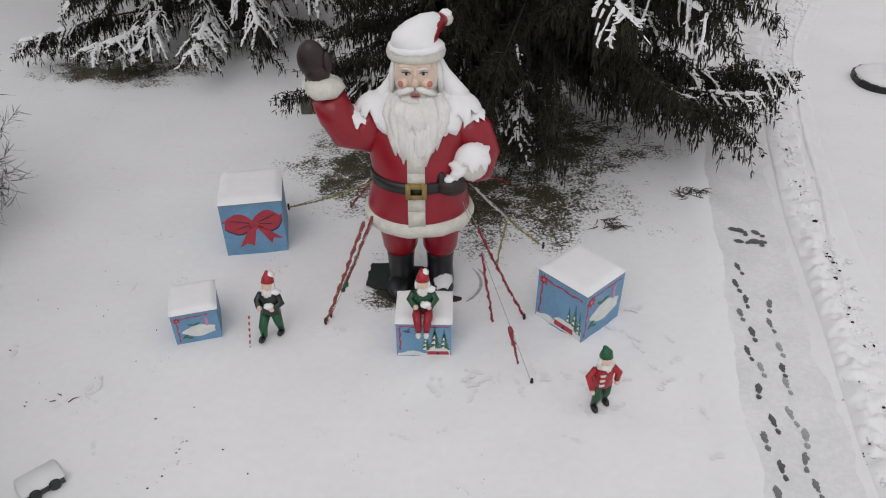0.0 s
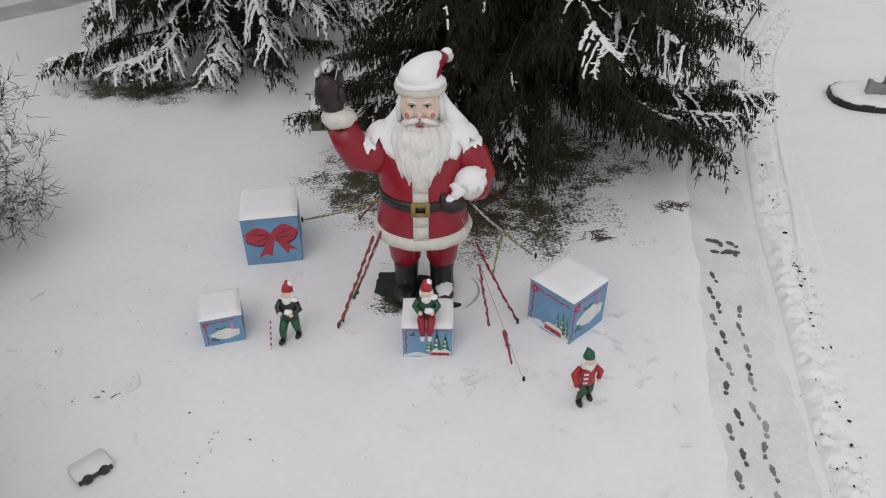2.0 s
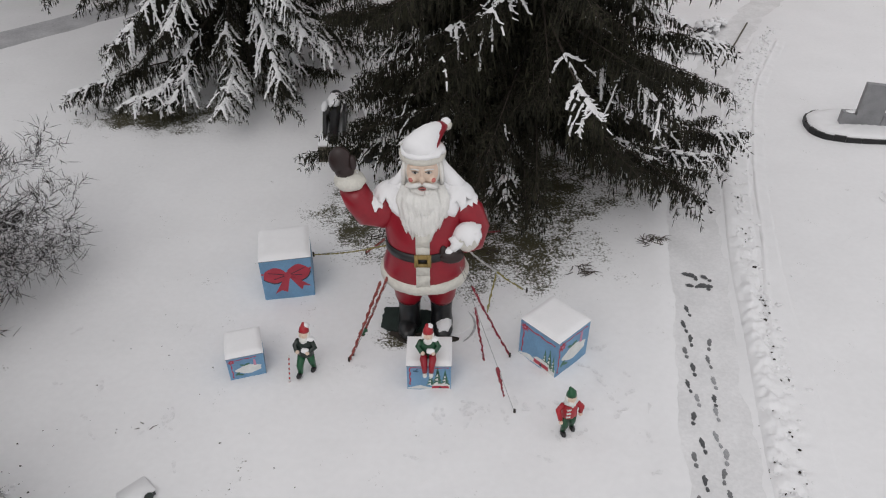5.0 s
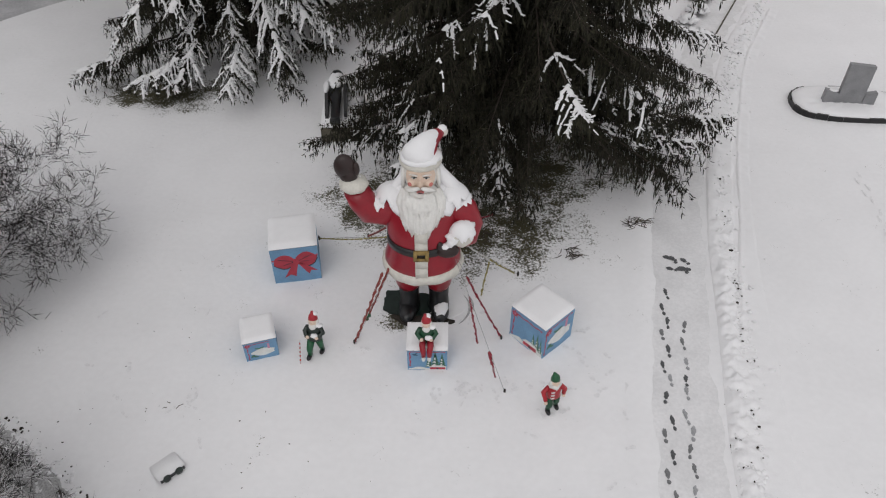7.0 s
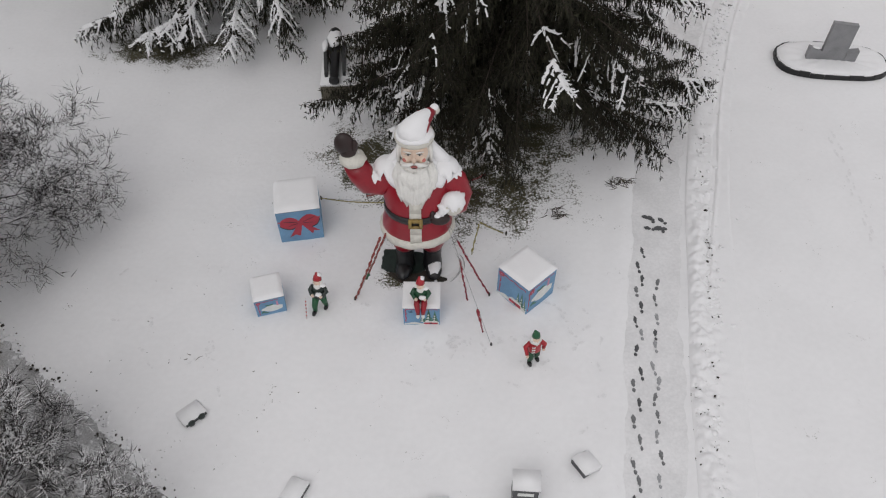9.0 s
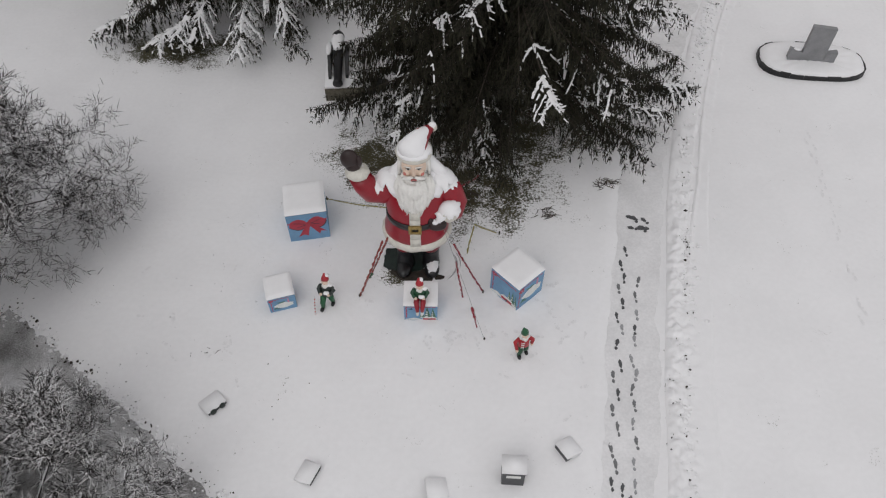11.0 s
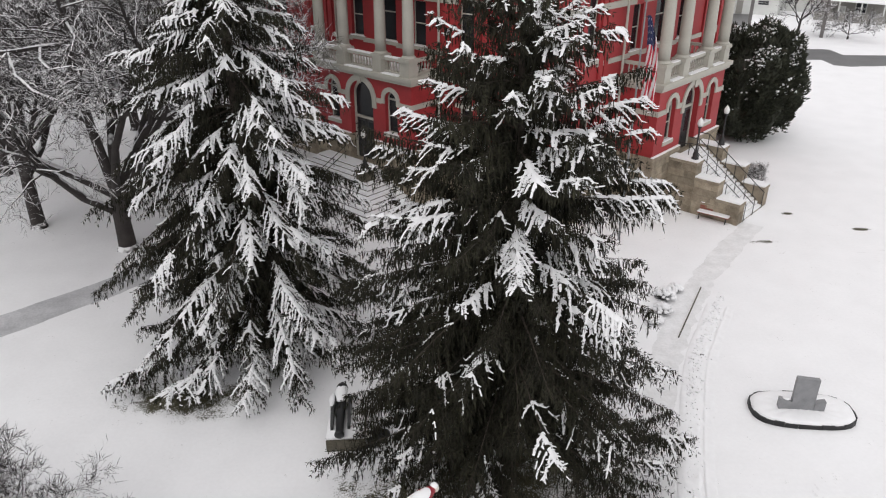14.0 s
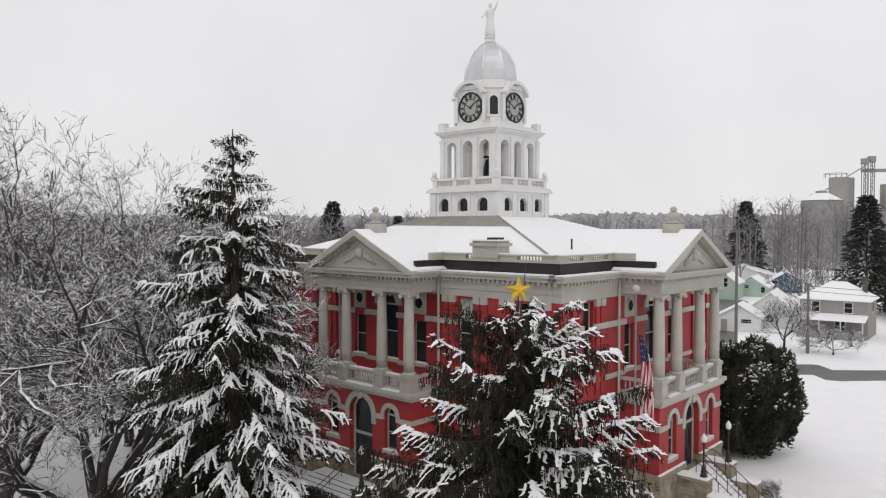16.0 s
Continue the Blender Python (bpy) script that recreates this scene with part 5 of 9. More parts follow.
g.lathe([(0.45, 31.9), (0.45, 32.05), (0.32, 32.1), (0.32, 32.2), (0.42, 32.25), (0.42, 32.35)], 16, (TX, TY, 0))
part("dome_finial", g, M_tower, courthouse)
# robed figure on the dome: one plain mesh
g = Geo()
g.smooth = True
g.lathe([(0.40, 0), (0.38, 0.5), (0.30, 1.1), (0.27, 1.45), (0.32, 1.8), (0.30, 2.05), (0.12, 2.2), (0.09, 2.28)], 14, sx=1.0, sy=0.8)
g.ball((0, 0, 2.43), (0.15, 0.16, 0.19), 12, 8)
g.tube([(0.28, 0, 2.02), (0.48, -0.05, 2.4), (0.52, -0.1, 2.9)], [0.1, 0.08, 0.05], 8)
g.tube([(0.52, -0.1, 2.9), (0.56, -0.1, 3.5)], 0.025, 6)
g.tube([(-0.28, 0, 2.0), (-0.45, -0.1, 1.6), (-0.6, -0.3, 1.5)], [0.1, 0.08, 0.05], 8)
g.ball((-0.62, -0.32, 1.45), 0.09, 8, 6)
part("dome_statue", g, M_tower, None, "white robed statue with a raised arm on the dome", category="statue", M=CH @ Matrix.Translation((TX, TY, 32.35)) @ pose(0, 0, 0, 0, 0, -45))

# ---- east steps with stepped stone cheeks, rails and lamps ----
ME = (COLS["E"][0] + COLS["E"][3]) / 2
PE = PROJ["E"] + 0.27
est = thing("east_steps", CH, "stone steps under snow between stepped cheek walls", "stairs")
NS = 17
run = 4.75 / NS
for i in range(NS):
    g = Geo()
    h = 3.05 - 3.05 * i / NS
    d0, d1 = PE + 0.11 + (0.7 if i else 0) + (i - 1 if i else 0) * (4.05 / (NS - 1)), PE + 0.11 + 0.7 + i * (4.05 / (NS - 1))
    fbox(g, "E", ME - 1.5, ME + 1.5, d0, d1, 0, h)
    g.m = 1
    fbox(g, "E", ME - 1.48, ME + 1.48, d0 + 0.001, d1 + 0.012, h - 0.10, h + 0.045)
    part("step", g, [M_stone, M_snow_soft], est)
for k in (-1, 1):
    for j, (d0, d1, h) in enumerate(((PE + 0.11, PE + 1.9, 3.25), (PE + 1.9, PE + 3.4, 2.35), (PE + 3.4, PE + 4.85, 1.35))):
        g = Geo()
        fbox(g, "E", ME + k * 1.5, ME + k * 2.3, d0, d1, 0, h - 0.16)
        fbox(g, "E", ME + k * 1.46, ME + k * 2.36, d0, d1 + 0.05, h - 0.16, h)
        g.m = 1
        fbox(g, "E", ME + k * 1.48, ME + k * 2.34, d0 + 0.02, d1 + 0.03, h, h + 0.09)
        cheek = part("cheek_wall", g, [M_stone, M_snow_soft], est)
        courses(cheek, "E", d0, d1, 0, 0, h - 0.17, 0.44, turn=ME + k * 2.305)
        courses(cheek, "E", ME + min(k * 1.5, k * 2.3), ME + max(k * 1.5, k * 2.3), d1, 0 if j == 2 else (2.35, 1.35)[j] + 0.02, h - 0.17, 0.44)
for k in (-1, 0.0, 1):
    g = Geo()
    x_ = ME + k * 1.42
    for hh in ((0.5, 0.9) if k == 0 else (0.9,)):
        g.tube([FRONT["E"] @ Vector((x_, 3.1 + hh, PE + 0.2)), FRONT["E"] @ Vector((x_, 3.1 + hh, PE + 0.9)), FRONT["E"] @ Vector((x_, 0.15 + hh, PE + 4.95))], 0.028, 6)
    for i in range(7):
        d = PE + 0.9 + i * 4.0 / 6
        z = 3.05 - 2.95 * i / 6
        g.tube([FRONT["E"] @ Vector((x_, max(z - 0.1, 0), d)), FRONT["E"] @ Vector((x_, z + 0.9, d))], 0.024, 6)
    part("handrail", g, M_iron, est, "thin black iron rail")


def lamp_post(M):
    L = thing("lamp_post", M, "black iron lamp post with a white globe", "lamp", "lamps by the courthouse steps")
    g = Geo()
    g.smooth = True
    g.lathe([(0.22, 0), (0.22, 0.08), (0.16, 0.12), (0.17, 0.3), (0.12, 0.42), (0.14, 0.5), (0.09, 0.56), (0.055, 0.7), (0.05, 1.75), (0.08, 1.8), (0.05, 1.86), (0.12, 1.96), (0.14, 2.02)], 14)
    part("post", g, M_iron, L)
    g = Geo()
    g.smooth = True
    g.lathe([(0.11, 2.02), (0.155, 2.10), (0.175, 2.22), (0.155, 2.34), (0.09, 2.44), (0.04, 2.52), (0.0, 2.58)], 14)
    part("globe", g, M_opal, L, "white opal globe")
    return L


lamp = lamp_post(CH @ Matrix.Translation(FRONT["E"] @ Vector((ME - 1.9, 3.34, PE + 1.55))))
copy_thing(lamp, CH @ Matrix.Translation(FRONT["E"] @ Vector((ME + 1.9, 3.34, PE + 1.55))))

# ---- west steps: low pyramid of steps wrapping round the corner ----
MW = (COLS["W"][0] + COLS["W"][3]) / 2
PW = PROJ["W"] + 0.27
wst = thing("west_steps", CH, "broad wrap-round steps under snow with thin dark edges", "stairs")
for i in range(12):
    g = Geo()
    h = 2.0 * (12 - i) / 12
    e = 0.32 * i
    d1 = PW + 0.11 + 0.9 + e
    fbox(g, "W", MW - 1.5 - e, MW + 3.4 + e, PW + 0.11, d1, max(0, h - 0.167), h)
    g.m = 1
    fbox(g, "W", MW - 1.51 - e, MW + 3.41 + e, PW + 0.12, d1 + 0.012, h - 0.075, h + 0.035)
    part("step", g, [M_stone_dark, M_snow_soft], wst)
g = Geo()
for z in (0.5, 0.9):
    g.tube([FRONT["W"] @ Vector((MW + 1.2, 2.0 + z, PW + 0.5)), FRONT["W"] @ Vector((MW + 1.2, z, PW + 4.6))], 0.028, 6)
for i in range(5):
    g.tube([FRONT["W"] @ Vector((MW + 1.2, 1.9 - 1.9 * i / 4, PW + 0.6 + i)), FRONT["W"] @ Vector((MW + 1.2, 2.9 - 2 * i / 4, PW + 0.6 + i))], 0.024, 6)
part("handrail", g, M_iron, wst, "thin black iron rail")
ped = thing("lamp_pedestal", CH @ Matrix.Translation(FRONT["W"] @ Vector((MW - 1.75, 1.35, PW + 1.5))), "dark stone lamp pedestal capped with snow", "pedestal")
g = Geo()
g.box(-0.42, -0.42, -0.5, 0.42, 0.42, 0.75)
g.box(-0.48, -0.48, 0.75, 0.48, 0.48, 0.87)
part("block", g, M_stone_dark, ped)
g = Geo()
g.box(-0.46, -0.46, 0.872, 0.46, 0.46, 0.95)
part("snow_cap", g, M_snow_soft, ped)
copy_thing(lamp, CH @ Matrix.Translation(FRONT["W"] @ Vector((MW - 1.75, 2.26, PW + 1.5))))
g = Geo()
g.smooth = True
g.tube([(0.30 * math.cos(2 * math.pi * i / 20), 0, 0.30 * math.sin(2 * math.pi * i / 20)) for i in range(21)], [0.075 + 0.02 * math.sin(i * 2.3) for i in range(21)], 8)
part("wreath", g, M_wreath, None, "green wreath dusted with snow, leaning on the pedestal", category="wreath", M=CH @ Matrix.Translation(FRONT["W"] @ Vector((MW - 1.55, 1.30, PW + 2.02))) @ pose(0, 0, 0, -12, 0, 90))

# ---- trees ----
def unit(a):
    return a / np.maximum(np.linalg.norm(a, axis=-1, keepdims=True), 1e-9)


def kites(P, D, L, W, seed, cross=True, wide=0.45):
    """Slim pointed blades from points P along D, of length L and width W; crossed pairs give them body."""
    r = np.random.default_rng(seed)
    n = len(P)
    D = unit(D)
    A = unit(np.cross(D, r.normal(size=(n, 3))))
    sets = [A, np.cross(D, A)] if cross else [A]
    V, F = [], []
    for k, S in enumerate(sets):
        mid = P + D * (L * wide)[:, None]
        V.append(np.stack([P, mid + S * (W / 2)[:, None], P + D * L[:, None], mid - S * (W / 2)[:, None]], 1).reshape(-1, 3))
        F.append(np.arange(n * 4).reshape(-1, 4) + k * n * 4)
    return np.concatenate(V), np.concatenate(F)


def frusta(S, sides):
    """Open tapered tubes from rows of (x0, y0, z0, x1, y1, z1, r0, r1)."""
    S = np.asarray(S, float)
    P0, P1, R0, R1 = S[:, :3], S[:, 3:6], S[:, 6:7], S[:, 7:8]
    T = unit(P1 - P0)
    A = unit(np.cross(T, np.where(abs(T[:, 2:3]) > 0.9, [[1.0, 0, 0]], [[0, 0, 1.0]])))
    B = np.cross(T, A)
    ring0, ring1 = [], []
    for k in range(sides):
        d = A * math.cos(2 * math.pi * k / sides) + B * math.sin(2 * math.pi * k / sides)
        ring0.append(P0 + d * R0)
        ring1.append(P1 + d * R1)
    V = np.stack(ring0 + ring1, 1).reshape(-1, 3)
    q = np.array([[k, (k + 1) % sides, sides + (k + 1) % sides, sides + k] for k in range(sides)])
    F = (q[None] + (np.arange(len(S)) * 2 * sides)[:, None, None]).reshape(-1, 4)
    return V, F


def fingers(P0, P1, W0, W1, H, seed):
    """Tapering lumps of snow from P0 to P1: round-backed, wide at the root and narrow at the tip."""
    r = np.random.default_rng(seed)
    n = len(P0)
    T = unit(P1 - P0)
    S = unit(np.cross(T, np.tile([0, 0, 1.0], (n, 1))) + 1e-6)
    U = np.array([0, 0, 1.0])
    h = (H * r.uniform(0.6, 1.3, n))[:, None] * U
    w0, w1 = (W0 * r.uniform(0.7, 1.3, n))[:, None], (W1 * r.uniform(0.7, 1.3, n))[:, None]
    a, b = P0 - T * 0.012, P1 + T * 0.012
    rows = [(a, w0 * 0.8, h * 0.9), (b, w1 * 0.7, h * 0.6)]
    V = np.stack([q for p, w, k in rows for q in (p - S * w, p + k - S * w * 0.35, p + k + S * w * 0.35, p + S * w)], 1).reshape(-1, 3)
    q = np.array([[0, 4, 5, 1], [1, 5, 6, 2], [2, 6, 7, 3], [4, 7, 6, 5]])
    F = (q[None] + (np.arange(n) * 8)[:, None, None]).reshape(-1, 4)
    return V, F


def spruce(x, y, height, seed, label, low, layers, per, profile, climb, sag, weep, snowy, floor=1.0, facing=1.0, lop=0.0, bare=0.0, wild=0.2, dabs=False):
    """A Norway spruce: loose layers of limbs, flat sprays of side twigs, hanging curtains of twiglets, clumps of snow on the outer sprays.
    profile: limb lengths by distance below the tip; climb: slope of the limbs by height; snowy(u, az): how likely a limb carries snow; dabs: only small patches on the low limbs."""
    r = np.random.default_rng(seed)
    T = thing("spruce_tree", pose(x, y, 0), label, "tree", "spruces on the lawn")
    g = Geo()
    g.smooth = True
    k = 14
    g.tube([(0.05 * math.sin(i * 1.3), 0.05 * math.cos(i), -0.1 + (height - 0.1) * i / k) for i in range(k + 1)], [0.02 + 0.02 * height * (1 - i / k) ** 0.9 + (0.1 if i == 0 else 0) for i in range(k + 1)], 10)
    part("trunk", g, M_bark, T)
    limbs, hP, hD, hL, hW, fP, fD, fL, fW, s0, s1, sa, sb, sh = ([] for _ in range(14))
    cat = np.concatenate
    count = 0
    for layer in range(layers):
        zl = low + (height - 0.75 - low) * (layer / (layers - 1)) ** 0.93
        u = zl / height
        n = max(5, int(round(per * (1.1 - 0.45 * u + 0.55 * max(0.0, 1 - u / 0.4)) + r.uniform(-0.8, 0.8))))
        for i in range(n):
            count += 1
            az = count * 2.39996 + r.normal(0, 0.22)
            zz = zl + r.uniform(-0.42, 0.42) * (height - low) / layers
            d = height - zz
            L = np.interp(d, profile[0], profile[1]) * (r.uniform(1 - wild * 1.25, 1 + wild * 0.35) if r.random() < 0.8 else r.uniform(0.45, 0.7))
            L *= (1 + lop * math.cos(az)) * (1 - (1 - facing) * max(0.0, -math.sin(az)) ** 1.5)
            if bare and zz < bare * (0.55 + 0.45 * max(0.0, -math.cos(az))) and math.cos(az) < 0.35 and math.sin(az) < 0.5:
                continue
            L = max(L, 0.22)
            slope = np.interp(u, climb[0], climb[1]) + r.normal(0, 0.10)
            bow = np.interp(u, sag[0], sag[1]) * r.uniform(0.7, 1.4)
            m = max(5, int(L / 0.15))
            t = np.linspace(0, 1, m)
            out = np.array([np.cos(az), np.sin(az)])
            sway = r.normal(0, 0.07) * L * t ** 2
            ax = np.c_[out[0] * L * t - out[1] * sway, out[1] * L * t + out[0] * sway, zz + L * (slope * t - bow * t ** 2) + min(0.5, 0.11 * L) * r.uniform(0.2, 1.0) * t ** 5]
            ax[:, 2] += 0.02 * np.sin(9 * t + az)
            ax[:, 2] = np.maximum(ax[:, 2], floor + 0.5 * r.random() + 0.1 * np.sin(7 * t + az))
            rad = np.maximum(0.006, (0.010 + 0.009 * L) * (1 - t))
            limbs += [np.r_[ax[j], ax[j + 1], rad[j], rad[j + 1]] for j in range(m - 1)]
            tang = unit(np.gradient(ax, axis=0))
            side = unit(np.c_[-tang[:, 1], tang[:, 0], np.zeros(m)])
            # stretches of the limb on which snow lies
            cover = np.where(r.random(m) < 0.03, r.uniform(0.3, 0.5, m), 0.0)
            if r.random() < snowy(u, az):
                few = dabs and u < 0.45
                for _ in range(r.integers(1, 5)):
                    c, hw = r.uniform(0.34, 1.0), r.uniform(0.05, 0.11 + 0.5 / (1.5 + L)) * (0.42 if few else 1.0)
                    cover = np.maximum(cover, np.clip(1.35 - ((t - c) / hw) ** 2, 0, 0.72 if few else 1))
            small = min(1.0, 0.27 + L / 4.2)
            # curtain straight under the limb
            nc = int(L * 30)
            c = r.integers(1, m, nc)
            hP.append(ax[c] + r.normal(0, 0.05, (nc, 3)))
            hD.append(np.c_[r.normal(0, 0.13, (nc, 2)) + out * 0.05, -np.ones(nc)])
            hL.append(r.uniform(0.18, 0.70, nc) * weep * small * (1.08 - 0.62 * t[c] ** 2))
            hW.append(r.uniform(0.03, 0.055, nc))
            on = np.nonzero((cover[:-1] > 0.55) & (r.random(m - 1) < 0.85))[0]
            s0.append(ax[on] + [0, 0, 0.01]), s1.append(ax[on + 1] + [0, 0, 0.01])
            wr = (0.022 + 0.085 * cover[on] * small * (0.4 + 0.6 * t[on])) * r.uniform(0.5, 1.4, len(on))
            sa.append(wr), sb.append(wr * r.uniform(0.7, 1.3, len(on))), sh.append(wr * 0.8)
            for sg in (-1, 1):
                js = np.nonzero((t > 0.15) & (r.random(m) < 0.78))[0]
                for j in js:
                    wide = (0.17 + 0.135 * L ** 0.85) * (0.62 + 0.75 * math.sin(math.pi * min(1.0, t[j] * 0.86)) - 0.30 * t[j])
                    l = max(0.14, wide * r.uniform(0.55, 1.15))
                    dv = tang[j] * r.uniform(0.45, 1.25) + side[j] * sg * r.uniform(0.45, 1.05) + np.array([0, 0, r.uniform(-0.50, 0.15)])
                    dv /= np.linalg.norm(dv)
                    q = max(3, int(l / 0.10) + 1)
                    tt = np.linspace(0, 1, q)[:, None]
                    pts = ax[j] + dv * l * tt + np.array([0, 0, -0.42 * weep * l]) * tt ** 2 + r.normal(0, 0.012, (q, 3))
                    pts[:, 2] = np.maximum(pts[:, 2], 0.12)
                    limbs.append(np.r_[pts[0], pts[-1], 0.006, 0.003])
                    # hanging twiglets
                    nh = int(q * (2.3 + 0.9 * max(0.0, 1 - u / 0.45)))
                    c = r.integers(0, q, nh)
                    hP.append(pts[c] + r.normal(0, 0.02, (nh, 3)))
                    hD.append(np.c_[r.normal(0, 0.16, (nh, 2)) + dv[:2] * 0.16, -np.ones(nh)])
                    hL.append(r.uniform(0.10, 0.46, nh) * weep * small * (1.05 - 0.5 * t[j] ** 2))
                    hW.append(r.uniform(0.024, 0.046, nh))
                    # brushes of needles along the twig
                    c = np.r_[np.arange(q), np.arange(q)]
                    sd = np.repeat([-1.0, 1.0], q)
                    sn = np.array([-dv[1], dv[0], 0.0])
                    dirs = dv * 0.8 + sn * sd[:, None] * 0.8 + np.c_[r.normal(0, 0.12, (2 * q, 2)), r.uniform(-0.4, 0.5, 2 * q)]
                    dirs[q - 1] = dv
                    fP.append(pts[c]), fD.append(dirs), fL.append(r.uniform(0.08, 0.17, 2 * q)), fW.append(r.uniform(0.024, 0.040, 2 * q))
                    load = cover[j] * r.uniform(0.35, 1.15)
                    if load > 0.3:
                        kk = np.nonzero(r.random(q - 1) < 0.62 + 0.3 * load)[0]
                        s0.append(pts[kk] + [0, 0, 0.012]), s1.append(pts[kk + 1] + [0, 0, 0.012])
                        taper = 1.0 - 0.45 * kk / max(1, q - 1)
                        sa.append(0.070 * taper * load + 0.012), sb.append(0.062 * taper * load + 0.010), sh.append(0.06 * load * taper + 0.016)
                        k2 = np.nonzero(r.random(2 * q) < 0.6 * load)[0]
                        ln = r.uniform(0.06, 0.15, len(k2))[:, None]
                        s0.append(pts[c[k2]] + [0, 0, 0.014]), s1.append(pts[c[k2]] + unit(dirs[k2] * [1, 1, 0.6]) * ln + [0, 0, 0.006])
                        sa.append(r.uniform(0.026, 0.052, len(k2))), sb.append(r.uniform(0.014, 0.03, len(k2))), sh.append(r.uniform(0.018, 0.04, len(k2)))
    V, F = frusta(limbs, 3)
    quick("branchwork", V, F, M_bark, T)
    V1, F1 = kites(cat(hP), cat(hD), cat(hL), cat(hW), seed + 1, cross=False, wide=0.6)
    V2, F2 = kites(cat(fP), cat(fD), cat(fL), cat(fW), seed + 2, cross=False)
    quick("foliage", cat([V1, V2]), cat([F1, F2 + len(V1)]), M_needle, T, "dark green hanging twigs", kind="stuff")
    V, F = fingers(cat(s0), cat(s1), cat(sa), cat(sb), cat(sh), seed + 3)
    quick("snow_load", V, F, M_snow_soft, T, "snow lying in clumps along the branches", kind="stuff", smooth=True)
    return T


spruce(2.15, 18.2, 16.0, 11, "tall dark spruce laden with snow, a gold star on top", 2.0, 23, 13.5,
       ((0, 0.5, 1.5, 3, 5.5, 8, 12, 14.5), (0.45, 1.2, 2.2, 3.2, 4.2, 4.9, 5.6, 5.9)), ((0.1, 0.45, 0.7, 0.85, 0.97), (0.04, 0.08, 0.28, 0.48, 0.45)), ((0.1, 0.5, 0.95), (0.28, 0.26, 0.12)), 1.2,
       lambda u, az: (0.80 if u > 0.45 else 0.34 if math.cos(az) > 0.2 else 0.20) * (1.0 + 0.4 * math.cos(az)) * (1.25 if u < 0.45 else 1.0), floor=1.35, facing=0.86, lop=0.0, wild=0.26, dabs=True)
spruce(-7.75, 25.7, 21.75, 23, "tall slender dark spruce laden with snow", 2.4, 27, 11,
       ((0, 1.4, 3.5, 5.7, 8.8, 13, 17, 20), (0.25, 1.05, 2.3, 3.0, 4.0, 5.2, 6.0, 6.2)), ((0.1, 0.5, 0.8, 0.96), (-0.12, -0.03, 0.12, 0.35)), ((0.1, 0.5, 0.95), (0.40, 0.32, 0.20)), 1.1,
       lambda u, az: 0.97 if u > 0.42 else 0.42 + 0.55 * max(0.0, math.cos(az + 0.9)), floor=0.9, facing=0.9, bare=2.4, lop=-0.08, wild=0.26)

# gold star on the treetop
star = thing("tree_star", pose(2.05, 18.12, 16.22, 0, 0, 12), "gold painted five-pointed star on the spruce top", "star")
g = Geo()
pts = [((0.38 if i % 2 == 0 else 0.155) * math.sin(math.pi * i / 5), (0.38 if i % 2 == 0 else 0.155) * math.cos(math.pi * i / 5)) for i in range(10)]
MS = pose(0, 0, 0, 90, 0, 0)
vs = [(x, y, 0) for x, y in pts] + [(0, 0, 0.12), (0, 0, -0.12)]
fs = [(i, (i + 1) % 10, 10) for i in range(10)] + [((i + 1) % 10, i, 11) for i in range(10)]
g.add(vs, fs, MS)
part("star_body", g, M_gold, star)
g = Geo()
g.tube([(0, 0.05, -0.6), (0, 0.03, 0.15)], 0.02, 6)
g.tube([(0.1, 0.05, -0.5), (0.22, 0.05, 0.75)], 0.012, 5)
part("rod", g, M_iron, star)


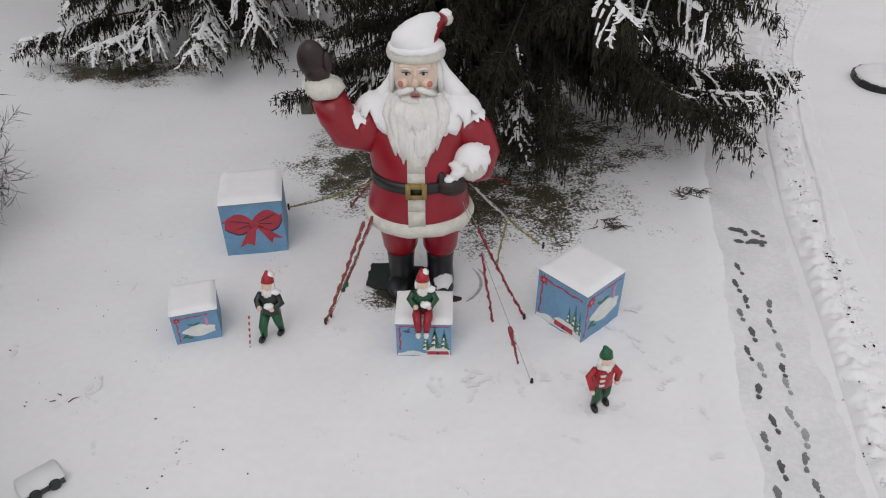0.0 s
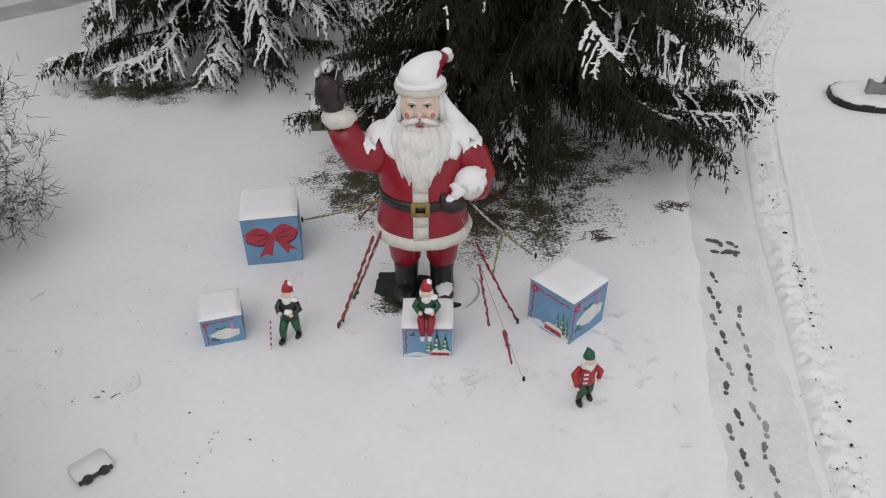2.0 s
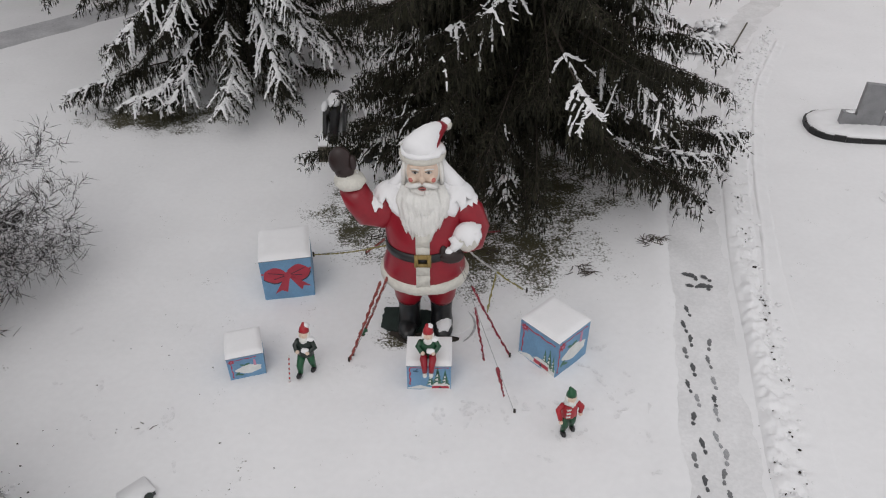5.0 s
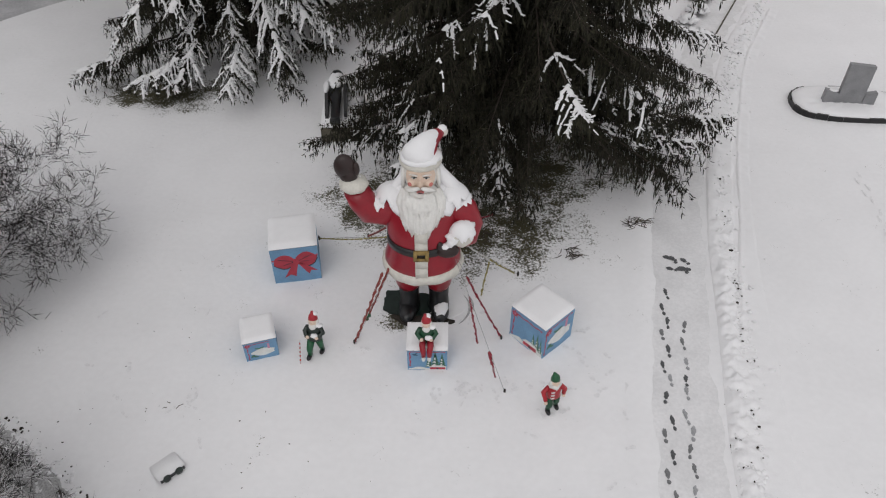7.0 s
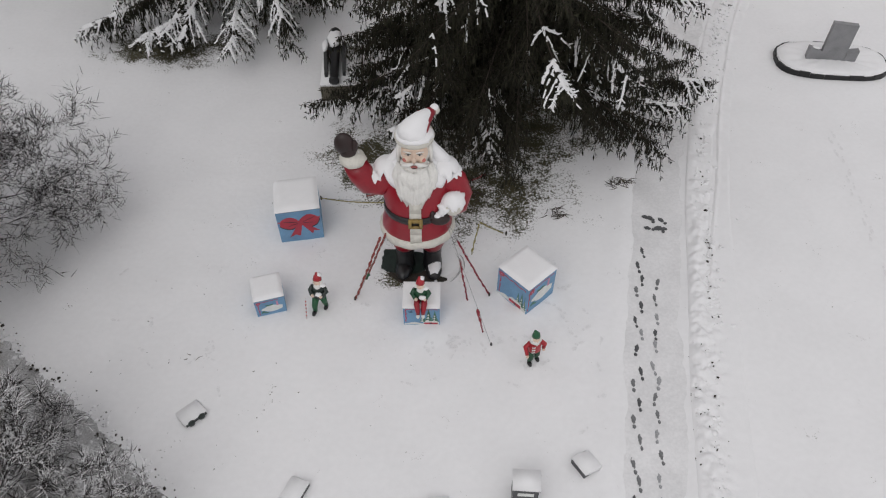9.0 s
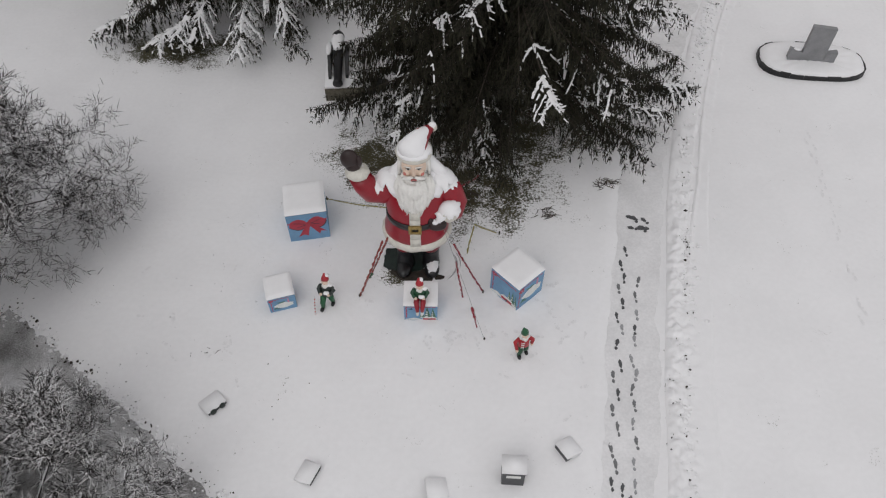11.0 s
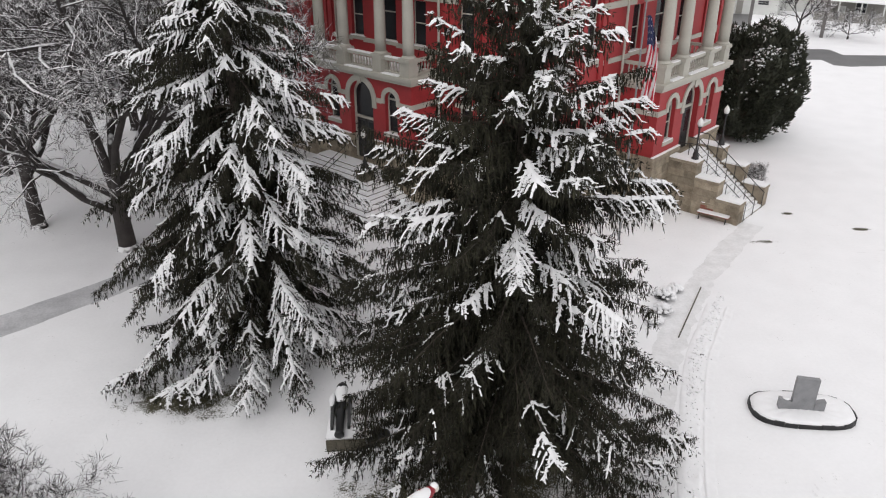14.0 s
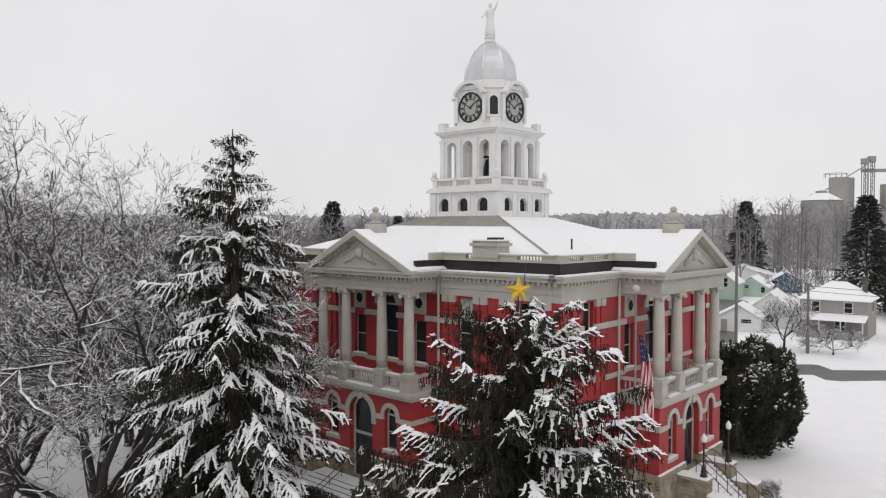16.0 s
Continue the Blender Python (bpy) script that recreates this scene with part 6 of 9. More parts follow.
def bare_tree(x, y, height, spread, seed, label, trunk=0.3, twigs=1.0, first=0.25, mat=None, limb_mat=None, parent=None, lean=(0, 0), depth=5, thin=0.0035, el_lo=0.5, arms=5, lead=0.42, leaders=1, spray=(2, 2), tip=0.4, blade=0.012, solid=False, rise=0.6, laden=0.0):
    """A leafless tree: limbs that fork again and again, frost and snow on the upper sides."""
    r = np.random.default_rng(seed)
    segs = [[], [], []]

    def grow(p, d, length, rad, level):
        n = 4 if level < 2 else 3
        step = length / n
        pts = [p]
        for i in range(n):
            d = unit(d + r.normal(0, 0.13 + 0.05 * level, 3) + np.array([0, 0, 0.06 if level < 3 else 0.02]))
            q = pts[-1] + d * step
            r0, r1 = rad * (1 - 0.5 * i / n), rad * (1 - 0.5 * (i + 1) / n)
            segs[0 if level == 0 else 1 if level < 3 else 2].append(np.r_[pts[-1], q, max(r0, thin), max(r1, thin * 0.85)])
            pts.append(q)
            if level < depth and (level > 0 or i >= 1):
                for _ in range(int((1.5 if level < 2 else 1.08) * twigs + r.random())):
                    a = unit(np.cross(d, r.normal(size=3)))
                    ang = r.uniform(0.45, 1.0)
                    nd = unit(d * math.cos(ang) + a * math.sin(ang) + np.array([0, 0, 0.05]))
                    f = (0.55 + 0.25 * r.random()) * (1 - 0.25 * i / n)
                    grow(pts[-1], nd, length * f, rad * (0.52 if level else 0.55) * (1 - 0.3 * i / n), level + 1)

    top = height * first
    segs[0].append(np.r_[x, y, -0.1, x, y, 0.25, trunk * 1.35, trunk])
    base = np.array([x, y, 0.25])
    fork = base + np.array([lean[0], lean[1], top])
    mids = [base + (fork - base) * k / 3 + r.normal(0, 0.04, 3) * (k % 3 > 0) for k in range(4)]
    for k in range(3):
        segs[0].append(np.r_[mids[k], mids[k + 1], trunk * (1 - 0.08 * k), trunk * (1 - 0.08 * (k + 1))])
    m = arms
    for i in range(m):
        az = 2 * np.pi * i / m + r.uniform(-0.4, 0.4)
        el = r.uniform(el_lo, 1.0)
        d = np.array([math.cos(az) * math.cos(el) * spread, math.sin(az) * math.cos(el) * spread, math.sin(el) * height * rise])
        ln = np.linalg.norm(d)
        grow(mids[2] if i % 2 else fork, d / ln, ln * 0.62, trunk * 0.5, 0)
    for i in range(leaders):
        tilt = 0.1 if i == 0 else 0.42
        grow(fork, unit(np.array([tilt * math.cos(2.1 * i + seed), tilt * math.sin(2.1 * i + seed), 1.0])), height * lead * (1 - 0.08 * i), trunk * 0.6, 0)
    T = parent or thing("bare_tree", Matrix(), label, "tree", "bare trees")
    V, F = frusta(segs[0], 8)
    quick("trunk", V, F, limb_mat or M_trunk, T, smooth=True)
    V, F = frusta(segs[1], 5)
    quick("branchwork", V, F, limb_mat or M_trunk, T)
    S = np.asarray(segs[2])
    V, F = frusta(S, 3) if solid else kites(S[:, :3], S[:, 3:6] - S[:, :3], np.linalg.norm(S[:, 3:6] - S[:, :3], axis=1) * 1.15, 2.4 * S[:, 6], seed, cross=False, wide=0.35)
    sets_v, sets_f, count = [V], [F], len(V)
    A0, AD = S[:, :3], S[:, 3:6] - S[:, :3]
    for n_, f_ in zip(spray, (1.0, 0.62)):
        q = np.repeat(np.arange(len(A0)), n_)
        base_ = A0[q] + AD[q] * r.random((len(q), 1))
        d_ = unit(AD[q])
        d_ = unit(d_ * r.uniform(0.5, 1.2, (len(q), 1)) + unit(np.cross(d_, r.normal(size=(len(q), 3)))) * r.uniform(0.4, 1.0, (len(q), 1)) + [0, 0, 0.12])
        l_ = tip * f_ * r.uniform(0.45, 1.25, len(q))
        V, F = kites(base_, d_, l_, np.full(len(q), blade), seed + n_, cross=False, wide=0.3)
        sets_v.append(V), sets_f.append(F + count)
        count += len(V)
        A0, AD = base_, d_ * l_[:, None]
    F = np.concatenate([f if f.shape[1] == 4 else f for f in sets_f])
    quick("twig_spray", np.concatenate(sets_v), F, mat or M_twig, T, kind="stuff")
    if laden:
        fine_ = np.asarray(segs[2])
        B = np.concatenate([np.asarray(segs[0]), np.asarray(segs[1]), fine_[r.random(len(fine_)) < 0.3]])
        run = B[:, 3:6] - B[:, :3]
        lies = (abs(run[:, 2]) < 0.72 * np.linalg.norm(run, axis=1)) & (r.random(len(B)) < laden)
        B = B[lies]
        up_ = np.c_[np.zeros((len(B), 2)), B[:, 6] * 0.55]
        V, F = fingers(B[:, :3] + up_, B[:, 3:6] + up_, np.minimum(0.07, B[:, 6] * 0.8 + 0.003), np.minimum(0.06, B[:, 7] * 0.8 + 0.002), np.minimum(0.05, B[:, 6] * 0.8 + 0.008), seed + 8)
        quick("snow_load", V, F, M_snow_soft, T, "snow lying on the limbs", kind="stuff")
    return T


bare_tree(-14.4, 10.1, 6.6, 6.2, 4, "small leafless tree with frosted twigs at the lawn edge", 0.13, 1.02, 0.10, depth=5, thin=0.0105, mat=M_twig_near, limb_mat=M_twig_near, el_lo=0.2, arms=10, lead=0.38, spray=(2,), tip=0.36, blade=0.016, laden=0.45)
bare_tree(-8.9, 3.7, 2.8, 4.4, 9, "leafless shrub with frosted twigs beside the walk", 0.09, 0.98, 0.10, depth=5, thin=0.0095, mat=M_twig_near, limb_mat=M_twig_near, el_lo=0.2, arms=9, spray=(2,), tip=0.30, blade=0.014, laden=0.4)
bare_tree(-17.6, 35.2, 20.5, 12.0, 15, "large leafless maple with snow on every limb", 0.50, 0.98, 0.14, depth=4, thin=0.014, el_lo=0.12, arms=8, lead=0.50, leaders=3, spray=(3, 1), tip=0.85, blade=0.024, rise=0.8)
FAR_TREES = [(-24.0, 38.0, 21.0, 10.5, 31), (-18.5, 47.0, 18.5, 10.5, 47), (-31.0, 47.0, 19.5, 10.0, 52), (-26.0, 58.0, 21.0, 10.0, 77), (-15.5, 66.0, 16.0, 9.0, 78), (-38.0, 58.0, 21.0, 10.0, 79)]
for x_, y_, h_, w_, k_ in FAR_TREES:
    bare_tree(x_, y_, h_, w_, k_, "tall leafless tree with snow on its limbs", 0.42, 0.9 if y_ < 48 else 0.76, 0.2, depth=4, thin=0.016, el_lo=0.3, arms=6, lead=0.50, leaders=3, spray=(2, 1), tip=0.95, blade=0.034, rise=0.85)

# large clipped yew beside the east front
yew = thing("yew_shrub", pose(23.9, 56.2, 0), "huge dark rounded yew flecked with snow", "shrub")
r_ = np.random.default_rng(70)
yP, yD, ysP, ysS = [], [], [], []
yr = random.Random(33)
lobes = [(0, 0, 4.2, 4.1, 3.6, 4.5)]
for k in range(17):
    a_ = 2.4 * k
    q_ = yr.uniform(0.55, 1.0)
    h_ = yr.uniform(1.6, 4.3) * (1.25 - 0.35 * q_)
    lobes.append((3.75 * q_ * math.cos(a_), 3.1 * q_ * math.sin(a_), h_ + 0.7, yr.uniform(1.0, 1.7), yr.uniform(1.0, 1.6), yr.uniform(1.7, 3.0)))
for x_, y_, z_ in ((-1.9, -0.4, 6.9), (0.8, 0.2, 7.4), (2.6, -0.3, 6.6), (-0.3, -1.2, 6.6)):
    lobes.append((x_, y_, z_, 1.1, 1.1, 1.7))
core = Geo()
for cx_, cy_, cz_, a_, b_, c_ in lobes:
    core.ball((cx_, cy_, cz_), (a_ * 0.86, b_ * 0.86, min(c_ * 0.86, cz_)), 12, 8, lump=0.18)
    n = int(330 * (a_ * c_ + b_ * c_ + a_ * b_) / 1.6)
    d = unit(r_.normal(size=(n, 3)))
    q = 1 + 0.15 * fbm(d[:, 0] * 3 + cx_, d[:, 1] * 3 + d[:, 2] * 2, 4, 3, 2.0)
    P = d * np.array([a_, b_, c_]) * (q * r_.uniform(0.86, 1.0, n))[:, None] + [cx_, cy_, cz_]
    ok = P[:, 2] > 0.05
    yP.append(P[ok]), yD.append(unit(d[ok] * [1, 1, 0.4] + [0, 0, 0.75] + r_.normal(0, 0.25, (ok.sum(), 3))))
    up = ok & (d[:, 2] > 0.0) & (r_.random(n) < 0.7 * (0.25 + d[:, 2])) & (fbm(P[:, 0], P[:, 1] + P[:, 2], 9, 3, 2.2) > 0.22)
    ysP.append(P[up] + d[up] * 0.10), ysS.append(r_.uniform(0.04, 0.13, up.sum()))
part("core", core, M_yew, yew)
yP, yD = np.concatenate(yP), np.concatenate(yD)
V, F = kites(yP, yD, r_.uniform(0.25, 0.5, len(yP)), r_.uniform(0.10, 0.17, len(yP)), 71)
quick("foliage", V, F, M_yew, yew, kind="stuff")
blobs("snow_tuft", np.concatenate(ysP), np.concatenate(ysS), M_snow_soft, "tufts of snow", "", parent=yew)
# small round twiggy bush by the steps
rb = thing("round_bush", pose(21.0, 45.5, 0), "small round leafless bush dusted with snow", "shrub")
bare_tree(0, 0, 1.35, 1.15, 6, "", 0.05, 0.85, 0.08, depth=4, thin=0.008, el_lo=0.2, arms=8, parent=rb, spray=(1, 1), tip=0.25, blade=0.012)

# ---- tall painted figure: one plain mesh ----
SM = [M_red, M_white_fur, M_beard, M_skin, M_cheek, M_lip, M_glove, M_black, M_brass, M_eye, M_snow_soft]
RED, FUR, BEARD, SKIN, CHEEK, LIP, GLOVE, BLACK, BRASS, EYE, SNOWY = range(11)
g = Geo()
g.smooth = True


def use(k):
    g.m = k


def turned(rows, n=32, c=(0, 0), lump=0.0):
    """A body of oval sections: rows of height, half-width, half-depth, shift in x and y."""
    vs = []
    for z, a, b, dx, dy in rows:
        for i in range(n):
            t = 2 * math.pi * i / n
            q = 1 + lump * noise.noise(Vector((math.cos(t) * 3, math.sin(t) * 3, z * 5)))
            vs.append((c[0] + dx + a * q * math.cos(t), c[1] + dy + b * q * math.sin(t), z))
    k = len(rows)
    fs = [(j * n + i, j * n + (i + 1) % n, (j + 1) * n + (i + 1) % n, (j + 1) * n + i) for j in range(k - 1) for i in range(n)]
    g.add(vs, fs + [tuple(range(n))[::-1], tuple(range((k - 1) * n, k * n))])


# boots, legs
for sx in (-1, 1):
    use(BLACK)
    turned([(0.0, 0.25, 0.30, sx * 0.36, 0.02), (0.12, 0.26, 0.32, sx * 0.36, 0.0), (0.35, 0.235, 0.25, sx * 0.36, 0.1), (0.62, 0.25, 0.26, sx * 0.36, 0.12), (0.72, 0.265, 0.275, sx * 0.36, 0.12), (0.76, 0.24, 0.25, sx * 0.36, 0.12)], 20)
    g.ball((sx * 0.40, -0.26, 0.13), (0.22, 0.34, 0.16), 16, 8)
    use(RED)
    turned([(0.70, 0.26, 0.27, sx * 0.36, 0.12), (0.82, 0.31, 0.32, sx * 0.36, 0.12), (1.1, 0.33, 0.34, sx * 0.37, 0.10), (1.5, 0.36, 0.38, sx * 0.38, 0.08), (1.95, 0.36, 0.40, sx * 0.36, 0.05)], 22)
use(SNOWY)
g.ball((0.42, -0.24, 0.23), (0.17, 0.26, 0.1), 12, 8, lump=0.3)
# coat
use(RED)
turned([(1.62, 0.80, 0.66, 0, -0.02), (1.75, 0.88, 0.74, 0, -0.03), (1.95, 0.86, 0.74, 0, -0.04), (2.25, 0.78, 0.68, 0, -0.05), (2.45, 0.75, 0.65, 0, -0.05), (2.7, 0.79, 0.66, 0, -0.03),
        (3.0, 0.82, 0.62, 0, 0.02), (3.3, 0.84, 0.55, 0.02, 0.06), (3.5, 0.78, 0.47, 0.02, 0.1), (3.65, 0.55, 0.38, 0.0, 0.12), (3.78, 0.30, 0.28, 0, 0.12)], 40)
# fur hem and front band
use(FUR)
turned([(1.54, 0.84, 0.70, 0, -0.02), (1.58, 0.93, 0.79, 0, -0.03), (1.70, 0.95, 0.81, 0, -0.03), (1.80, 0.92, 0.78, 0, -0.03), (1.82, 0.86, 0.72, 0, -0.03)], 40, lump=0.05)
for z0, z1, y0, y1 in ((1.78, 2.08, -0.80, -0.795), (2.05, 2.42, -0.795, -0.735), (2.40, 2.75, -0.735, -0.72), (2.72, 3.05, -0.72, -0.66)):
    vs = [(-0.14, y0, z0), (0.14, y0, z0), (0.14, y1, z1), (-0.14, y1, z1), (-0.14, y0 + 0.14, z0), (0.14, y0 + 0.14, z0), (0.14, y1 + 0.14, z1), (-0.14, y1 + 0.14, z1)]
    g.add(vs, [(0, 1, 2, 3), (7, 6, 5, 4), (0, 4, 5, 1), (1, 5, 6, 2), (2, 6, 7, 3), (3, 7, 4, 0)])
# belt and buckle
use(BLACK)
turned([(2.37, 0.765, 0.665, 0, -0.05), (2.375, 0.80, 0.70, 0, -0.05), (2.545, 0.79, 0.69, 0, -0.05), (2.55, 0.755, 0.66, 0, -0.05)], 40)
use(BRASS)
for a in ((-0.17, 2.33, -0.09, 2.59), (0.09, 2.33, 0.17, 2.59), (-0.09, 2.33, 0.09, 2.40), (-0.09, 2.52, 0.09, 2.59)):
    g.box(a[0], -0.82, a[1], a[2], -0.745, a[3])
use(BLACK)
g.box(-0.09, -0.79, 2.40, 0.09, -0.745, 2.52)
# raised arm
use(RED)
g.tube([(-0.62, 0.05, 3.35), (-0.9, 0.0, 3.12), (-1.12, -0.05, 3.2), (-1.28, -0.10, 3.48), (-1.38, -0.13, 3.78)], [0.36, 0.36, 0.34, 0.30, 0.27], 18)
use(FUR)
g.ball((-1.42, -0.14, 3.95), (0.31, 0.30, 0.19), 20, 10, lump=0.16, freq=3)
use(GLOVE)
g.ball((-1.56, -0.16, 4.40), (0.23, 0.15, 0.30), 16, 12)
g.ball((-1.5, -0.16, 4.2), (0.20, 0.15, 0.2), 14, 10)
g.ball((-1.33, -0.18, 4.36), (0.08, 0.09, 0.17), 12, 8)
# bent arm
use(RED)
g.tube([(0.62, 0.08, 3.36), (0.92, 0.02, 3.1), (1.05, -0.05, 2.78), (0.98, -0.25, 2.62), (0.82, -0.4, 2.68)], [0.34, 0.33, 0.31, 0.28, 0.24], 18)
use(FUR)
g.ball((0.88, -0.42, 2.78), (0.27, 0.24, 0.30), 18, 12, lump=0.14, freq=3)
use(GLOVE)
g.ball((0.56, -0.58, 2.46), (0.27, 0.17, 0.17), 16, 10)
g.ball((0.66, -0.5, 2.58), (0.14, 0.15, 0.15), 12, 8)
g.ball((0.40, -0.60, 2.58), (0.08, 0.08, 0.14), 12, 8)
# head, hair, face
use(BEARD)
g.ball((0, 0.12, 4.12), (0.41, 0.40, 0.52), 28, 18, lump=0.05, freq=4)
use(SKIN)
g.ball((0, -0.10, 4.16), (0.315, 0.25, 0.36), 28, 18)
g.ball((0, -0.355, 4.115), (0.06, 0.08, 0.08), 14, 10)
g.ball((0, -0.315, 4.2), (0.042, 0.065, 0.13), 12, 8)
for sx in (-1, 1):
    g.ball((sx * 0.17, -0.275, 4.08), (0.105, 0.085, 0.10), 14, 10)
    g.ball((sx * 0.13, -0.285, 4.345), (0.12, 0.05, 0.045), 12, 8)
use(CHEEK)
for sx in (-1, 1):
    g.ball((sx * 0.21, -0.318, 4.085), (0.055, 0.05, 0.055), 12, 8)
use(EYE)
for sx in (-1, 1):
    g.ball((sx * 0.13, -0.318, 4.25), (0.062, 0.035, 0.026), 14, 8)
use(BLACK)
for sx in (-1, 1):
    g.ball((sx * 0.13, -0.345, 4.25), (0.024, 0.014, 0.023), 10, 6)
    g.tube([(sx * 0.065, -0.342, 4.262), (sx * 0.13, -0.35, 4.281), (sx * 0.20, -0.325, 4.262)], [0.006, 0.009, 0.005], 6)
use(BEARD)
for sx in (-1, 1):
    g.tube([(sx * 0.05, -0.375, 4.325), (sx * 0.13, -0.37, 4.345), (sx * 0.23, -0.31, 4.315)], [0.012, 0.016, 0.01], 8)
    g.tube([(sx * 0.02, -0.40, 4.04), (sx * 0.12, -0.42, 4.02), (sx * 0.23, -0.37, 3.965), (sx * 0.31, -0.30, 3.90)], [0.035, 0.05, 0.045, 0.02], 10)
use(LIP)
g.ball((0, -0.395, 3.925), (0.08, 0.05, 0.033), 14, 8)
use(BLACK)
g.ball((0, -0.432, 3.935), (0.055, 0.02, 0.011), 12, 6)
# beard: locks flowing down
use(BEARD)
g.ball((0, -0.17, 3.66), (0.44, 0.30, 0.34), 26, 16, lump=0.12, freq=5)
rr = random.Random(3)
for i in range(54):
    a = -1.4 + 2.8 * (i + 0.5) / 54
    x0 = 0.40 * math.sin(a)
    y0 = -0.10 - 0.32 * math.cos(a)
    ln = (0.62 + 0.36 * math.cos(a) ** 2) * rr.uniform(0.85, 1.12)
    zt = 3.80 + rr.uniform(-0.05, 0.1)
    w = rr.uniform(0.05, 0.08)
    pts = [(x0 * 0.95, y0, zt), (x0 * 1.12 + rr.uniform(-0.03, 0.03), y0 - 0.12, zt - ln * 0.35), (x0 * 1.08 + rr.uniform(-0.04, 0.04), y0 - 0.20, zt - ln * 0.7), (x0 * 0.95 + rr.uniform(-0.03, 0.03), y0 - 0.23, zt - ln)]
    g.tube(pts, [w * 0.8, w * 1.15, w, w * 0.25], 7)
for i in range(24):
    a = -1.0 + 2.0 * (i + 0.5) / 24
    x0 = 0.3 * math.sin(a)
    y0 = -0.26 - 0.22 * math.cos(a)
    zt = 3.9 - 0.08 * math.cos(a)
    ln = 0.48 * rr.uniform(0.8, 1.15)
    w = rr.uniform(0.04, 0.06)
    g.tube([(x0, y0, zt), (x0 * 1.2, y0 - 0.1, zt - ln * 0.4), (x0 * 1.15 + rr.uniform(-0.04, 0.04), y0 - 0.14, zt - ln)], [w, w * 1.1, w * 0.3], 7)
for sx in (-1, 1):
    for i in range(7):
        y0 = -0.12 + i * 0.06
        zt = 4.36
        ln = rr.uniform(0.45, 0.62)
        g.tube([(sx * 0.33, y0 + 0.04, zt), (sx * 0.37, y0 + 0.02, zt - ln * 0.4), (sx * 0.38, y0 - 0.01, zt - ln)], [0.035, 0.05, 0.035], 8)
# hat
use(FUR)
g.lathe([(0.38, -0.10), (0.445, -0.07), (0.46, 0.0), (0.43, 0.09), (0.36, 0.11)], 28, (0, 0.1, 4.46), sy=0.98)
use(RED)
g.tube([(0, 0.1, 4.46), (0.01, 0.12, 4.56), (0.08, 0.20, 4.67), (0.20, 0.34, 4.75), (0.34, 0.49, 4.78), (0.43, 0.58, 4.78)], [0.385, 0.36, 0.29, 0.21, 0.13, 0.09], 20)
use(FUR)
g.ball((0.45, 0.60, 4.78), 0.115, 16, 10, lump=0.2, freq=4)
# snow that lies on it
use(SNOWY)
g.tube([(-0.02, 0.06, 4.50), (-0.01, 0.08, 4.60), (0.06, 0.16, 4.68), (0.17, 0.29, 4.77), (0.29, 0.43, 4.81), (0.37, 0.52, 4.81)], [0.39, 0.36, 0.29, 0.21, 0.13, 0.06], 20)
g.ball((0, 0.02, 4.56), (0.43, 0.40, 0.09), 24, 8, lump=0.12, freq=5)
g.ball((0.44, 0.59, 4.85), (0.10, 0.10, 0.08), 12, 8, lump=0.2)
# mantle of snow over the shoulders with a ragged lower edge
n, k = 56, 7
prof_ = [(3.25, 0.84, 0.57), (3.40, 0.82, 0.53), (3.5, 0.79, 0.49), (3.58, 0.69, 0.45), (3.65, 0.57, 0.41), (3.72, 0.45, 0.37), (3.80, 0.34, 0.33)]
vs = []
for j in range(k):
    for i in range(n):
        t = 2 * math.pi * i / n
        side_ = abs(math.cos(t))
        zl = 3.34 + 0.10 * noise.noise(Vector((math.cos(t) * 5, math.sin(t) * 5, 1.0))) + 0.07 * math.sin(9 * t) * side_ - 0.05 * side_
        f_ = j / (k - 1)
        z = zl + (3.84 - zl) * f_
        a_ = np.interp(z, [q[0] for q in prof_], [q[1] for q in prof_])
        b_ = np.interp(z, [q[0] for q in prof_], [q[2] for q in prof_])
        o_ = 0.015 + 0.06 * math.sin(math.pi * min(1, f_ + 0.12)) + 0.015 * noise.noise(Vector((a_ * math.cos(t) * 6, b_ * math.sin(t) * 6, z * 6)))
        vs.append(((a_ + o_) * math.cos(t) + 0.01, (b_ + o_) * math.sin(t) + 0.09, z + o_ * 0.6))
g.add(vs, [(j * n + i, j * n + (i + 1) % n, (j + 1) * n + (i + 1) % n, (j + 1) * n + i) for j in range(k - 1) for i in range(n)] + [tuple(range(n))[::-1], tuple(range((k - 1) * n, k * n))])
g.tube([(-0.55, 0.0, 3.60), (-0.78, 0.0, 3.44), (-0.98, -0.02, 3.40), (-1.10, -0.06, 3.46)], [0.17, 0.19, 0.14, 0.05], 14, flat=0.7)
for i in range(16):
    sx = 1 if i % 2 else -1
    x0 = sx * rr.uniform(0.5, 0.82)
    g.ball((x0, -0.36 + 0.30 * abs(x0) ** 2 + rr.uniform(-0.02, 0.02), 3.34 - rr.uniform(0, 0.10)), (rr.uniform(0.03, 0.06), 0.035, rr.uniform(0.04, 0.09)), 8, 6, lump=0.5, freq=4)
g.ball((0.92, -0.40, 2.99), (0.25, 0.22, 0.11), 14, 8, lump=0.3, freq=4)
g.ball((0.72, -0.48, 2.78), (0.22, 0.17, 0.10), 14, 8, lump=0.4, freq=4)
g.ball((0.55, -0.60, 2.60), (0.13, 0.10, 0.06), 12, 6, lump=0.5, freq=5)
g.ball((-1.42, -0.14, 4.07), (0.2, 0.18, 0.06), 12, 6, lump=0.4, freq=4)


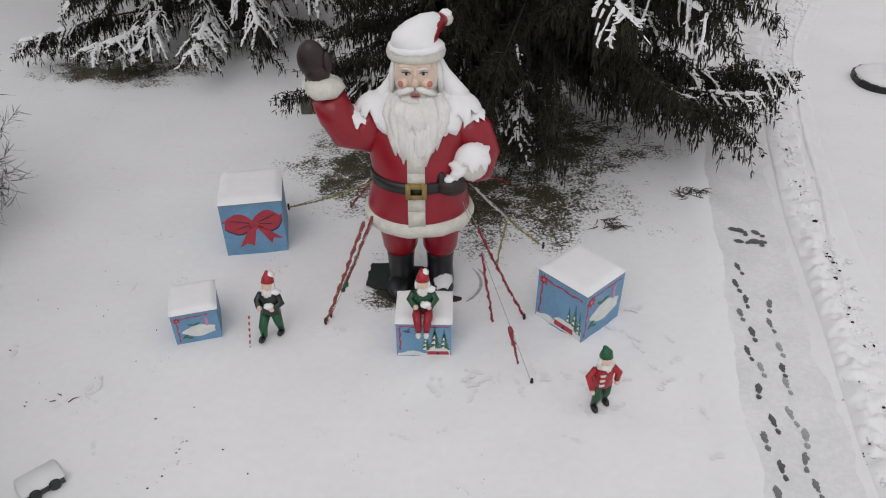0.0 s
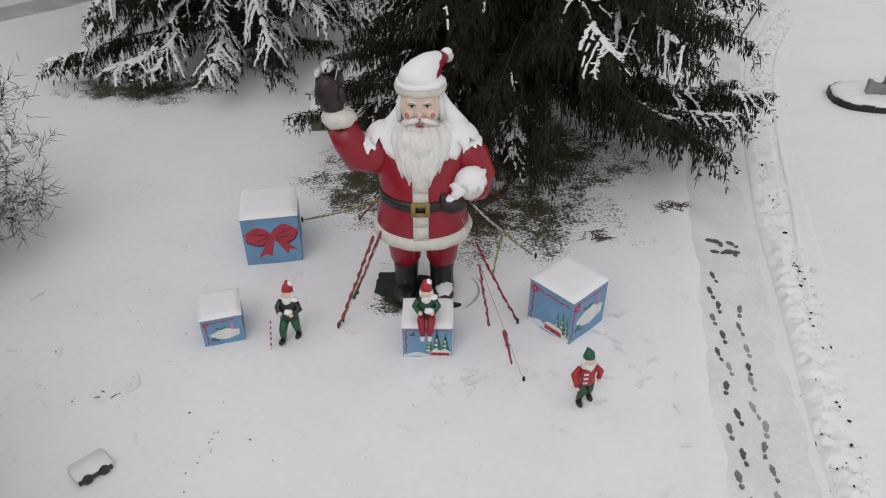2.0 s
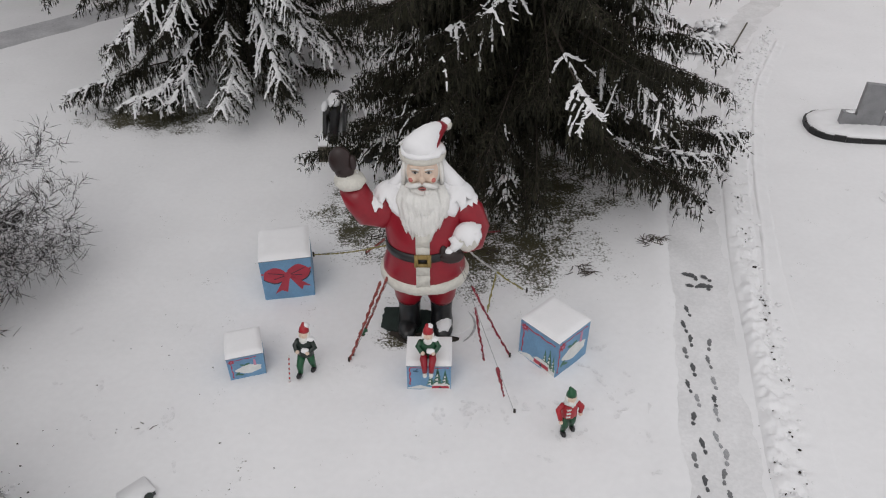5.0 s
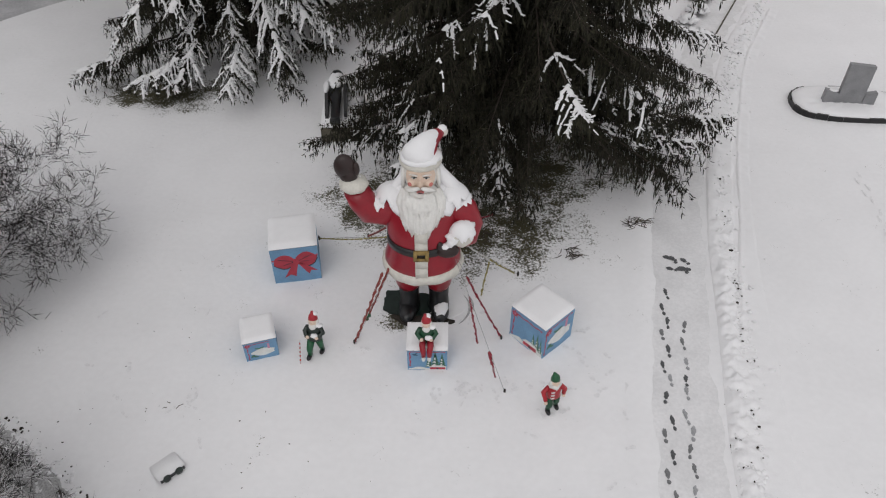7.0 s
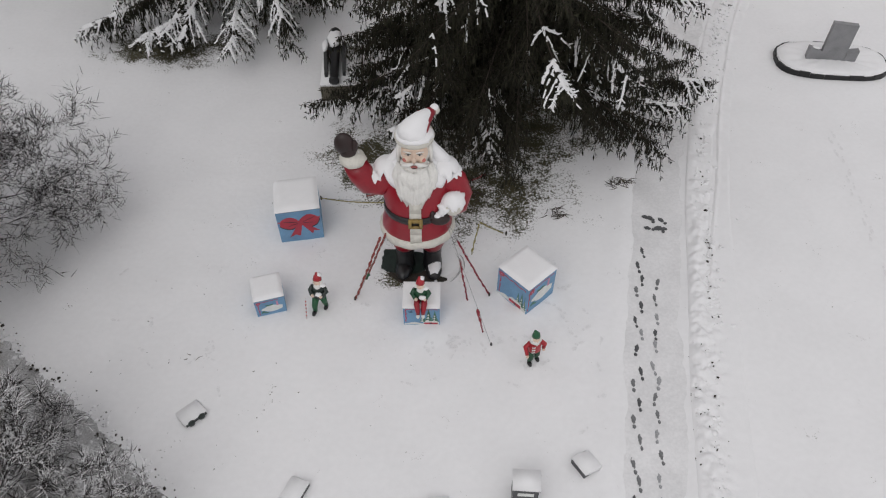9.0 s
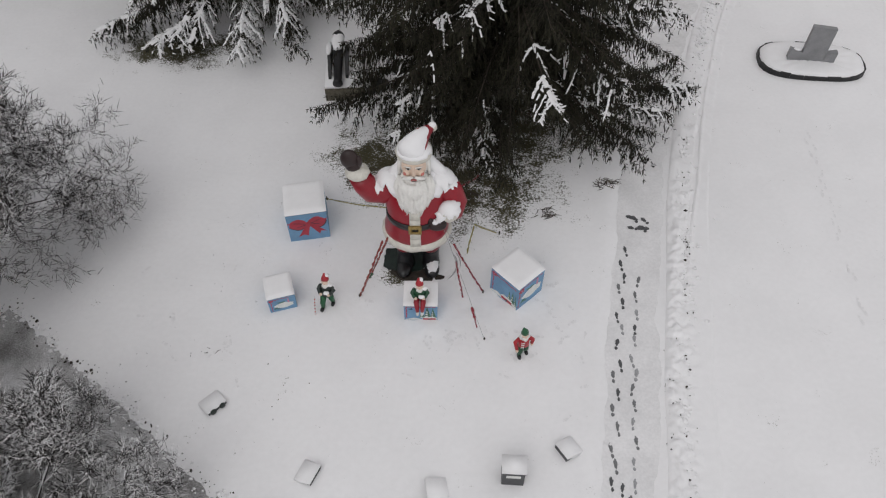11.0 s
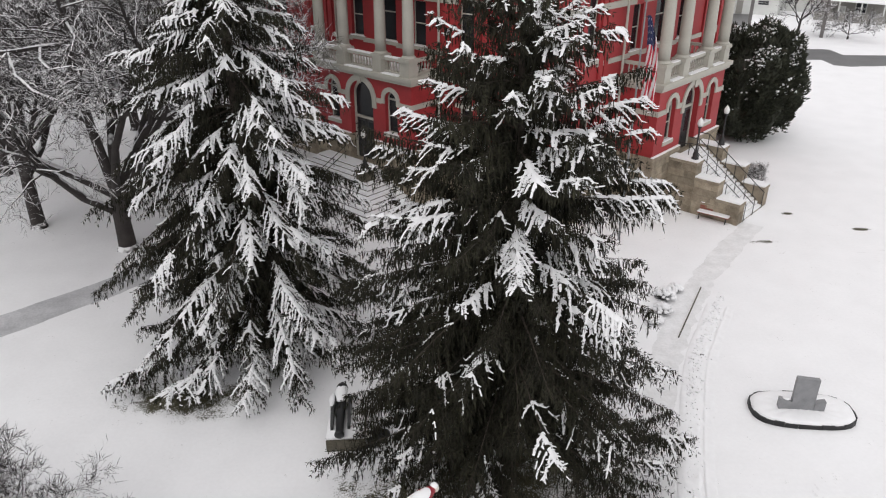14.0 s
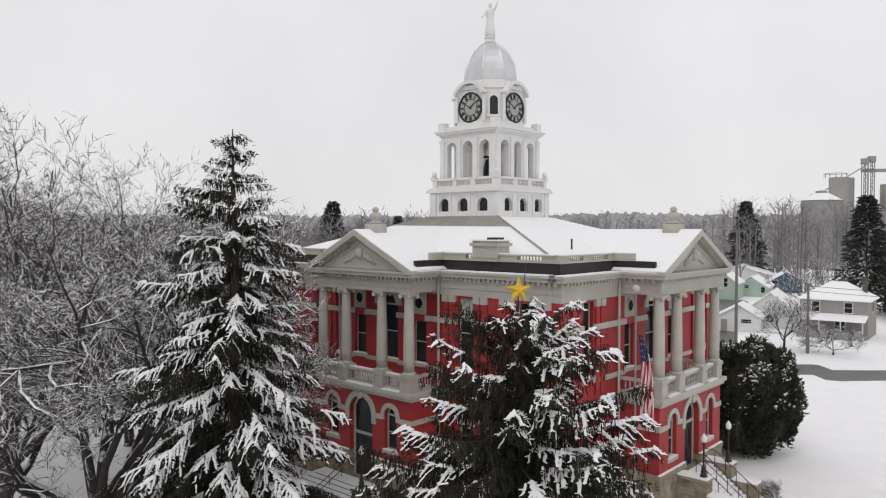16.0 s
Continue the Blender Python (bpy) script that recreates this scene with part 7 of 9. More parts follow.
def drape(c, rad, reach, jag, seed, n=44, k=7):
    """A cap of snow over a rounded top, with a torn lower edge."""
    vs = []
    for i in range(n):
        t = 2 * math.pi * i / n
        lim = reach + jag * noise.noise(Vector((math.cos(t) * 4 + seed, math.sin(t) * 4, 0.5))) + 0.5 * jag * noise.noise(Vector((math.cos(t) * 13, math.sin(t) * 13, seed)))
        for j in range(1, k + 1):
            a = lim * j / k
            q = 1 if j < k else 0.93
            vs.append((c[0] + rad[0] * q * math.sin(a) * math.cos(t), c[1] + rad[1] * q * math.sin(a) * math.sin(t), c[2] + rad[2] * q * math.cos(a)))
    top = len(vs)
    vs.append((c[0], c[1], c[2] + rad[2]))
    fs = [(i * k + j, i * k + j + 1, (i + 1) % n * k + j + 1, (i + 1) % n * k + j) for i in range(n) for j in range(k - 1)] + [(top, i * k, (i + 1) % n * k) for i in range(n)]
    g.add(vs, fs)


drape((0.66, 0.06, 3.36), (0.41, 0.43, 0.43), 1.22, 0.5, 1.0)
drape((0.84, 0.04, 3.20), (0.37, 0.38, 0.36), 0.85, 0.5, 7.0)
drape((-0.64, 0.05, 3.36), (0.41, 0.42, 0.43), 1.18, 0.45, 2.0)
drape((-0.88, 0.01, 3.15), (0.37, 0.41, 0.42), 0.95, 0.35, 3.0)
drape((-1.08, -0.04, 3.21), (0.33, 0.38, 0.38), 0.80, 0.4, 4.0)
drape((0.0, 0.14, 3.60), (0.66, 0.42, 0.36), 1.25, 0.4, 5.0)
drape((0.89, -0.42, 2.80), (0.30, 0.27, 0.33), 1.5, 0.5, 6.0)
g.tube([(0.30, 0.16, 4.34), (0.40, 0.14, 4.08), (0.55, 0.12, 3.86), (0.76, 0.08, 3.70)], [0.08, 0.13, 0.16, 0.12], 12)
g.tube([(-0.32, 0.14, 4.22), (-0.37, 0.12, 4.0), (-0.48, 0.09, 3.80), (-0.64, 0.06, 3.70)], [0.06, 0.09, 0.12, 0.10], 12)
g.tube([(0.80, -0.50, 2.80), (0.66, -0.56, 2.70), (0.58, -0.60, 2.60)], [0.14, 0.11, 0.07], 10)
figure = part("winter_figure_statue", g, SM, None, "huge painted statue of a bearded figure in red coat", category="statue", M=pose(-0.55, 11.62, 0.0))

# footing and plate under the boots, and a dark patch painted as their shadow
g = Geo()
g.prism([(0.98 * math.cos(2 * math.pi * i / 28), 0.62 * math.sin(2 * math.pi * i / 28)) for i in range(28)], -0.05, 0.022)
part("foot_slab", g, M_snow_soft, None, "round concrete footing mostly covered by snow", category="slab", M=pose(-0.45, 11.75, 0))
def ragged_outline(cx, cy, rx, ry, rough, seed, n=44, square=1.0):
    """A flat outline with an uneven edge."""
    out = []
    for i in range(n):
        a = 2 * math.pi * i / n
        c_, s_ = math.cos(a), math.sin(a)
        q = (abs(c_) ** (2 + square) + abs(s_) ** (2 + square)) ** (-1 / (2 + square))
        q *= 1 + rough * noise.noise(Vector((c_ * 2 + seed, s_ * 2, 0))) + 0.6 * rough * noise.noise(Vector((c_ * 6, s_ * 6 + seed, 1)))
        out.append((cx + rx * q * c_, cy + ry * q * s_))
    return out


g = Geo()
g.prism(ragged_outline(-0.12, 0.05, 0.60, 0.40, 0.16, 2.0, square=2.0), 0, 0.03)
part("footing_plate", g, M_plate, None, "dark wet steel plate under the statue boots", category="plate", M=pose(-0.85, 11.66, 0.015, 0, 0, -8))
# shadow before the boots, laid on the snow as a flat dark shape
g = Geo()
g.prism(ragged_outline(0, 0, 0.62, 0.34, 0.5, 5.0), -0.03, 0.026)
part("boot_shadow_patch", g, M_dirt_shadow, None, "dark patch standing in for the shadow before the boots", category="ground", kind="structure", M=pose(-0.62, 11.22, 0.0, 0, 0, -18))
for r0_, a0_, a1_, w_ in ((1.02, -0.75, 0.55, 0.035), (1.12, -0.2, 0.5, 0.02)):
    g = Geo()
    m_ = 16
    ring = [((r0_ + w_ * math.sin(math.pi * i / m_)) * math.cos(a0_ + (a1_ - a0_) * i / m_), 0.8 * (r0_ + w_ * math.sin(math.pi * i / m_)) * math.sin(a0_ + (a1_ - a0_) * i / m_)) for i in range(m_ + 1)]
    ring += [((r0_ - w_ * 0.6 * math.sin(math.pi * i / m_)) * math.cos(a0_ + (a1_ - a0_) * i / m_), 0.8 * (r0_ - w_ * 0.6 * math.sin(math.pi * i / m_)) * math.sin(a0_ + (a1_ - a0_) * i / m_)) for i in range(m_ - 1, 0, -1)]
    g.prism(ring, -0.02, 0.024)
    part("scrape_mark", g, M_scrape, ground, M=pose(-0.45, 11.6, 0.012))

# ---- painted gift boxes ----
def gift_box(x, y, turn, w, d, h, label):
    T = thing("gift_box", pose(x, y, 0, 0, 0, turn), label, "gift box", "gift boxes round the statue")
    for nm, x0, y0, x1, y1 in (("front_panel", -w / 2, -d / 2, w / 2, -d / 2 + 0.02), ("back_panel", -w / 2, d / 2 - 0.02, w / 2, d / 2),
                               ("side_panel", -w / 2, -d / 2 + 0.02, -w / 2 + 0.02, d / 2 - 0.02), ("side_panel", w / 2 - 0.02, -d / 2 + 0.02, w / 2, d / 2 - 0.02)):
        p_ = Geo()
        p_.box(x0, y0, -0.04, x1, y1, h)
        part(nm, p_, M_box_blue, T)
    p_ = Geo()
    p_.box(-w / 2 - 0.012, -d / 2 - 0.012, h, w / 2 + 0.012, d / 2 + 0.012, h + 0.022)
    part("lid", p_, M_box_edge, T)
    # a cushion of snow with rounded edges
    n = 14
    vs, fs = [], []
    for j in range(n + 1):
        for i in range(n + 1):
            u_, v_ = i / n * 2 - 1, j / n * 2 - 1
            e = (1 - abs(u_) ** 8) * (1 - abs(v_) ** 8)
            vs.append((u_ * (w / 2 + 0.02), v_ * (d / 2 + 0.02), h + 0.024 + 0.075 * e ** 0.5 * (1 + 0.15 * noise.noise(Vector((x + u_ * 1.5, y + v_ * 1.5, 3))))))
    fs = [(j * (n + 1) + i, j * (n + 1) + i + 1, (j + 1) * (n + 1) + i + 1, (j + 1) * (n + 1) + i) for j in range(n) for i in range(n)]
    p_ = Geo()
    p_.smooth = True
    p_.add(vs, fs)
    rim = [(-w / 2 - 0.02, -d / 2 - 0.02), (w / 2 + 0.02, -d / 2 - 0.02), (w / 2 + 0.02, d / 2 + 0.02), (-w / 2 - 0.02, d / 2 + 0.02)]
    p_.smooth = False
    p_.prism(rim, h + 0.0225, h + 0.03)
    part("snow_cap", p_, M_snow_soft, T, "thick smooth snow on the lid")
    return T, w, d, h


def face(box, side):
    """Maps u, v in 0..1 and a depth onto a panel of a box."""
    T, w, d, h = box
    if side == "front":
        return Matrix(((w, 0, 0, -w / 2), (0, 0, -1, -d / 2), (0, h, 0, 0), (0, 0, 0, 1))), w, h
    if side == "left":
        return Matrix(((0, 0, -1, -w / 2), (-d, 0, 0, d / 2), (0, h, 0, 0), (0, 0, 0, 1))), d, h
    return Matrix(((0, 0, 1, w / 2), (d, 0, 0, -d / 2), (0, h, 0, 0), (0, 0, 0, 1))), d, h


def paint(name, box, side, polys, mat, layer=1, label=""):
    M, w, h = face(box, side)
    p_ = Geo()
    for q in polys:
        p_.prism(q, 0.0006, 0.0022 * layer, M)
    return part(name, p_, mat, box[0], label)


def oval(cx, cy, rx, ry, n=16, wob=0.0, turn=0.0):
    return [(cx + rx * (1 + wob * math.sin(5 * t + cx * 9)) * math.cos(t) * math.cos(turn) - ry * (1 + wob * math.cos(4 * t)) * math.sin(t) * math.sin(turn),
             cy + rx * (1 + wob * math.sin(5 * t + cx * 9)) * math.cos(t) * math.sin(turn) + ry * (1 + wob * math.cos(4 * t)) * math.sin(t) * math.cos(turn)) for t in [2 * math.pi * i / n for i in range(n)]]


def band(p0, p1, w, wave=0.0, n=8):
    """A painted ribbon from p0 to p1."""
    dx, dy = p1[0] - p0[0], p1[1] - p0[1]
    ln = math.hypot(dx, dy)
    nx_, ny_ = -dy / ln, dx / ln
    polys = []
    prev = None
    for i in range(n + 1):
        t = i / n
        o = wave * math.sin(t * math.pi * 5)
        c = (p0[0] + dx * t + nx_ * o, p0[1] + dy * t + ny_ * o)
        ww = w * (0.75 + 0.35 * math.cos(t * math.pi * 10))
        cur = ((c[0] + nx_ * ww / 2, c[1] + ny_ * ww / 2), (c[0] - nx_ * ww / 2, c[1] - ny_ * ww / 2))
        if prev:
            polys.append([prev[1], cur[1], cur[0], prev[0]])
        prev = cur
    return polys


def flower(box, side, cx, cy, r):
    M, w, h = face(box, side)
    petals = [[(cx, cy), (cx + r * 0.5 * math.cos(a - 0.35), cy + r * 0.5 * math.sin(a - 0.35)), (cx + r * math.cos(a), cy + r * math.sin(a)), (cx + r * 0.5 * math.cos(a + 0.35), cy + r * 0.5 * math.sin(a + 0.35))] for a in [2 * math.pi * i / 8 for i in range(8)]]
    paint("flower", box, side, petals, M_art_red, 2)
    paint("flower_heart", box, side, [oval(cx, cy, r * 0.22, r * 0.22, 8)], M_art_pink, 3)


def firs(box, side, places):
    for cx, b, hh, ww in places:
        polys = [[(cx - ww * (1 - k * 0.24), b + hh * k * 0.23), (cx + ww * (1 - k * 0.24), b + hh * k * 0.23), (cx, b + hh * (k * 0.23 + 0.42))] for k in range(4)]
        paint("fir", box, side, polys, M_art_green, 2)
        paint("fir_snow", box, side, [[(cx - ww * (0.8 - k * 0.24), b + hh * (k * 0.23 + 0.06)), (cx + ww * 0.1, b + hh * (k * 0.23 + 0.02)), (cx, b + hh * (k * 0.23 + 0.2))] for k in range(3)], M_art_white, 3)


def cabin(box, side, cx, b, s):
    paint("cabin", box, side, [[(cx - s, b), (cx + s, b), (cx + s * 0.92, b + s * 0.55), (cx - s * 0.92, b + s * 0.55)]], M_art_red, 4)
    paint("cabin_roof", box, side, [[(cx - s * 1.1, b + s * 0.55), (cx + s * 1.1, b + s * 0.55), (cx + s * 0.75, b + s * 1.0), (cx - s * 0.6, b + s * 1.0)]], M_art_white, 4)
    paint("cabin_door", box, side, [[(cx - s * 0.15, b), (cx + s * 0.1, b), (cx + s * 0.1, b + s * 0.35), (cx - s * 0.15, b + s * 0.35)]], M_art_dark, 5)


def creature(box, side, cx, cy, s):
    """A white lying shape among sprigs."""
    paint("white_shape", box, side, [oval(cx, cy, s * 1.12, s * 0.58, 30, 0.10)], M_art_white, 2)
    paint("sprig", box, side, [oval(cx - s * 1.05, cy - s * 0.45, s * 0.3, s * 0.12, 8, 0, 0.8), oval(cx - s * 0.8, cy - s * 0.62, s * 0.3, s * 0.1, 8, 0, -0.4), oval(cx - s * 0.1, cy + s * 0.72, s * 0.28, s * 0.1, 8, 0, 0.3),
                               oval(cx - s * 0.5, cy + s * 0.7, s * 0.26, s * 0.1, 8, 0, -0.5)], M_art_green, 3)
    paint("candle", box, side, [[(cx + s * 0.45, cy + s * 0.4), (cx + s * 0.68, cy + s * 0.4), (cx + s * 0.66, cy + s * 1.25), (cx + s * 0.48, cy + s * 1.25)]], M_art_pink, 3)


def snow_scene(box, side):
    pts = [(0.02, 0.02), (0.98, 0.02)] + [(0.98 - 0.96 * i / 10, 0.12 + 0.05 * math.sin(i * 1.1) + (0.08 if i < 4 else 0)) for i in range(11)]
    paint("painted_snow", box, side, [pts], M_art_white, 1.5)


big = gift_box(-3.93, 13.12, 11, 1.17, 1.24, 1.14, "large blue painted gift box with a red bow, snow-topped")
paint("bow_shadow", big, "front", [oval(0.27, 0.60, 0.235, 0.20, 18, 0.06), oval(0.75, 0.63, 0.225, 0.21, 18, 0.06), [(0.48, 0.55), (0.56, 0.52), (0.42, 0.24), (0.28, 0.20)], [(0.54, 0.56), (0.62, 0.54), (0.88, 0.32), (0.74, 0.26)]], M_art_dark, 1)
paint("bow", big, "front", [oval(0.27, 0.62, 0.23, 0.19, 18, 0.06), oval(0.74, 0.65, 0.22, 0.20, 18, 0.06)], M_art_red, 2, "painted crimson bow")
paint("bow_tail", big, "front", [[(0.46, 0.58), (0.56, 0.58), (0.47, 0.16), (0.36, 0.22), (0.22, 0.14)], [(0.52, 0.58), (0.60, 0.58), (0.95, 0.26), (0.80, 0.29), (0.76, 0.18)]], M_art_red, 2)
paint("bow_knot", big, "front", [oval(0.52, 0.60, 0.07, 0.09, 12)], M_art_red, 3.5)
paint("bow_fold", big, "front", band((0.45, 0.62), (0.14, 0.70), 0.012, 0, 5) + band((0.45, 0.59), (0.24, 0.52), 0.012, 0, 5) + band((0.59, 0.63), (0.86, 0.76), 0.012, 0, 5) + band((0.59, 0.60), (0.80, 0.58), 0.012, 0, 5), M_art_dark, 4)
paint("ribbon", big, "front", band((0.01, 0.68), (0.09, 0.67), 0.05, 0, 2) + band((0.91, 0.72), (0.99, 0.73), 0.05, 0, 2), M_art_red, 1.5)
small = gift_box(-4.35, 10.33, 17, 0.74, 0.78, 0.62, "small blue painted gift box with a winter picture, snow-topped")
paint("ribbon", small, "front", band((0.1, 0.10), (0.1, 0.85), 0.035, 0.012) + band((0.1, 0.88), (0.8, 0.90), 0.035, 0.012), M_art_red, 2)
flower(small, "front", 0.12, 0.84, 0.11)
creature(small, "front", 0.56, 0.40, 0.32)
mid_box = gift_box(-0.42, 10.07, 0, 0.90, 0.80, 0.68, "middle blue painted gift box with a snowy cabin scene")
snow_scene(mid_box, "front")
firs(mid_box, "front", [(0.54, 0.18, 0.55, 0.10), (0.70, 0.2, 0.72, 0.13), (0.87, 0.2, 0.62, 0.11)])
cabin(mid_box, "front", 0.76, 0.05, 0.20)
paint("ribbon", mid_box, "front", band((0.07, 0.2), (0.07, 0.9), 0.04, 0.012) + band((0.07, 0.93), (0.95, 0.93), 0.035, 0.01), M_art_red, 2)
paint("bird", mid_box, "front", [oval(0.2, 0.78, 0.07, 0.03, 10, 0, -0.3), [(0.18, 0.8), (0.24, 0.82), (0.26, 0.92)]], M_siding_blue, 2)
corner_box = gift_box(2.24, 10.73, 43.5, 1.03, 1.03, 1.0, "blue painted gift box with ribbons and flowers, snow-topped")
# the two faces turned to the lawn
snow_scene(corner_box, "left")
firs(corner_box, "left", [(0.70, 0.18, 0.40, 0.08), (0.82, 0.16, 0.50, 0.09), (0.92, 0.14, 0.42, 0.06)])
cabin(corner_box, "left", 0.62, 0.06, 0.2)
paint("ribbon", corner_box, "left", band((0.08, 0.12), (0.1, 0.85), 0.035, 0.012) + band((0.12, 0.88), (0.92, 0.86), 0.04, 0.015, 14), M_art_red, 2)
flower(corner_box, "left", 0.12, 0.85, 0.12)
creature(corner_box, "front", 0.55, 0.44, 0.33)
paint("ribbon", corner_box, "front", band((0.06, 0.1), (0.06, 0.85), 0.035, 0.012) + band((0.1, 0.9), (0.92, 0.9), 0.03, 0.012), M_art_red, 2)
flower(corner_box, "front", 0.13, 0.82, 0.13)

# ---- small painted figures: one plain mesh each ----
def helper_figure(x, y, z, turn, label, coat, trousers, hat, sitting=False, scarf=False, laden=True, tall=1.15):
    global g
    g = Geo()
    g.smooth = True
    mats = [coat, trousers, hat, M_skin, M_beard, M_black, M_art_white, M_snow_soft]
    k = tall / 1.15
    hip = 0.16 if sitting else 0.46
    for sx in (-1, 1):
        g.m = 1
        if sitting:
            g.tube([(sx * 0.07, 0.02, hip), (sx * 0.09, -0.22, hip + 0.04), (sx * 0.07, -0.30, hip - 0.06), (sx * 0.06, -0.33, hip - 0.19)], [0.075, 0.07, 0.06, 0.05], 10)
            g.m = 6
            g.ball((sx * 0.06, -0.37, hip - 0.22), (0.045, 0.075, 0.045), 10, 6)
        else:
            bend = 0.1 * sx if not scarf else 0.04 * sx
            g.tube([(sx * 0.08, 0, hip), (sx * 0.09, -0.05 + bend, hip * 0.55), (sx * 0.10, bend * 1.2, 0.06)], [0.085, 0.07, 0.05], 10)
            g.m = 5
            g.ball((sx * 0.11, bend * 1.2 - 0.06, 0.045), (0.055, 0.11, 0.05), 10, 6)
    g.m = 0
    z0 = hip
    turned([(z0 - 0.03, 0.13, 0.10, 0, 0), (z0 + 0.02, 0.165, 0.125, 0, 0), (z0 + 0.14, 0.15, 0.12, 0, 0), (z0 + 0.26, 0.16, 0.12, 0, 0), (z0 + 0.34, 0.13, 0.10, 0, 0), (z0 + 0.40, 0.06, 0.06, 0, 0)], 16)
    for sx in (-1, 1):
        out = 0.24 if scarf else 0.2
        fwd = -0.03 if scarf and sx > 0 else -0.16
        g.m = 0
        g.tube([(sx * 0.13, 0, z0 + 0.32), (sx * out, -0.02, z0 + 0.2), (sx * (out - 0.02 if scarf else 0.12), fwd, z0 + (0.06 if scarf else 0.17))], [0.06, 0.055, 0.045], 10)
        g.m = 3
        g.ball((sx * (out - 0.02 if scarf else 0.10), fwd - 0.02, z0 + (0.02 if scarf else 0.17)), 0.042, 10, 6)
    g.m = 3
    hz = z0 + 0.50
    g.ball((0, -0.01, hz), (0.095, 0.10, 0.115), 16, 10)
    g.ball((0, -0.115, hz - 0.005), 0.022, 8, 6)
    g.m = 4
    g.ball((0, -0.06, hz - 0.11), (0.085, 0.07, 0.085), 14, 8, lump=0.2, freq=9)
    for sx in (-1, 1):
        g.ball((sx * 0.085, 0.0, hz - 0.03), (0.035, 0.06, 0.09), 10, 6, lump=0.2, freq=9)
    g.m = 2
    g.tube([(0, 0.01, hz + 0.05), (0, 0.02, hz + 0.13), (-0.015, 0.04, hz + 0.18), (-0.03, 0.07, hz + 0.215)], [0.105, 0.09, 0.05, 0.02], 14)
    g.m = 6
    if scarf:
        g.tube([(-0.12, -0.02, z0 + 0.39), (0, -0.12, z0 + 0.38), (0.12, -0.02, z0 + 0.39), (0, 0.09, z0 + 0.4), (-0.12, -0.02, z0 + 0.39)], 0.04, 8)
        for i in range(6):
            g.m = 6 if i % 2 else 0
            g.box(-0.11, -0.155, z0 + 0.33 - 0.05 * i, -0.03, -0.125, z0 + 0.38 - 0.05 * i)
    if laden:
        g.m = 7
        g.ball((0.12, -0.02, z0 + 0.40), (0.09, 0.07, 0.05), 10, 6, lump=0.3, freq=8)
        g.ball((0.05, -0.15, z0 + 0.2), (0.09, 0.06, 0.06), 10, 6, lump=0.3, freq=8)
        g.ball((0.03, 0.05, hz + 0.15), (0.07, 0.08, 0.07), 10, 6, lump=0.3, freq=8)
    return part("painted_figure_statue", g, mats, None, label, category="statue", group="small painted figures", M=pose(x, y, z, -7 if laden and not sitting else 0, 0, turn) @ Matrix.Scale(k, 4))


helper_figure(-3.02, 10.12, 0.0, -8, "small statue in dark green coat and red hat, snow-dusted", M_plate, M_elf_green, M_elf_red, tall=1.22)
helper_figure(2.30, 8.66, 0.0, 12, "small statue in red jacket with striped scarf and green hat", M_elf_red, M_green_deep, M_elf_green, scarf=True, laden=False, tall=1.14)
helper_figure(-0.43, 9.86, 0.70, 0, "small seated statue in green coat and red cap on a box", M_green_deep, M_red, M_elf_red, sitting=True, tall=1.2)
# striped stick beside the standing figure
cane = thing("striped_cane", pose(-3.36, 9.83, 0), "thin red and white striped cane stuck in snow", "cane")
for i in range(12):
    g = Geo()
    g.tube([(0.004 * i, 0.012 * i, -0.05 + 0.058 * i), (0.004 * (i + 1), 0.012 * (i + 1), -0.05 + 0.058 * (i + 1))], 0.016, 8)
    part("stripe", g, M_art_white if i % 2 else M_elf_red, cane)

# ---- guy wires with tinsel garlands ----
def garland(wire_from, wire_to, runs, label, seed, stake=True):
    T = thing("guy_wire", Matrix(), label, "guy wire", "guy wires of the statue")
    a, b = Vector(wire_from), Vector(wire_to)
    p_ = Geo()
    p_.tube([a, b], 0.006, 5)
    part("wire", p_, M_wire, T)
    if stake:
        p_ = Geo()
        p_.tube([b + Vector((0, 0, -0.1)), b + Vector((0, 0, 0.09))], 0.022, 6)
        p_.ball(tuple(b + Vector((0, 0, 0.02))), (0.03, 0.03, 0.02), 8, 5, lump=0.4)
        part("stake", p_, M_dirt_shadow, T)
    r = np.random.default_rng(seed)
    for p0, p1, mat, thick in runs:
        p0, p1 = np.array(p0, float), np.array(p1, float)
        ln = np.linalg.norm(p1 - p0)
        n = int(ln * 420)
        t = r.random(n)
        P = p0 + (p1 - p0) * t[:, None] + 0.015 * np.sin(t * ln * 9)[:, None] * np.array([1, 0, 0])
        P[:, 2] -= 0.06 * ln * 4 * t * (1 - t) * 0.3
        D = r.normal(size=(n, 3))
        V, F = kites(P, D, r.uniform(0.5, 1.1, n) * thick, np.full(n, 0.014), seed + 1, cross=False)
        p_ = Geo()
        m = max(4, int(ln / 0.07))
        p_.tube([tuple(p0 + (p1 - p0) * k / m + np.array([0.012 * math.sin(k * 2.1), 0.01 * math.cos(k * 1.7), -0.06 * ln * 4 * (k / m) * (1 - k / m) * 0.3])) for k in range(m + 1)], [thick * (0.55 + 0.3 * math.sin(k * 1.9)) for k in range(m + 1)], 6)
        core = part("tinsel_core", p_, mat, T)
        quick("tinsel", V, F, mat, core, kind="stuff")
    return T


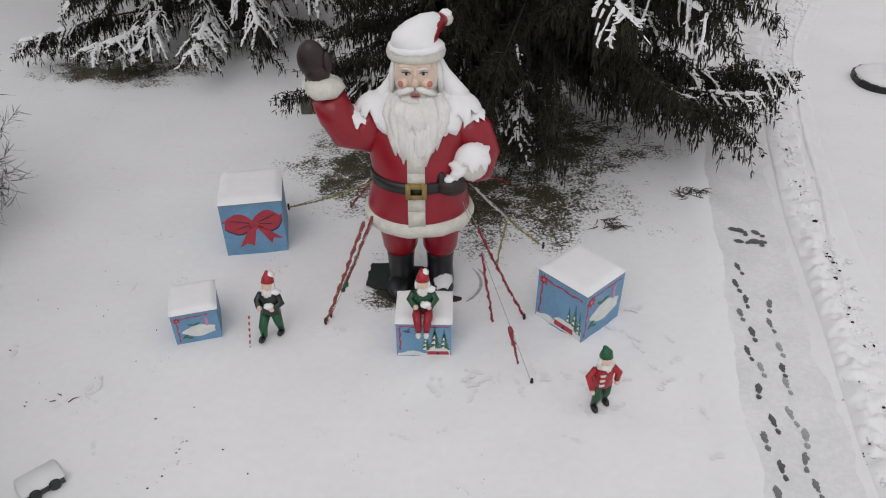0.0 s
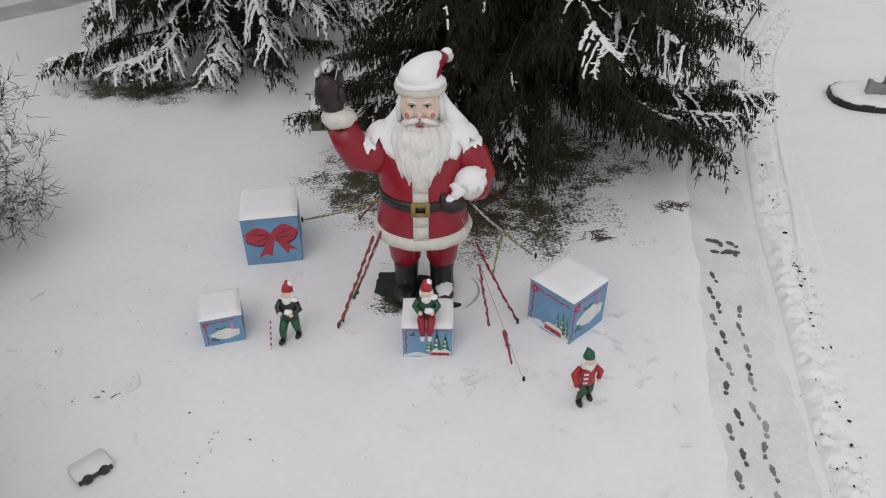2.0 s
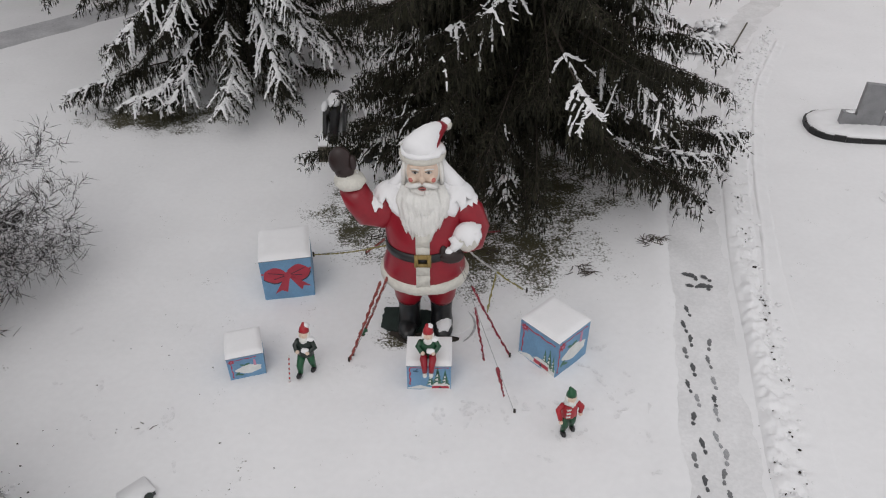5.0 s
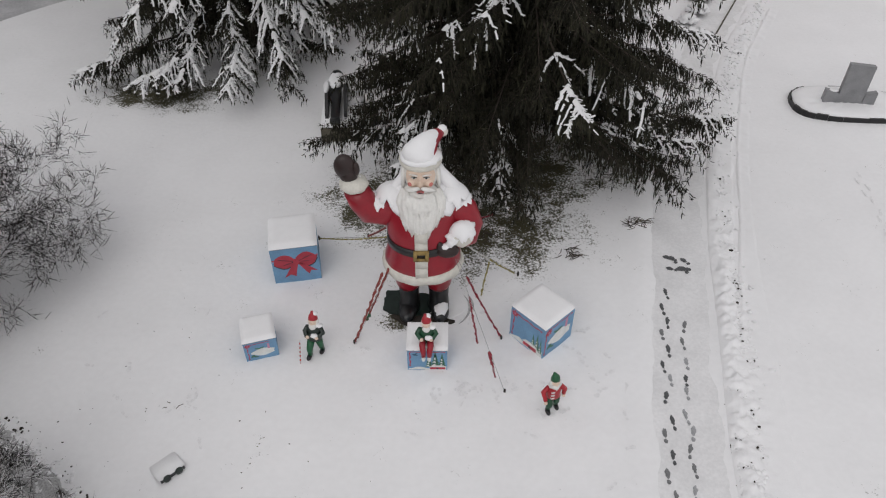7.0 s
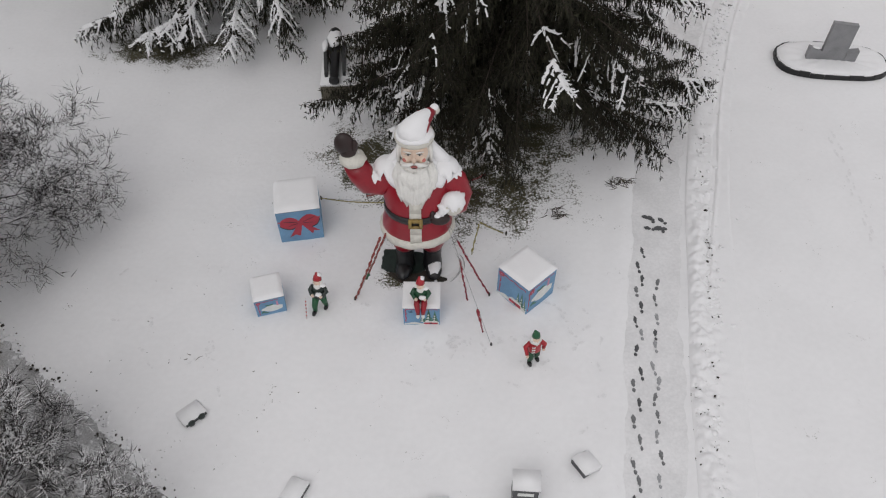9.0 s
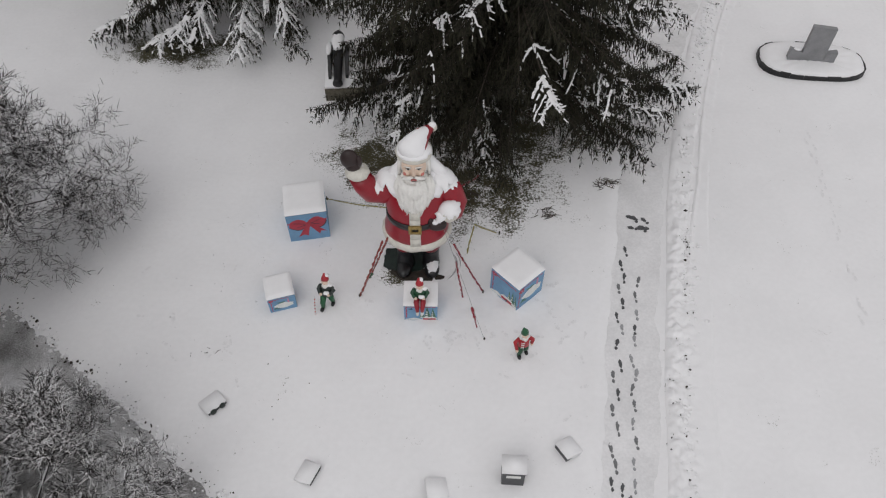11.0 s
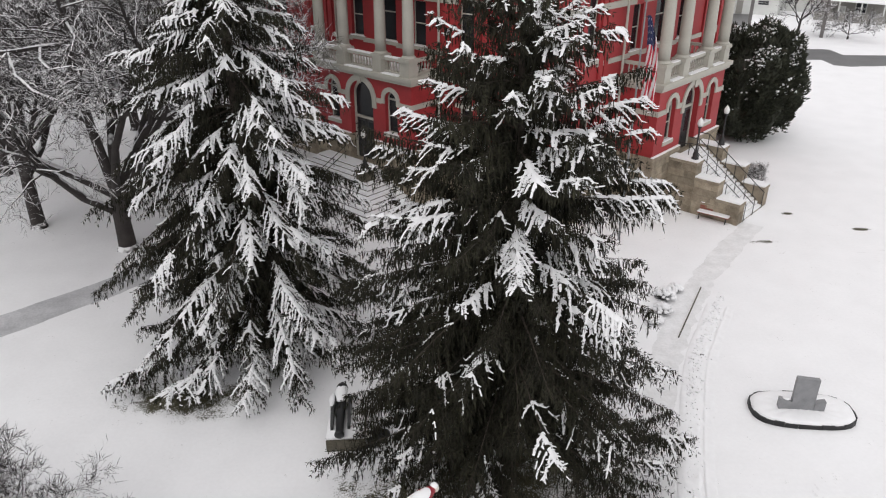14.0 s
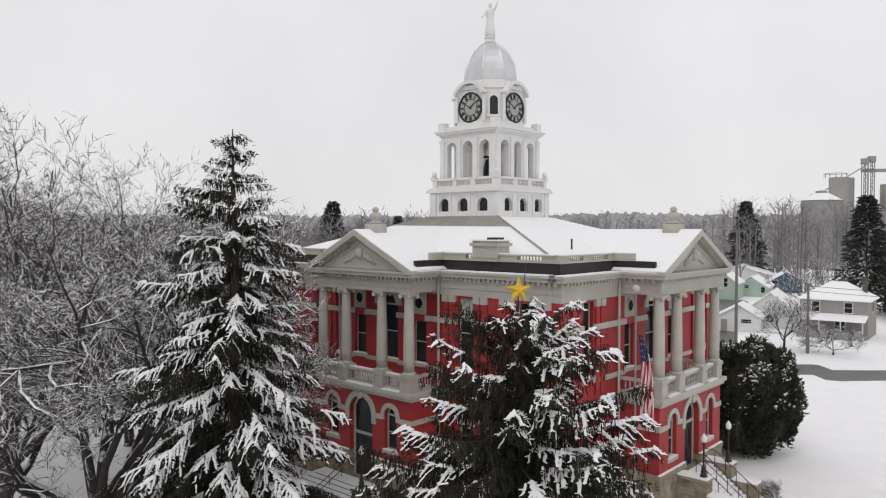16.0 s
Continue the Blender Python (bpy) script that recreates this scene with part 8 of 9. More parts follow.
ST = (-0.55, 11.62)
garland((-1.15, 11.35, 2.0), (-2.17, 10.44, 0.02), [((-1.46, 11.07, 1.72), (-2.15, 10.45, 0.05), M_tinsel_rust, 0.045)], "guy wire wound with faded red tinsel", 1)
garland((-1.10, 11.30, 2.1), (-2.10, 10.62, 0.02), [((-1.32, 11.15, 1.78), (-1.88, 10.77, 0.45), M_tinsel_rust, 0.038), ((-1.80, 10.80, 0.62), (-1.88, 10.77, 0.48), M_elf_green, 0.06)], "guy wire wound with faded red tinsel and a green sprig", 2)
garland((0.25, 11.3, 1.95), (1.31, 10.61, 0.02), [((0.46, 11.08, 1.60), (1.30, 10.62, 0.06), M_tinsel_red, 0.034)], "guy wire wound with dark red tinsel", 3)
garland((0.20, 11.2, 2.05), (1.31, 9.06, 0.02), [((0.52, 10.62, 1.42), (0.74, 10.30, 0.20), M_tinsel_red, 0.032), ((0.96, 9.66, 0.66), (1.03, 9.52, 0.40), M_tinsel_red, 0.055), ((1.03, 9.55, 0.42), (1.10, 9.34, 0.16), M_tinsel_red, 0.026)], "guy wire with loose dark red tinsel", 4)
garland((-1.15, 11.95, 2.05), (-3.5, 14.1, 0.05), [((-1.4, 12.15, 1.86), (-3.45, 14.05, 0.10), M_tinsel_gold, 0.026)], "guy wire wound with thin gold tinsel", 5)
garland((0.30, 11.75, 2.1), (1.85, 12.75, 0.05), [((0.42, 11.82, 1.95), (1.05, 12.25, 1.05), M_tinsel_white, 0.03), ((1.05, 12.25, 1.05), (1.75, 12.70, 0.15), M_tinsel_gold, 0.03), ((1.04, 12.24, 0.98), (0.86, 11.95, 0.08), M_tinsel_gold, 0.028)], "guy wire with silver and gold tinsel", 6)
garland((-1.0, 12.1, 2.3), (-2.16, 14.2, 0.05), [((-1.55, 13.1, 1.32), (-2.14, 14.15, 0.12), M_tinsel_rust, 0.035)], "guy wire wound with red tinsel", 7)
garland((0.1, 12.1, 2.3), (1.34, 15.2, 0.05), [((0.62, 13.4, 1.38), (1.30, 15.1, 0.12), M_tinsel_red, 0.035)], "guy wire wound with dark red tinsel", 8)

# ---- old cannon on a stone base, with a heap of shot ----
can = thing("cannon", pose(-3.45, 19.95, 0, 0, 0, 4), "old iron cannon on a fieldstone base under snow", "cannon")
fr = random.Random(8)
for row in range(2):
    x_ = -0.68
    while x_ < 0.62:
        w_ = min(fr.uniform(0.28, 0.48), 0.68 - x_)
        for yy in (-1.12, 1.0):
            p_ = Geo()
            p_.box(x_ + 0.01, yy, row * 0.25 + 0.01 - 0.03, x_ + w_ - 0.01, yy + 0.14 + fr.uniform(-0.015, 0.015), row * 0.25 + 0.24)
            part("stone", p_, M_stone_dark, can)
        x_ += w_
    y_ = -0.98
    while y_ < 0.95:
        w_ = min(fr.uniform(0.3, 0.5), 1.0 - y_)
        for xx in (-0.68, 0.54):
            p_ = Geo()
            p_.box(xx, y_ + 0.01, row * 0.25 - 0.02, xx + 0.14, y_ + w_ - 0.01, row * 0.25 + 0.24)
            part("stone", p_, M_stone_dark, can)
        y_ += w_
p_ = Geo()
p_.box(-0.54, -0.98, -0.05, 0.54, 1.0, 0.48)
part("core", p_, M_stone_dark, can)
p_ = Geo()
p_.smooth = True
p_.box(-0.66, -1.06, 0.495, 0.66, 1.1, 0.62)
p_.ball((0, 0.1, 0.60), (0.6, 0.95, 0.10), 18, 8, lump=0.2)
part("snow_cap", p_, M_snow_soft, can)
p_ = Geo()
p_.smooth = True
p_.lathe([(0.10, -1.35), (0.17, -1.33), (0.17, -1.25), (0.14, -1.2), (0.15, -0.6), (0.17, 0.0), (0.2, 0.6), (0.22, 0.9), (0.18, 1.0), (0.06, 1.06), (0.07, 1.14)], 18, M=Matrix.Translation((-0.18, 0.1, 1.04)) @ pose(0, 0, 0, -80, 0, 0))
part("barrel", p_, M_iron, can, "rusted dark iron barrel")
for sx in (-1, 1):
    p_ = Geo()
    p_.prism([(-0.9, 0.58), (0.9, 0.58), (0.9, 0.74), (0.35, 1.15), (-0.3, 1.2), (-0.9, 0.79)], -0.05, 0.05, Matrix(((0, 0, 1, -0.18 + sx * 0.3), (1, 0, 0, 0.2), (0, 1, 0, 0), (0, 0, 0, 1))))
    part("cheek", p_, M_iron, can)
p_ = Geo()
p_.smooth = True
p_.ball((-0.18, 0.6, 1.29), (0.22, 0.55, 0.12), 14, 8, lump=0.25)
p_.ball((-0.5, 0.3, 1.19), (0.1, 0.4, 0.07), 10, 6, lump=0.25)
part("barrel_snow", p_, M_snow_soft, can)
shot = Geo()
shot.smooth = True
shot.ball((0, 0, 0), 0.17, 14, 10)
for i, (x_, y_, z_) in enumerate(((-2.48, 19.2, 0.15), (-2.14, 19.3, 0.15), (-2.36, 19.55, 0.15), (-2.02, 19.62, 0.15), (-2.26, 19.42, 0.40), (-2.55, 18.85, 0.13), (-2.2, 18.9, 0.13))):
    part("cannonball", shot, M_iron, None, "black iron cannonball lying in the snow", category="cannonball", group="heap of shot", M=pose(x_, y_, z_))

# ---- granite monument on a raised oval bed ----
bed = thing("raised_bed", pose(13.70, 21.12, 0, 0, 0, -6), "oval raised bed of dark stone edging filled with snow", "flower bed")
NB = 26


def stadium(a, rx, ry):
    """A point on a long rounded outline."""
    c_, s_ = math.cos(a), math.sin(a)
    return rx * math.copysign(abs(c_) ** 0.72, c_), ry * math.copysign(abs(s_) ** 0.72, s_)


for i in range(NB):
    a0, a1 = 2 * math.pi * i / NB, 2 * math.pi * (i + 0.97) / NB
    q = [stadium(a0, 1.74, 0.90), stadium(a0, 1.92, 1.05), stadium(a1, 1.92, 1.05), stadium(a1, 1.74, 0.90)]
    p_ = Geo()
    p_.prism(q, -0.05, 0.18 + 0.02 * math.sin(i * 2.3))
    part("edging_stone", p_, M_iron, bed)
p_ = Geo()
p_.smooth = True
rows_ = [(1.83, 0.97, 0.0), (1.86, 0.99, 0.175), (1.82, 0.96, 0.235), (1.55, 0.80, 0.265), (0.8, 0.42, 0.28), (0.03, 0.02, 0.285)]
vs = [(*stadium(2 * math.pi * i / 52, rx, ry), z * (1 + 0.04 * math.sin(i * 1.7))) for rx, ry, z in rows_ for i in range(52)]
p_.add(vs, [(j * 52 + i, j * 52 + (i + 1) % 52, (j + 1) * 52 + (i + 1) % 52, (j + 1) * 52 + i) for j in range(5) for i in range(52)] + [tuple(range(260, 312))])
part("snow_fill", p_, M_snow_soft, bed)
mon = thing("monument", pose(13.60, 21.0, 0.25, 0, 0, -6), "grey granite memorial slab with low wings in snow", "monument")
for nm, x0, x1, h0, h1, yy in (("slab", -0.41, 0.41, 1.44, 1.38, 0.09), ("wing", -0.86, -0.415, 0.46, 0.36, 0.11), ("wing", 0.415, 0.80, 0.36, 0.44, 0.11)):
    p_ = Geo()
    vs = [(x0, -yy, 0), (x1, -yy, 0), (x1, yy, 0), (x0, yy, 0), (x0, -yy, h0), (x1, -yy, h1), (x1, yy, h1), (x0, yy, h0)]
    p_.add(vs, [(3, 2, 1, 0), (4, 5, 6, 7), (0, 1, 5, 4), (1, 2, 6, 5), (2, 3, 7, 6), (3, 0, 4, 7)])
    part(nm, p_, M_granite, mon)
p_ = Geo()
p_.smooth = True
p_.ball((-0.60, 0.02, 0.41), (0.17, 0.09, 0.05), 12, 6)
part("snow_cap", p_, M_snow_soft, mon)

# ---- floodlight housings sunk in the snow ----
def housing(x, y, turn, w, d, h, label, tilt=0, bar=False):
    T = thing("floodlight_box", pose(x, y, 0, tilt, 0, turn), label, "floodlight", "floodlights before the statue")
    p_ = Geo()
    if h > 0.3:
        p_.box(-w / 2, -d / 2, -0.1, w / 2, d / 2, h)
        p_.box(-w / 2 - 0.02, -d / 2 - 0.02, h - 0.04, w / 2 + 0.02, d / 2 + 0.02, h)
    else:
        p_.add([(-w / 2, -d / 2, -0.1), (w / 2, -d / 2, -0.1), (w / 2, d / 2, -0.1), (-w / 2, d / 2, -0.1), (-w / 2, -d / 2, h - 0.002), (w / 2, -d / 2, h - 0.002), (w / 2, d / 2, -0.055), (-w / 2, d / 2, -0.055)],
               [(3, 2, 1, 0), (4, 5, 6, 7), (0, 1, 5, 4), (1, 2, 6, 5), (2, 3, 7, 6), (3, 0, 4, 7)])
    part("case", p_, M_dark_box, T)
    p_ = Geo()
    p_.smooth = True
    if h > 0.3:
        p_.box(-w / 2 - 0.03, -d / 2 - 0.03, h + 0.001, w / 2 + 0.03, d / 2 + 0.03, h + 0.07)
    else:
        p_.add([(-w / 2 - 0.02, -d / 2 - 0.01, h), (w / 2 + 0.02, -d / 2 - 0.01, h), (w / 2 + 0.06, d / 2 + 0.05, -0.05), (-w / 2 - 0.06, d / 2 + 0.05, -0.05),
                (-w / 2 - 0.01, -d / 2, h + 0.05), (w / 2 + 0.01, -d / 2, h + 0.05), (w / 2 - 0.01, d / 2 + 0.02, 0.06), (-w / 2 + 0.01, d / 2 + 0.02, 0.06)],
               [(3, 2, 1, 0), (4, 5, 6, 7), (0, 1, 5, 4), (1, 2, 6, 5), (2, 3, 7, 6), (3, 0, 4, 7)])
    part("snow_cap", p_, M_snow_soft, T)
    if bar:
        p_ = Geo()
        p_.box(-w * 0.32, -d / 2 - 0.008, h * 0.58, w * 0.32, -d / 2, h * 0.76)
        part("label_bar", p_, M_art_white, T, "plain white label bar")
    return T


housing(1.88, 5.28, -3, 0.52, 0.38, 0.74, "dark metal donation box with a white label, snow-topped", bar=True)
housing(3.28, 5.98, -56, 0.44, 0.48, 0.20, "dark floodlight box sloping under a slab of snow")
housing(-2.98, 5.32, 66, 0.48, 0.42, 0.13, "dark floodlight box nearly buried in snow")
housing(0.08, 4.95, -80, 0.46, 0.46, 0.14, "dark floodlight box capped with snow")
fl = housing(-5.62, 7.1, 44, 0.52, 0.46, 0.13, "dark green floodlight box under a snow cap")
for x_ in (-0.13, 0.13):
    p_ = Geo()
    p_.smooth = True
    p_.ball((x_, -0.25, 0.09), (0.085, 0.05, 0.10), 12, 8)
    part("lens", p_, M_plate, fl, "dark glass lens")

# fallen sticks on the snow
def sticks(name, x, y, n, size, label, seed):
    T = thing(name, pose(x, y, 0), label, "branch")
    r = random.Random(seed)
    for _ in range(n):
        p_ = Geo()
        a = r.gauss(0.3, 0.9) + (math.pi if r.random() < 0.4 else 0)
        l = size * r.uniform(0.25, 0.7)
        x0, y0 = r.uniform(-0.5, 0.5) * size, r.uniform(-0.35, 0.35) * size
        p_.tube([(x0, y0, 0.02), (x0 + math.cos(a + 0.2) * l * 0.5, y0 + math.sin(a + 0.2) * l * 0.5, 0.035), (x0 + math.cos(a) * l, y0 + math.sin(a) * l, 0.025)], [0.005 + 0.016 * size, 0.004 + 0.012 * size, 0.003], 5)
        part("stick", p_, M_bark, T)
    return T


sticks("fallen_branch", 5.35, 14.85, 34, 0.55, "dark fallen branch lying on the snow", 1)
sticks("fallen_branch", 3.3, 13.6, 22, 0.5, "thin dark twigs fallen on the snow", 2)
sticks("fallen_branch", -1.9, 15.2, 9, 0.8, "dark broken branches under the spruce", 3)
sticks("fallen_branch", -5.95, 8.6, 3, 0.3, "thin twig lying on the snow", 4)
sticks("fallen_branch", 0.9, 14.2, 8, 0.8, "dark broken branches under the spruce", 5)

# ---- bench, flagpole, small planting by the courthouse ----
bench = thing("park_bench", pose(16.3, 39.2, 0, 0, 0, -38), "red slatted park bench with snow on it, by the steps", "bench")
for k in range(4):
    p_ = Geo()
    p_.box(-0.95, -0.32 + 0.12 * k, 0.42, 0.95, -0.22 + 0.12 * k, 0.46)
    part("seat_slat", p_, M_bench, bench)
for k in range(3):
    p_ = Geo()
    p_.box(-0.95, 0.16 + 0.03 * k, 0.52 + 0.13 * k, 0.95, 0.195 + 0.03 * k, 0.63 + 0.13 * k)
    part("back_slat", p_, M_bench, bench)
for sx in (-0.8, 0.8):
    p_ = Geo()
    p_.tube([(sx, -0.32, 0), (sx, -0.26, 0.41), (sx, 0.18, 0.41), (sx, 0.30, 0.92)], 0.03, 6)
    p_.tube([(sx, 0.18, 0.41), (sx, 0.26, 0)], 0.03, 6)
    part("leg", p_, M_iron, bench)
p_ = Geo()
p_.box(-0.93, -0.30, 0.461, 0.93, 0.12, 0.53)
p_.box(-0.93, 0.20, 0.90, 0.93, 0.27, 0.95)
part("snow_cap", p_, M_snow_soft, bench)

fp = CH @ Vector((1.85, -3.4, 0))
pole = thing("flagpole", pose(fp.x, fp.y, 0), "white flagpole with a limp striped flag", "flagpole")
p_ = Geo()
p_.tube([(0, 0, -0.1), (0, 0, 5), (0, 0, 14.6)], [0.075, 0.06, 0.035], 10)
part("pole", p_, M_granite, pole)
p_ = Geo()
p_.smooth = True
p_.ball((0, 0, 14.75), 0.2, 16, 10)
part("ball", p_, M_trim, pole)
# the flag hangs in folds; stripes run down its length
nu, nv = 52, 40
vs = []
for j in range(nv + 1):
    for i in range(nu + 1):
        u_, v_ = i / nu, j / nv
        across = 0.10 + 0.62 * u_ * (0.75 + 0.25 * v_) + 0.05 * math.sin(v_ * 5)
        fold = 0.13 * math.sin(u_ * 13 + v_ * 1.5) * (0.5 + 0.5 * v_) + 0.03 * math.sin(u_ * 30)
        vs.append((across * 1.35 + 0.25 * v_, fold + 0.2 * u_, 12.3 - 4.5 * v_ - 0.8 * u_ * (1 - v_) + 0.25 * math.sin(u_ * 5)))
fs, mi_ = [], []
for j in range(nv):
    for i in range(nu):
        fs.append((j * (nu + 1) + i, j * (nu + 1) + i + 1, (j + 1) * (nu + 1) + i + 1, (j + 1) * (nu + 1) + i))
        st = int((i + 0.5) / nu * 8 + 5.5 * j / nv)
        blue = j < nv * 0.32 and i < nu * (0.85 - 0.9 * j / nv)
        mi_.append((1 if i % 6 == 3 and j % 3 == 1 else 2) if blue else st % 2)
flag = quick("flag", vs, np.array(fs), [M_flag_red, M_flag_white, M_flag_blue], pole, "limp red, white and blue flag", mi=mi_)
for o in (12.3, 7.9):
    p_ = Geo()
    p_.tube([(0.0, 0, o), (0.18, 0, o - 0.02)], 0.015, 5)
    part("clip", p_, M_iron, pole)

# low snowed-up planting beside the spruce
bed2 = thing("planting_bed", pose(11.0, 29.0, 0, 0, 0, 62), "low planting bed with snow-covered shrubs and edging", "flower bed")
p_ = Geo()
p_.box(-2.6, -0.88, -0.05, 2.6, -0.83, 0.03)
part("edging", p_, M_stone_dark, bed2)
pts_, sz_ = [], []
r_ = np.random.default_rng(12)
for cx_, cy_, rr_ in ((-0.8, 0.3, 0.5), (0.6, 0.5, 0.6), (1.6, 0.2, 0.4), (-1.9, 0.4, 0.4)):
    d = unit(r_.normal(size=(260, 3)))
    d[:, 2] = abs(d[:, 2])
    S_ = np.c_[d * 0.05 + [cx_, cy_, 0], d * [rr_, rr_, rr_ * 0.9] * r_.uniform(0.6, 1.0, (260, 1)) + [cx_, cy_, 0], np.full(260, 0.012), np.full(260, 0.006)]
    V, F = frusta(S_, 3)
    quick("shrub", V, F, M_twig, bed2, kind="stuff")
    up_ = d[d[:, 2] > 0.45][:60]
    pts_ += list(up_ * [rr_, rr_, rr_ * 0.9] * 0.92 + [cx_, cy_, 0])
    sz_ += list(r_.uniform(0.06, 0.14, len(up_)))
blobs("snow_tuft", pts_, sz_, M_snow_soft, "tufts of snow on the shrubs", "", parent=bed2)

# ---- houses across the street ----
def house(x, y, turn, w, d, eave, ridge, wall, label, hip=False, porch=False, windows=(), side_windows=(), chimney=False, door=None):
    """Front towards local -y; roof under snow."""
    T = thing("house", pose(x, y, 0, 0, 0, turn), label, "house", "houses across the street")
    p_ = Geo()
    p_.box(-w / 2, -d / 2, -0.2, w / 2, d / 2, eave)
    if not hip:
        for yy in (-d / 2, d / 2 - 0.15):
            p_.prism([(-w / 2, eave), (w / 2, eave), (0, ridge - 0.2)], -yy - 0.15, -yy, M_W)
    part("wall", p_, wall, T)
    e = 0.4
    p_ = Geo()
    if hip:
        k = min(w, d) * 0.42
        a = [(-w / 2 - e, -d / 2 - e, eave), (w / 2 + e, -d / 2 - e, eave), (w / 2 + e, d / 2 + e, eave), (-w / 2 - e, d / 2 + e, eave)]
        b = [(-max(0.3, w / 2 - k), 0, ridge), (max(0.3, w / 2 - k), 0, ridge)]
        p_.add(a + b, [(0, 1, 5, 4), (1, 2, 5), (2, 3, 4, 5), (3, 0, 4), (3, 2, 1, 0)])
        p_.box(-w / 2 - e, -d / 2 - e, eave - 0.18, w / 2 + e, d / 2 + e, eave - 0.002)
    else:
        p_.prism([(-w / 2 - e, eave - 0.3), (0, ridge - 0.02), (w / 2 + e, eave - 0.3), (w / 2 + e, eave - 0.05), (0, ridge + 0.22), (-w / 2 - e, eave - 0.05)], -d / 2 - e, d / 2 + e, M_W)
    roof = part("roof", p_, M_snow_soft, T, "roof under thick snow")
    for fx, fz, fw, fh in windows:
        p_ = Geo()
        p_.box(fx - fw / 2 - 0.12, -d / 2 - 0.06, fz - 0.12, fx + fw / 2 + 0.12, -d / 2 - 0.004, fz + fh + 0.12)
        win = part("window", p_, M_siding_white, T, "white-framed window")
        p_ = Geo()
        p_.box(fx - fw / 2, -d / 2 - 0.075, fz, fx + fw / 2, -d / 2 - 0.062, fz + fh / 2 - 0.03)
        p_.box(fx - fw / 2, -d / 2 - 0.075, fz + fh / 2 + 0.03, fx + fw / 2, -d / 2 - 0.062, fz + fh)
        part("pane", p_, M_glass, win)
    for fy, fz, fw, fh in side_windows:
        p_ = Geo()
        p_.box(w / 2 + 0.004, fy - fw / 2 - 0.1, fz - 0.1, w / 2 + 0.06, fy + fw / 2 + 0.1, fz + fh + 0.1)
        win = part("window", p_, M_siding_white, T)
        p_ = Geo()
        p_.box(w / 2 + 0.062, fy - fw / 2, fz, w / 2 + 0.075, fy + fw / 2, fz + fh)
        part("pane", p_, M_glass, win)
    if door is not None:
        p_ = Geo()
        p_.box(door - 0.5, -d / 2 - 0.07, 0, door + 0.5, -d / 2 - 0.004, 2.1)
        part("door", p_, M_siding_grey if wall is M_siding_white else M_siding_white, T)
    if porch:
        p_ = Geo()
        p_.box(-w / 2, -d / 2 - 2.4, 0, w / 2 * 0.94, -d / 2 - 0.003, 0.5)
        p_.box(-w / 2, -d / 2 - 2.4, 0.5, w / 2 * 0.94, -d / 2 - 2.32, 1.3)
        part("porch_floor", p_, wall, T)
        for i in range(4):
            p_ = Geo()
            xx = -w / 2 + 0.1 + i * (w * 0.97 - 0.3) / 3
            p_.box(xx, -d / 2 - 2.38, 0.5, xx + 0.16, -d / 2 - 2.22, 3.0)
            part("porch_post", p_, M_siding_white, T)
        p_ = Geo()
        p_.add([(-w / 2 - 0.3, -d / 2 - 2.7, 3.0), (w / 2, -d / 2 - 2.7, 3.0), (w / 2, -d / 2 - 0.005, 3.7), (-w / 2 - 0.3, -d / 2 - 0.005, 3.7),
                (-w / 2 - 0.3, -d / 2 - 2.7, 3.2), (w / 2, -d / 2 - 2.7, 3.2), (w / 2, -d / 2 - 0.005, 3.95), (-w / 2 - 0.3, -d / 2 - 0.005, 3.95)],
               [(3, 2, 1, 0), (4, 5, 6, 7), (0, 1, 5, 4), (1, 2, 6, 5), (2, 3, 7, 6), (3, 0, 4, 7)])
        part("porch_roof", p_, M_snow_soft, T, "porch roof under snow")
    if chimney:
        p_ = Geo()
        p_.box(w / 2 - 1.6, 0.6, eave, w / 2 - 0.9, 1.3, ridge + 0.9)
        part("chimney", p_, M_stone_dark, T, "dark brick chimney")
    return T


house(66.5, 121.0, -38, 10.0, 9.0, 6.3, 9.0, M_siding_grey, "two-storey beige house with a front porch, snowy hip roof", hip=True, porch=True,
      windows=((-2.6, 4.2, 1.1, 1.6), (2.2, 4.2, 1.1, 1.6), (1.0, 1.3, 1.4, 1.4)), side_windows=((0, 4.2, 1.0, 1.5),), chimney=True, door=-1.6)
house(52.5, 127.0, -28, 7.0, 6.5, 2.7, 4.6, M_siding_white, "low white garage with a snowy roof", windows=((1.2, 1.6, 1.6, 0.6),), door=-2.4)
house(61.0, 133.0, -30, 8.0, 11.0, 3.2, 6.4, M_siding_white, "small house under a steep snowy roof", windows=((0, 1.2, 1.2, 1.2),))
house(73.0, 186.0, -32, 6.5, 9.0, 4.2, 6.6, M_siding_mint, "mint-green house with a snowy gable roof", windows=((0.5, 3.2, 0.9, 2.2),))
house(83.0, 193.0, -34, 8.0, 9.0, 2.8, 5.2, M_siding_mint, "low mint-green wing with a snowy roof", windows=((-1, 2.2, 1.0, 0.8), (3, 1.2, 1.0, 1.4)))
house(97.0, 205.0, -22, 8.0, 10.0, 3.4, 5.8, M_siding_blue, "dark blue house with white windows and snowy roof", windows=((-3, 1.0, 1.5, 2.4), (3, 2.4, 2.0, 1.4)))
house(93.0, 226.0, -30, 19.0, 12.0, 3.8, 6.6, M_siding_white, "long white house with a snowy roof", windows=((0, 1.5, 1.2, 1.4),))
house(47.5, 143.0, -30, 9.0, 9.0, 3.0, 5.0, M_siding_red, "barn-red shed with a snowy roof", door=0.0)
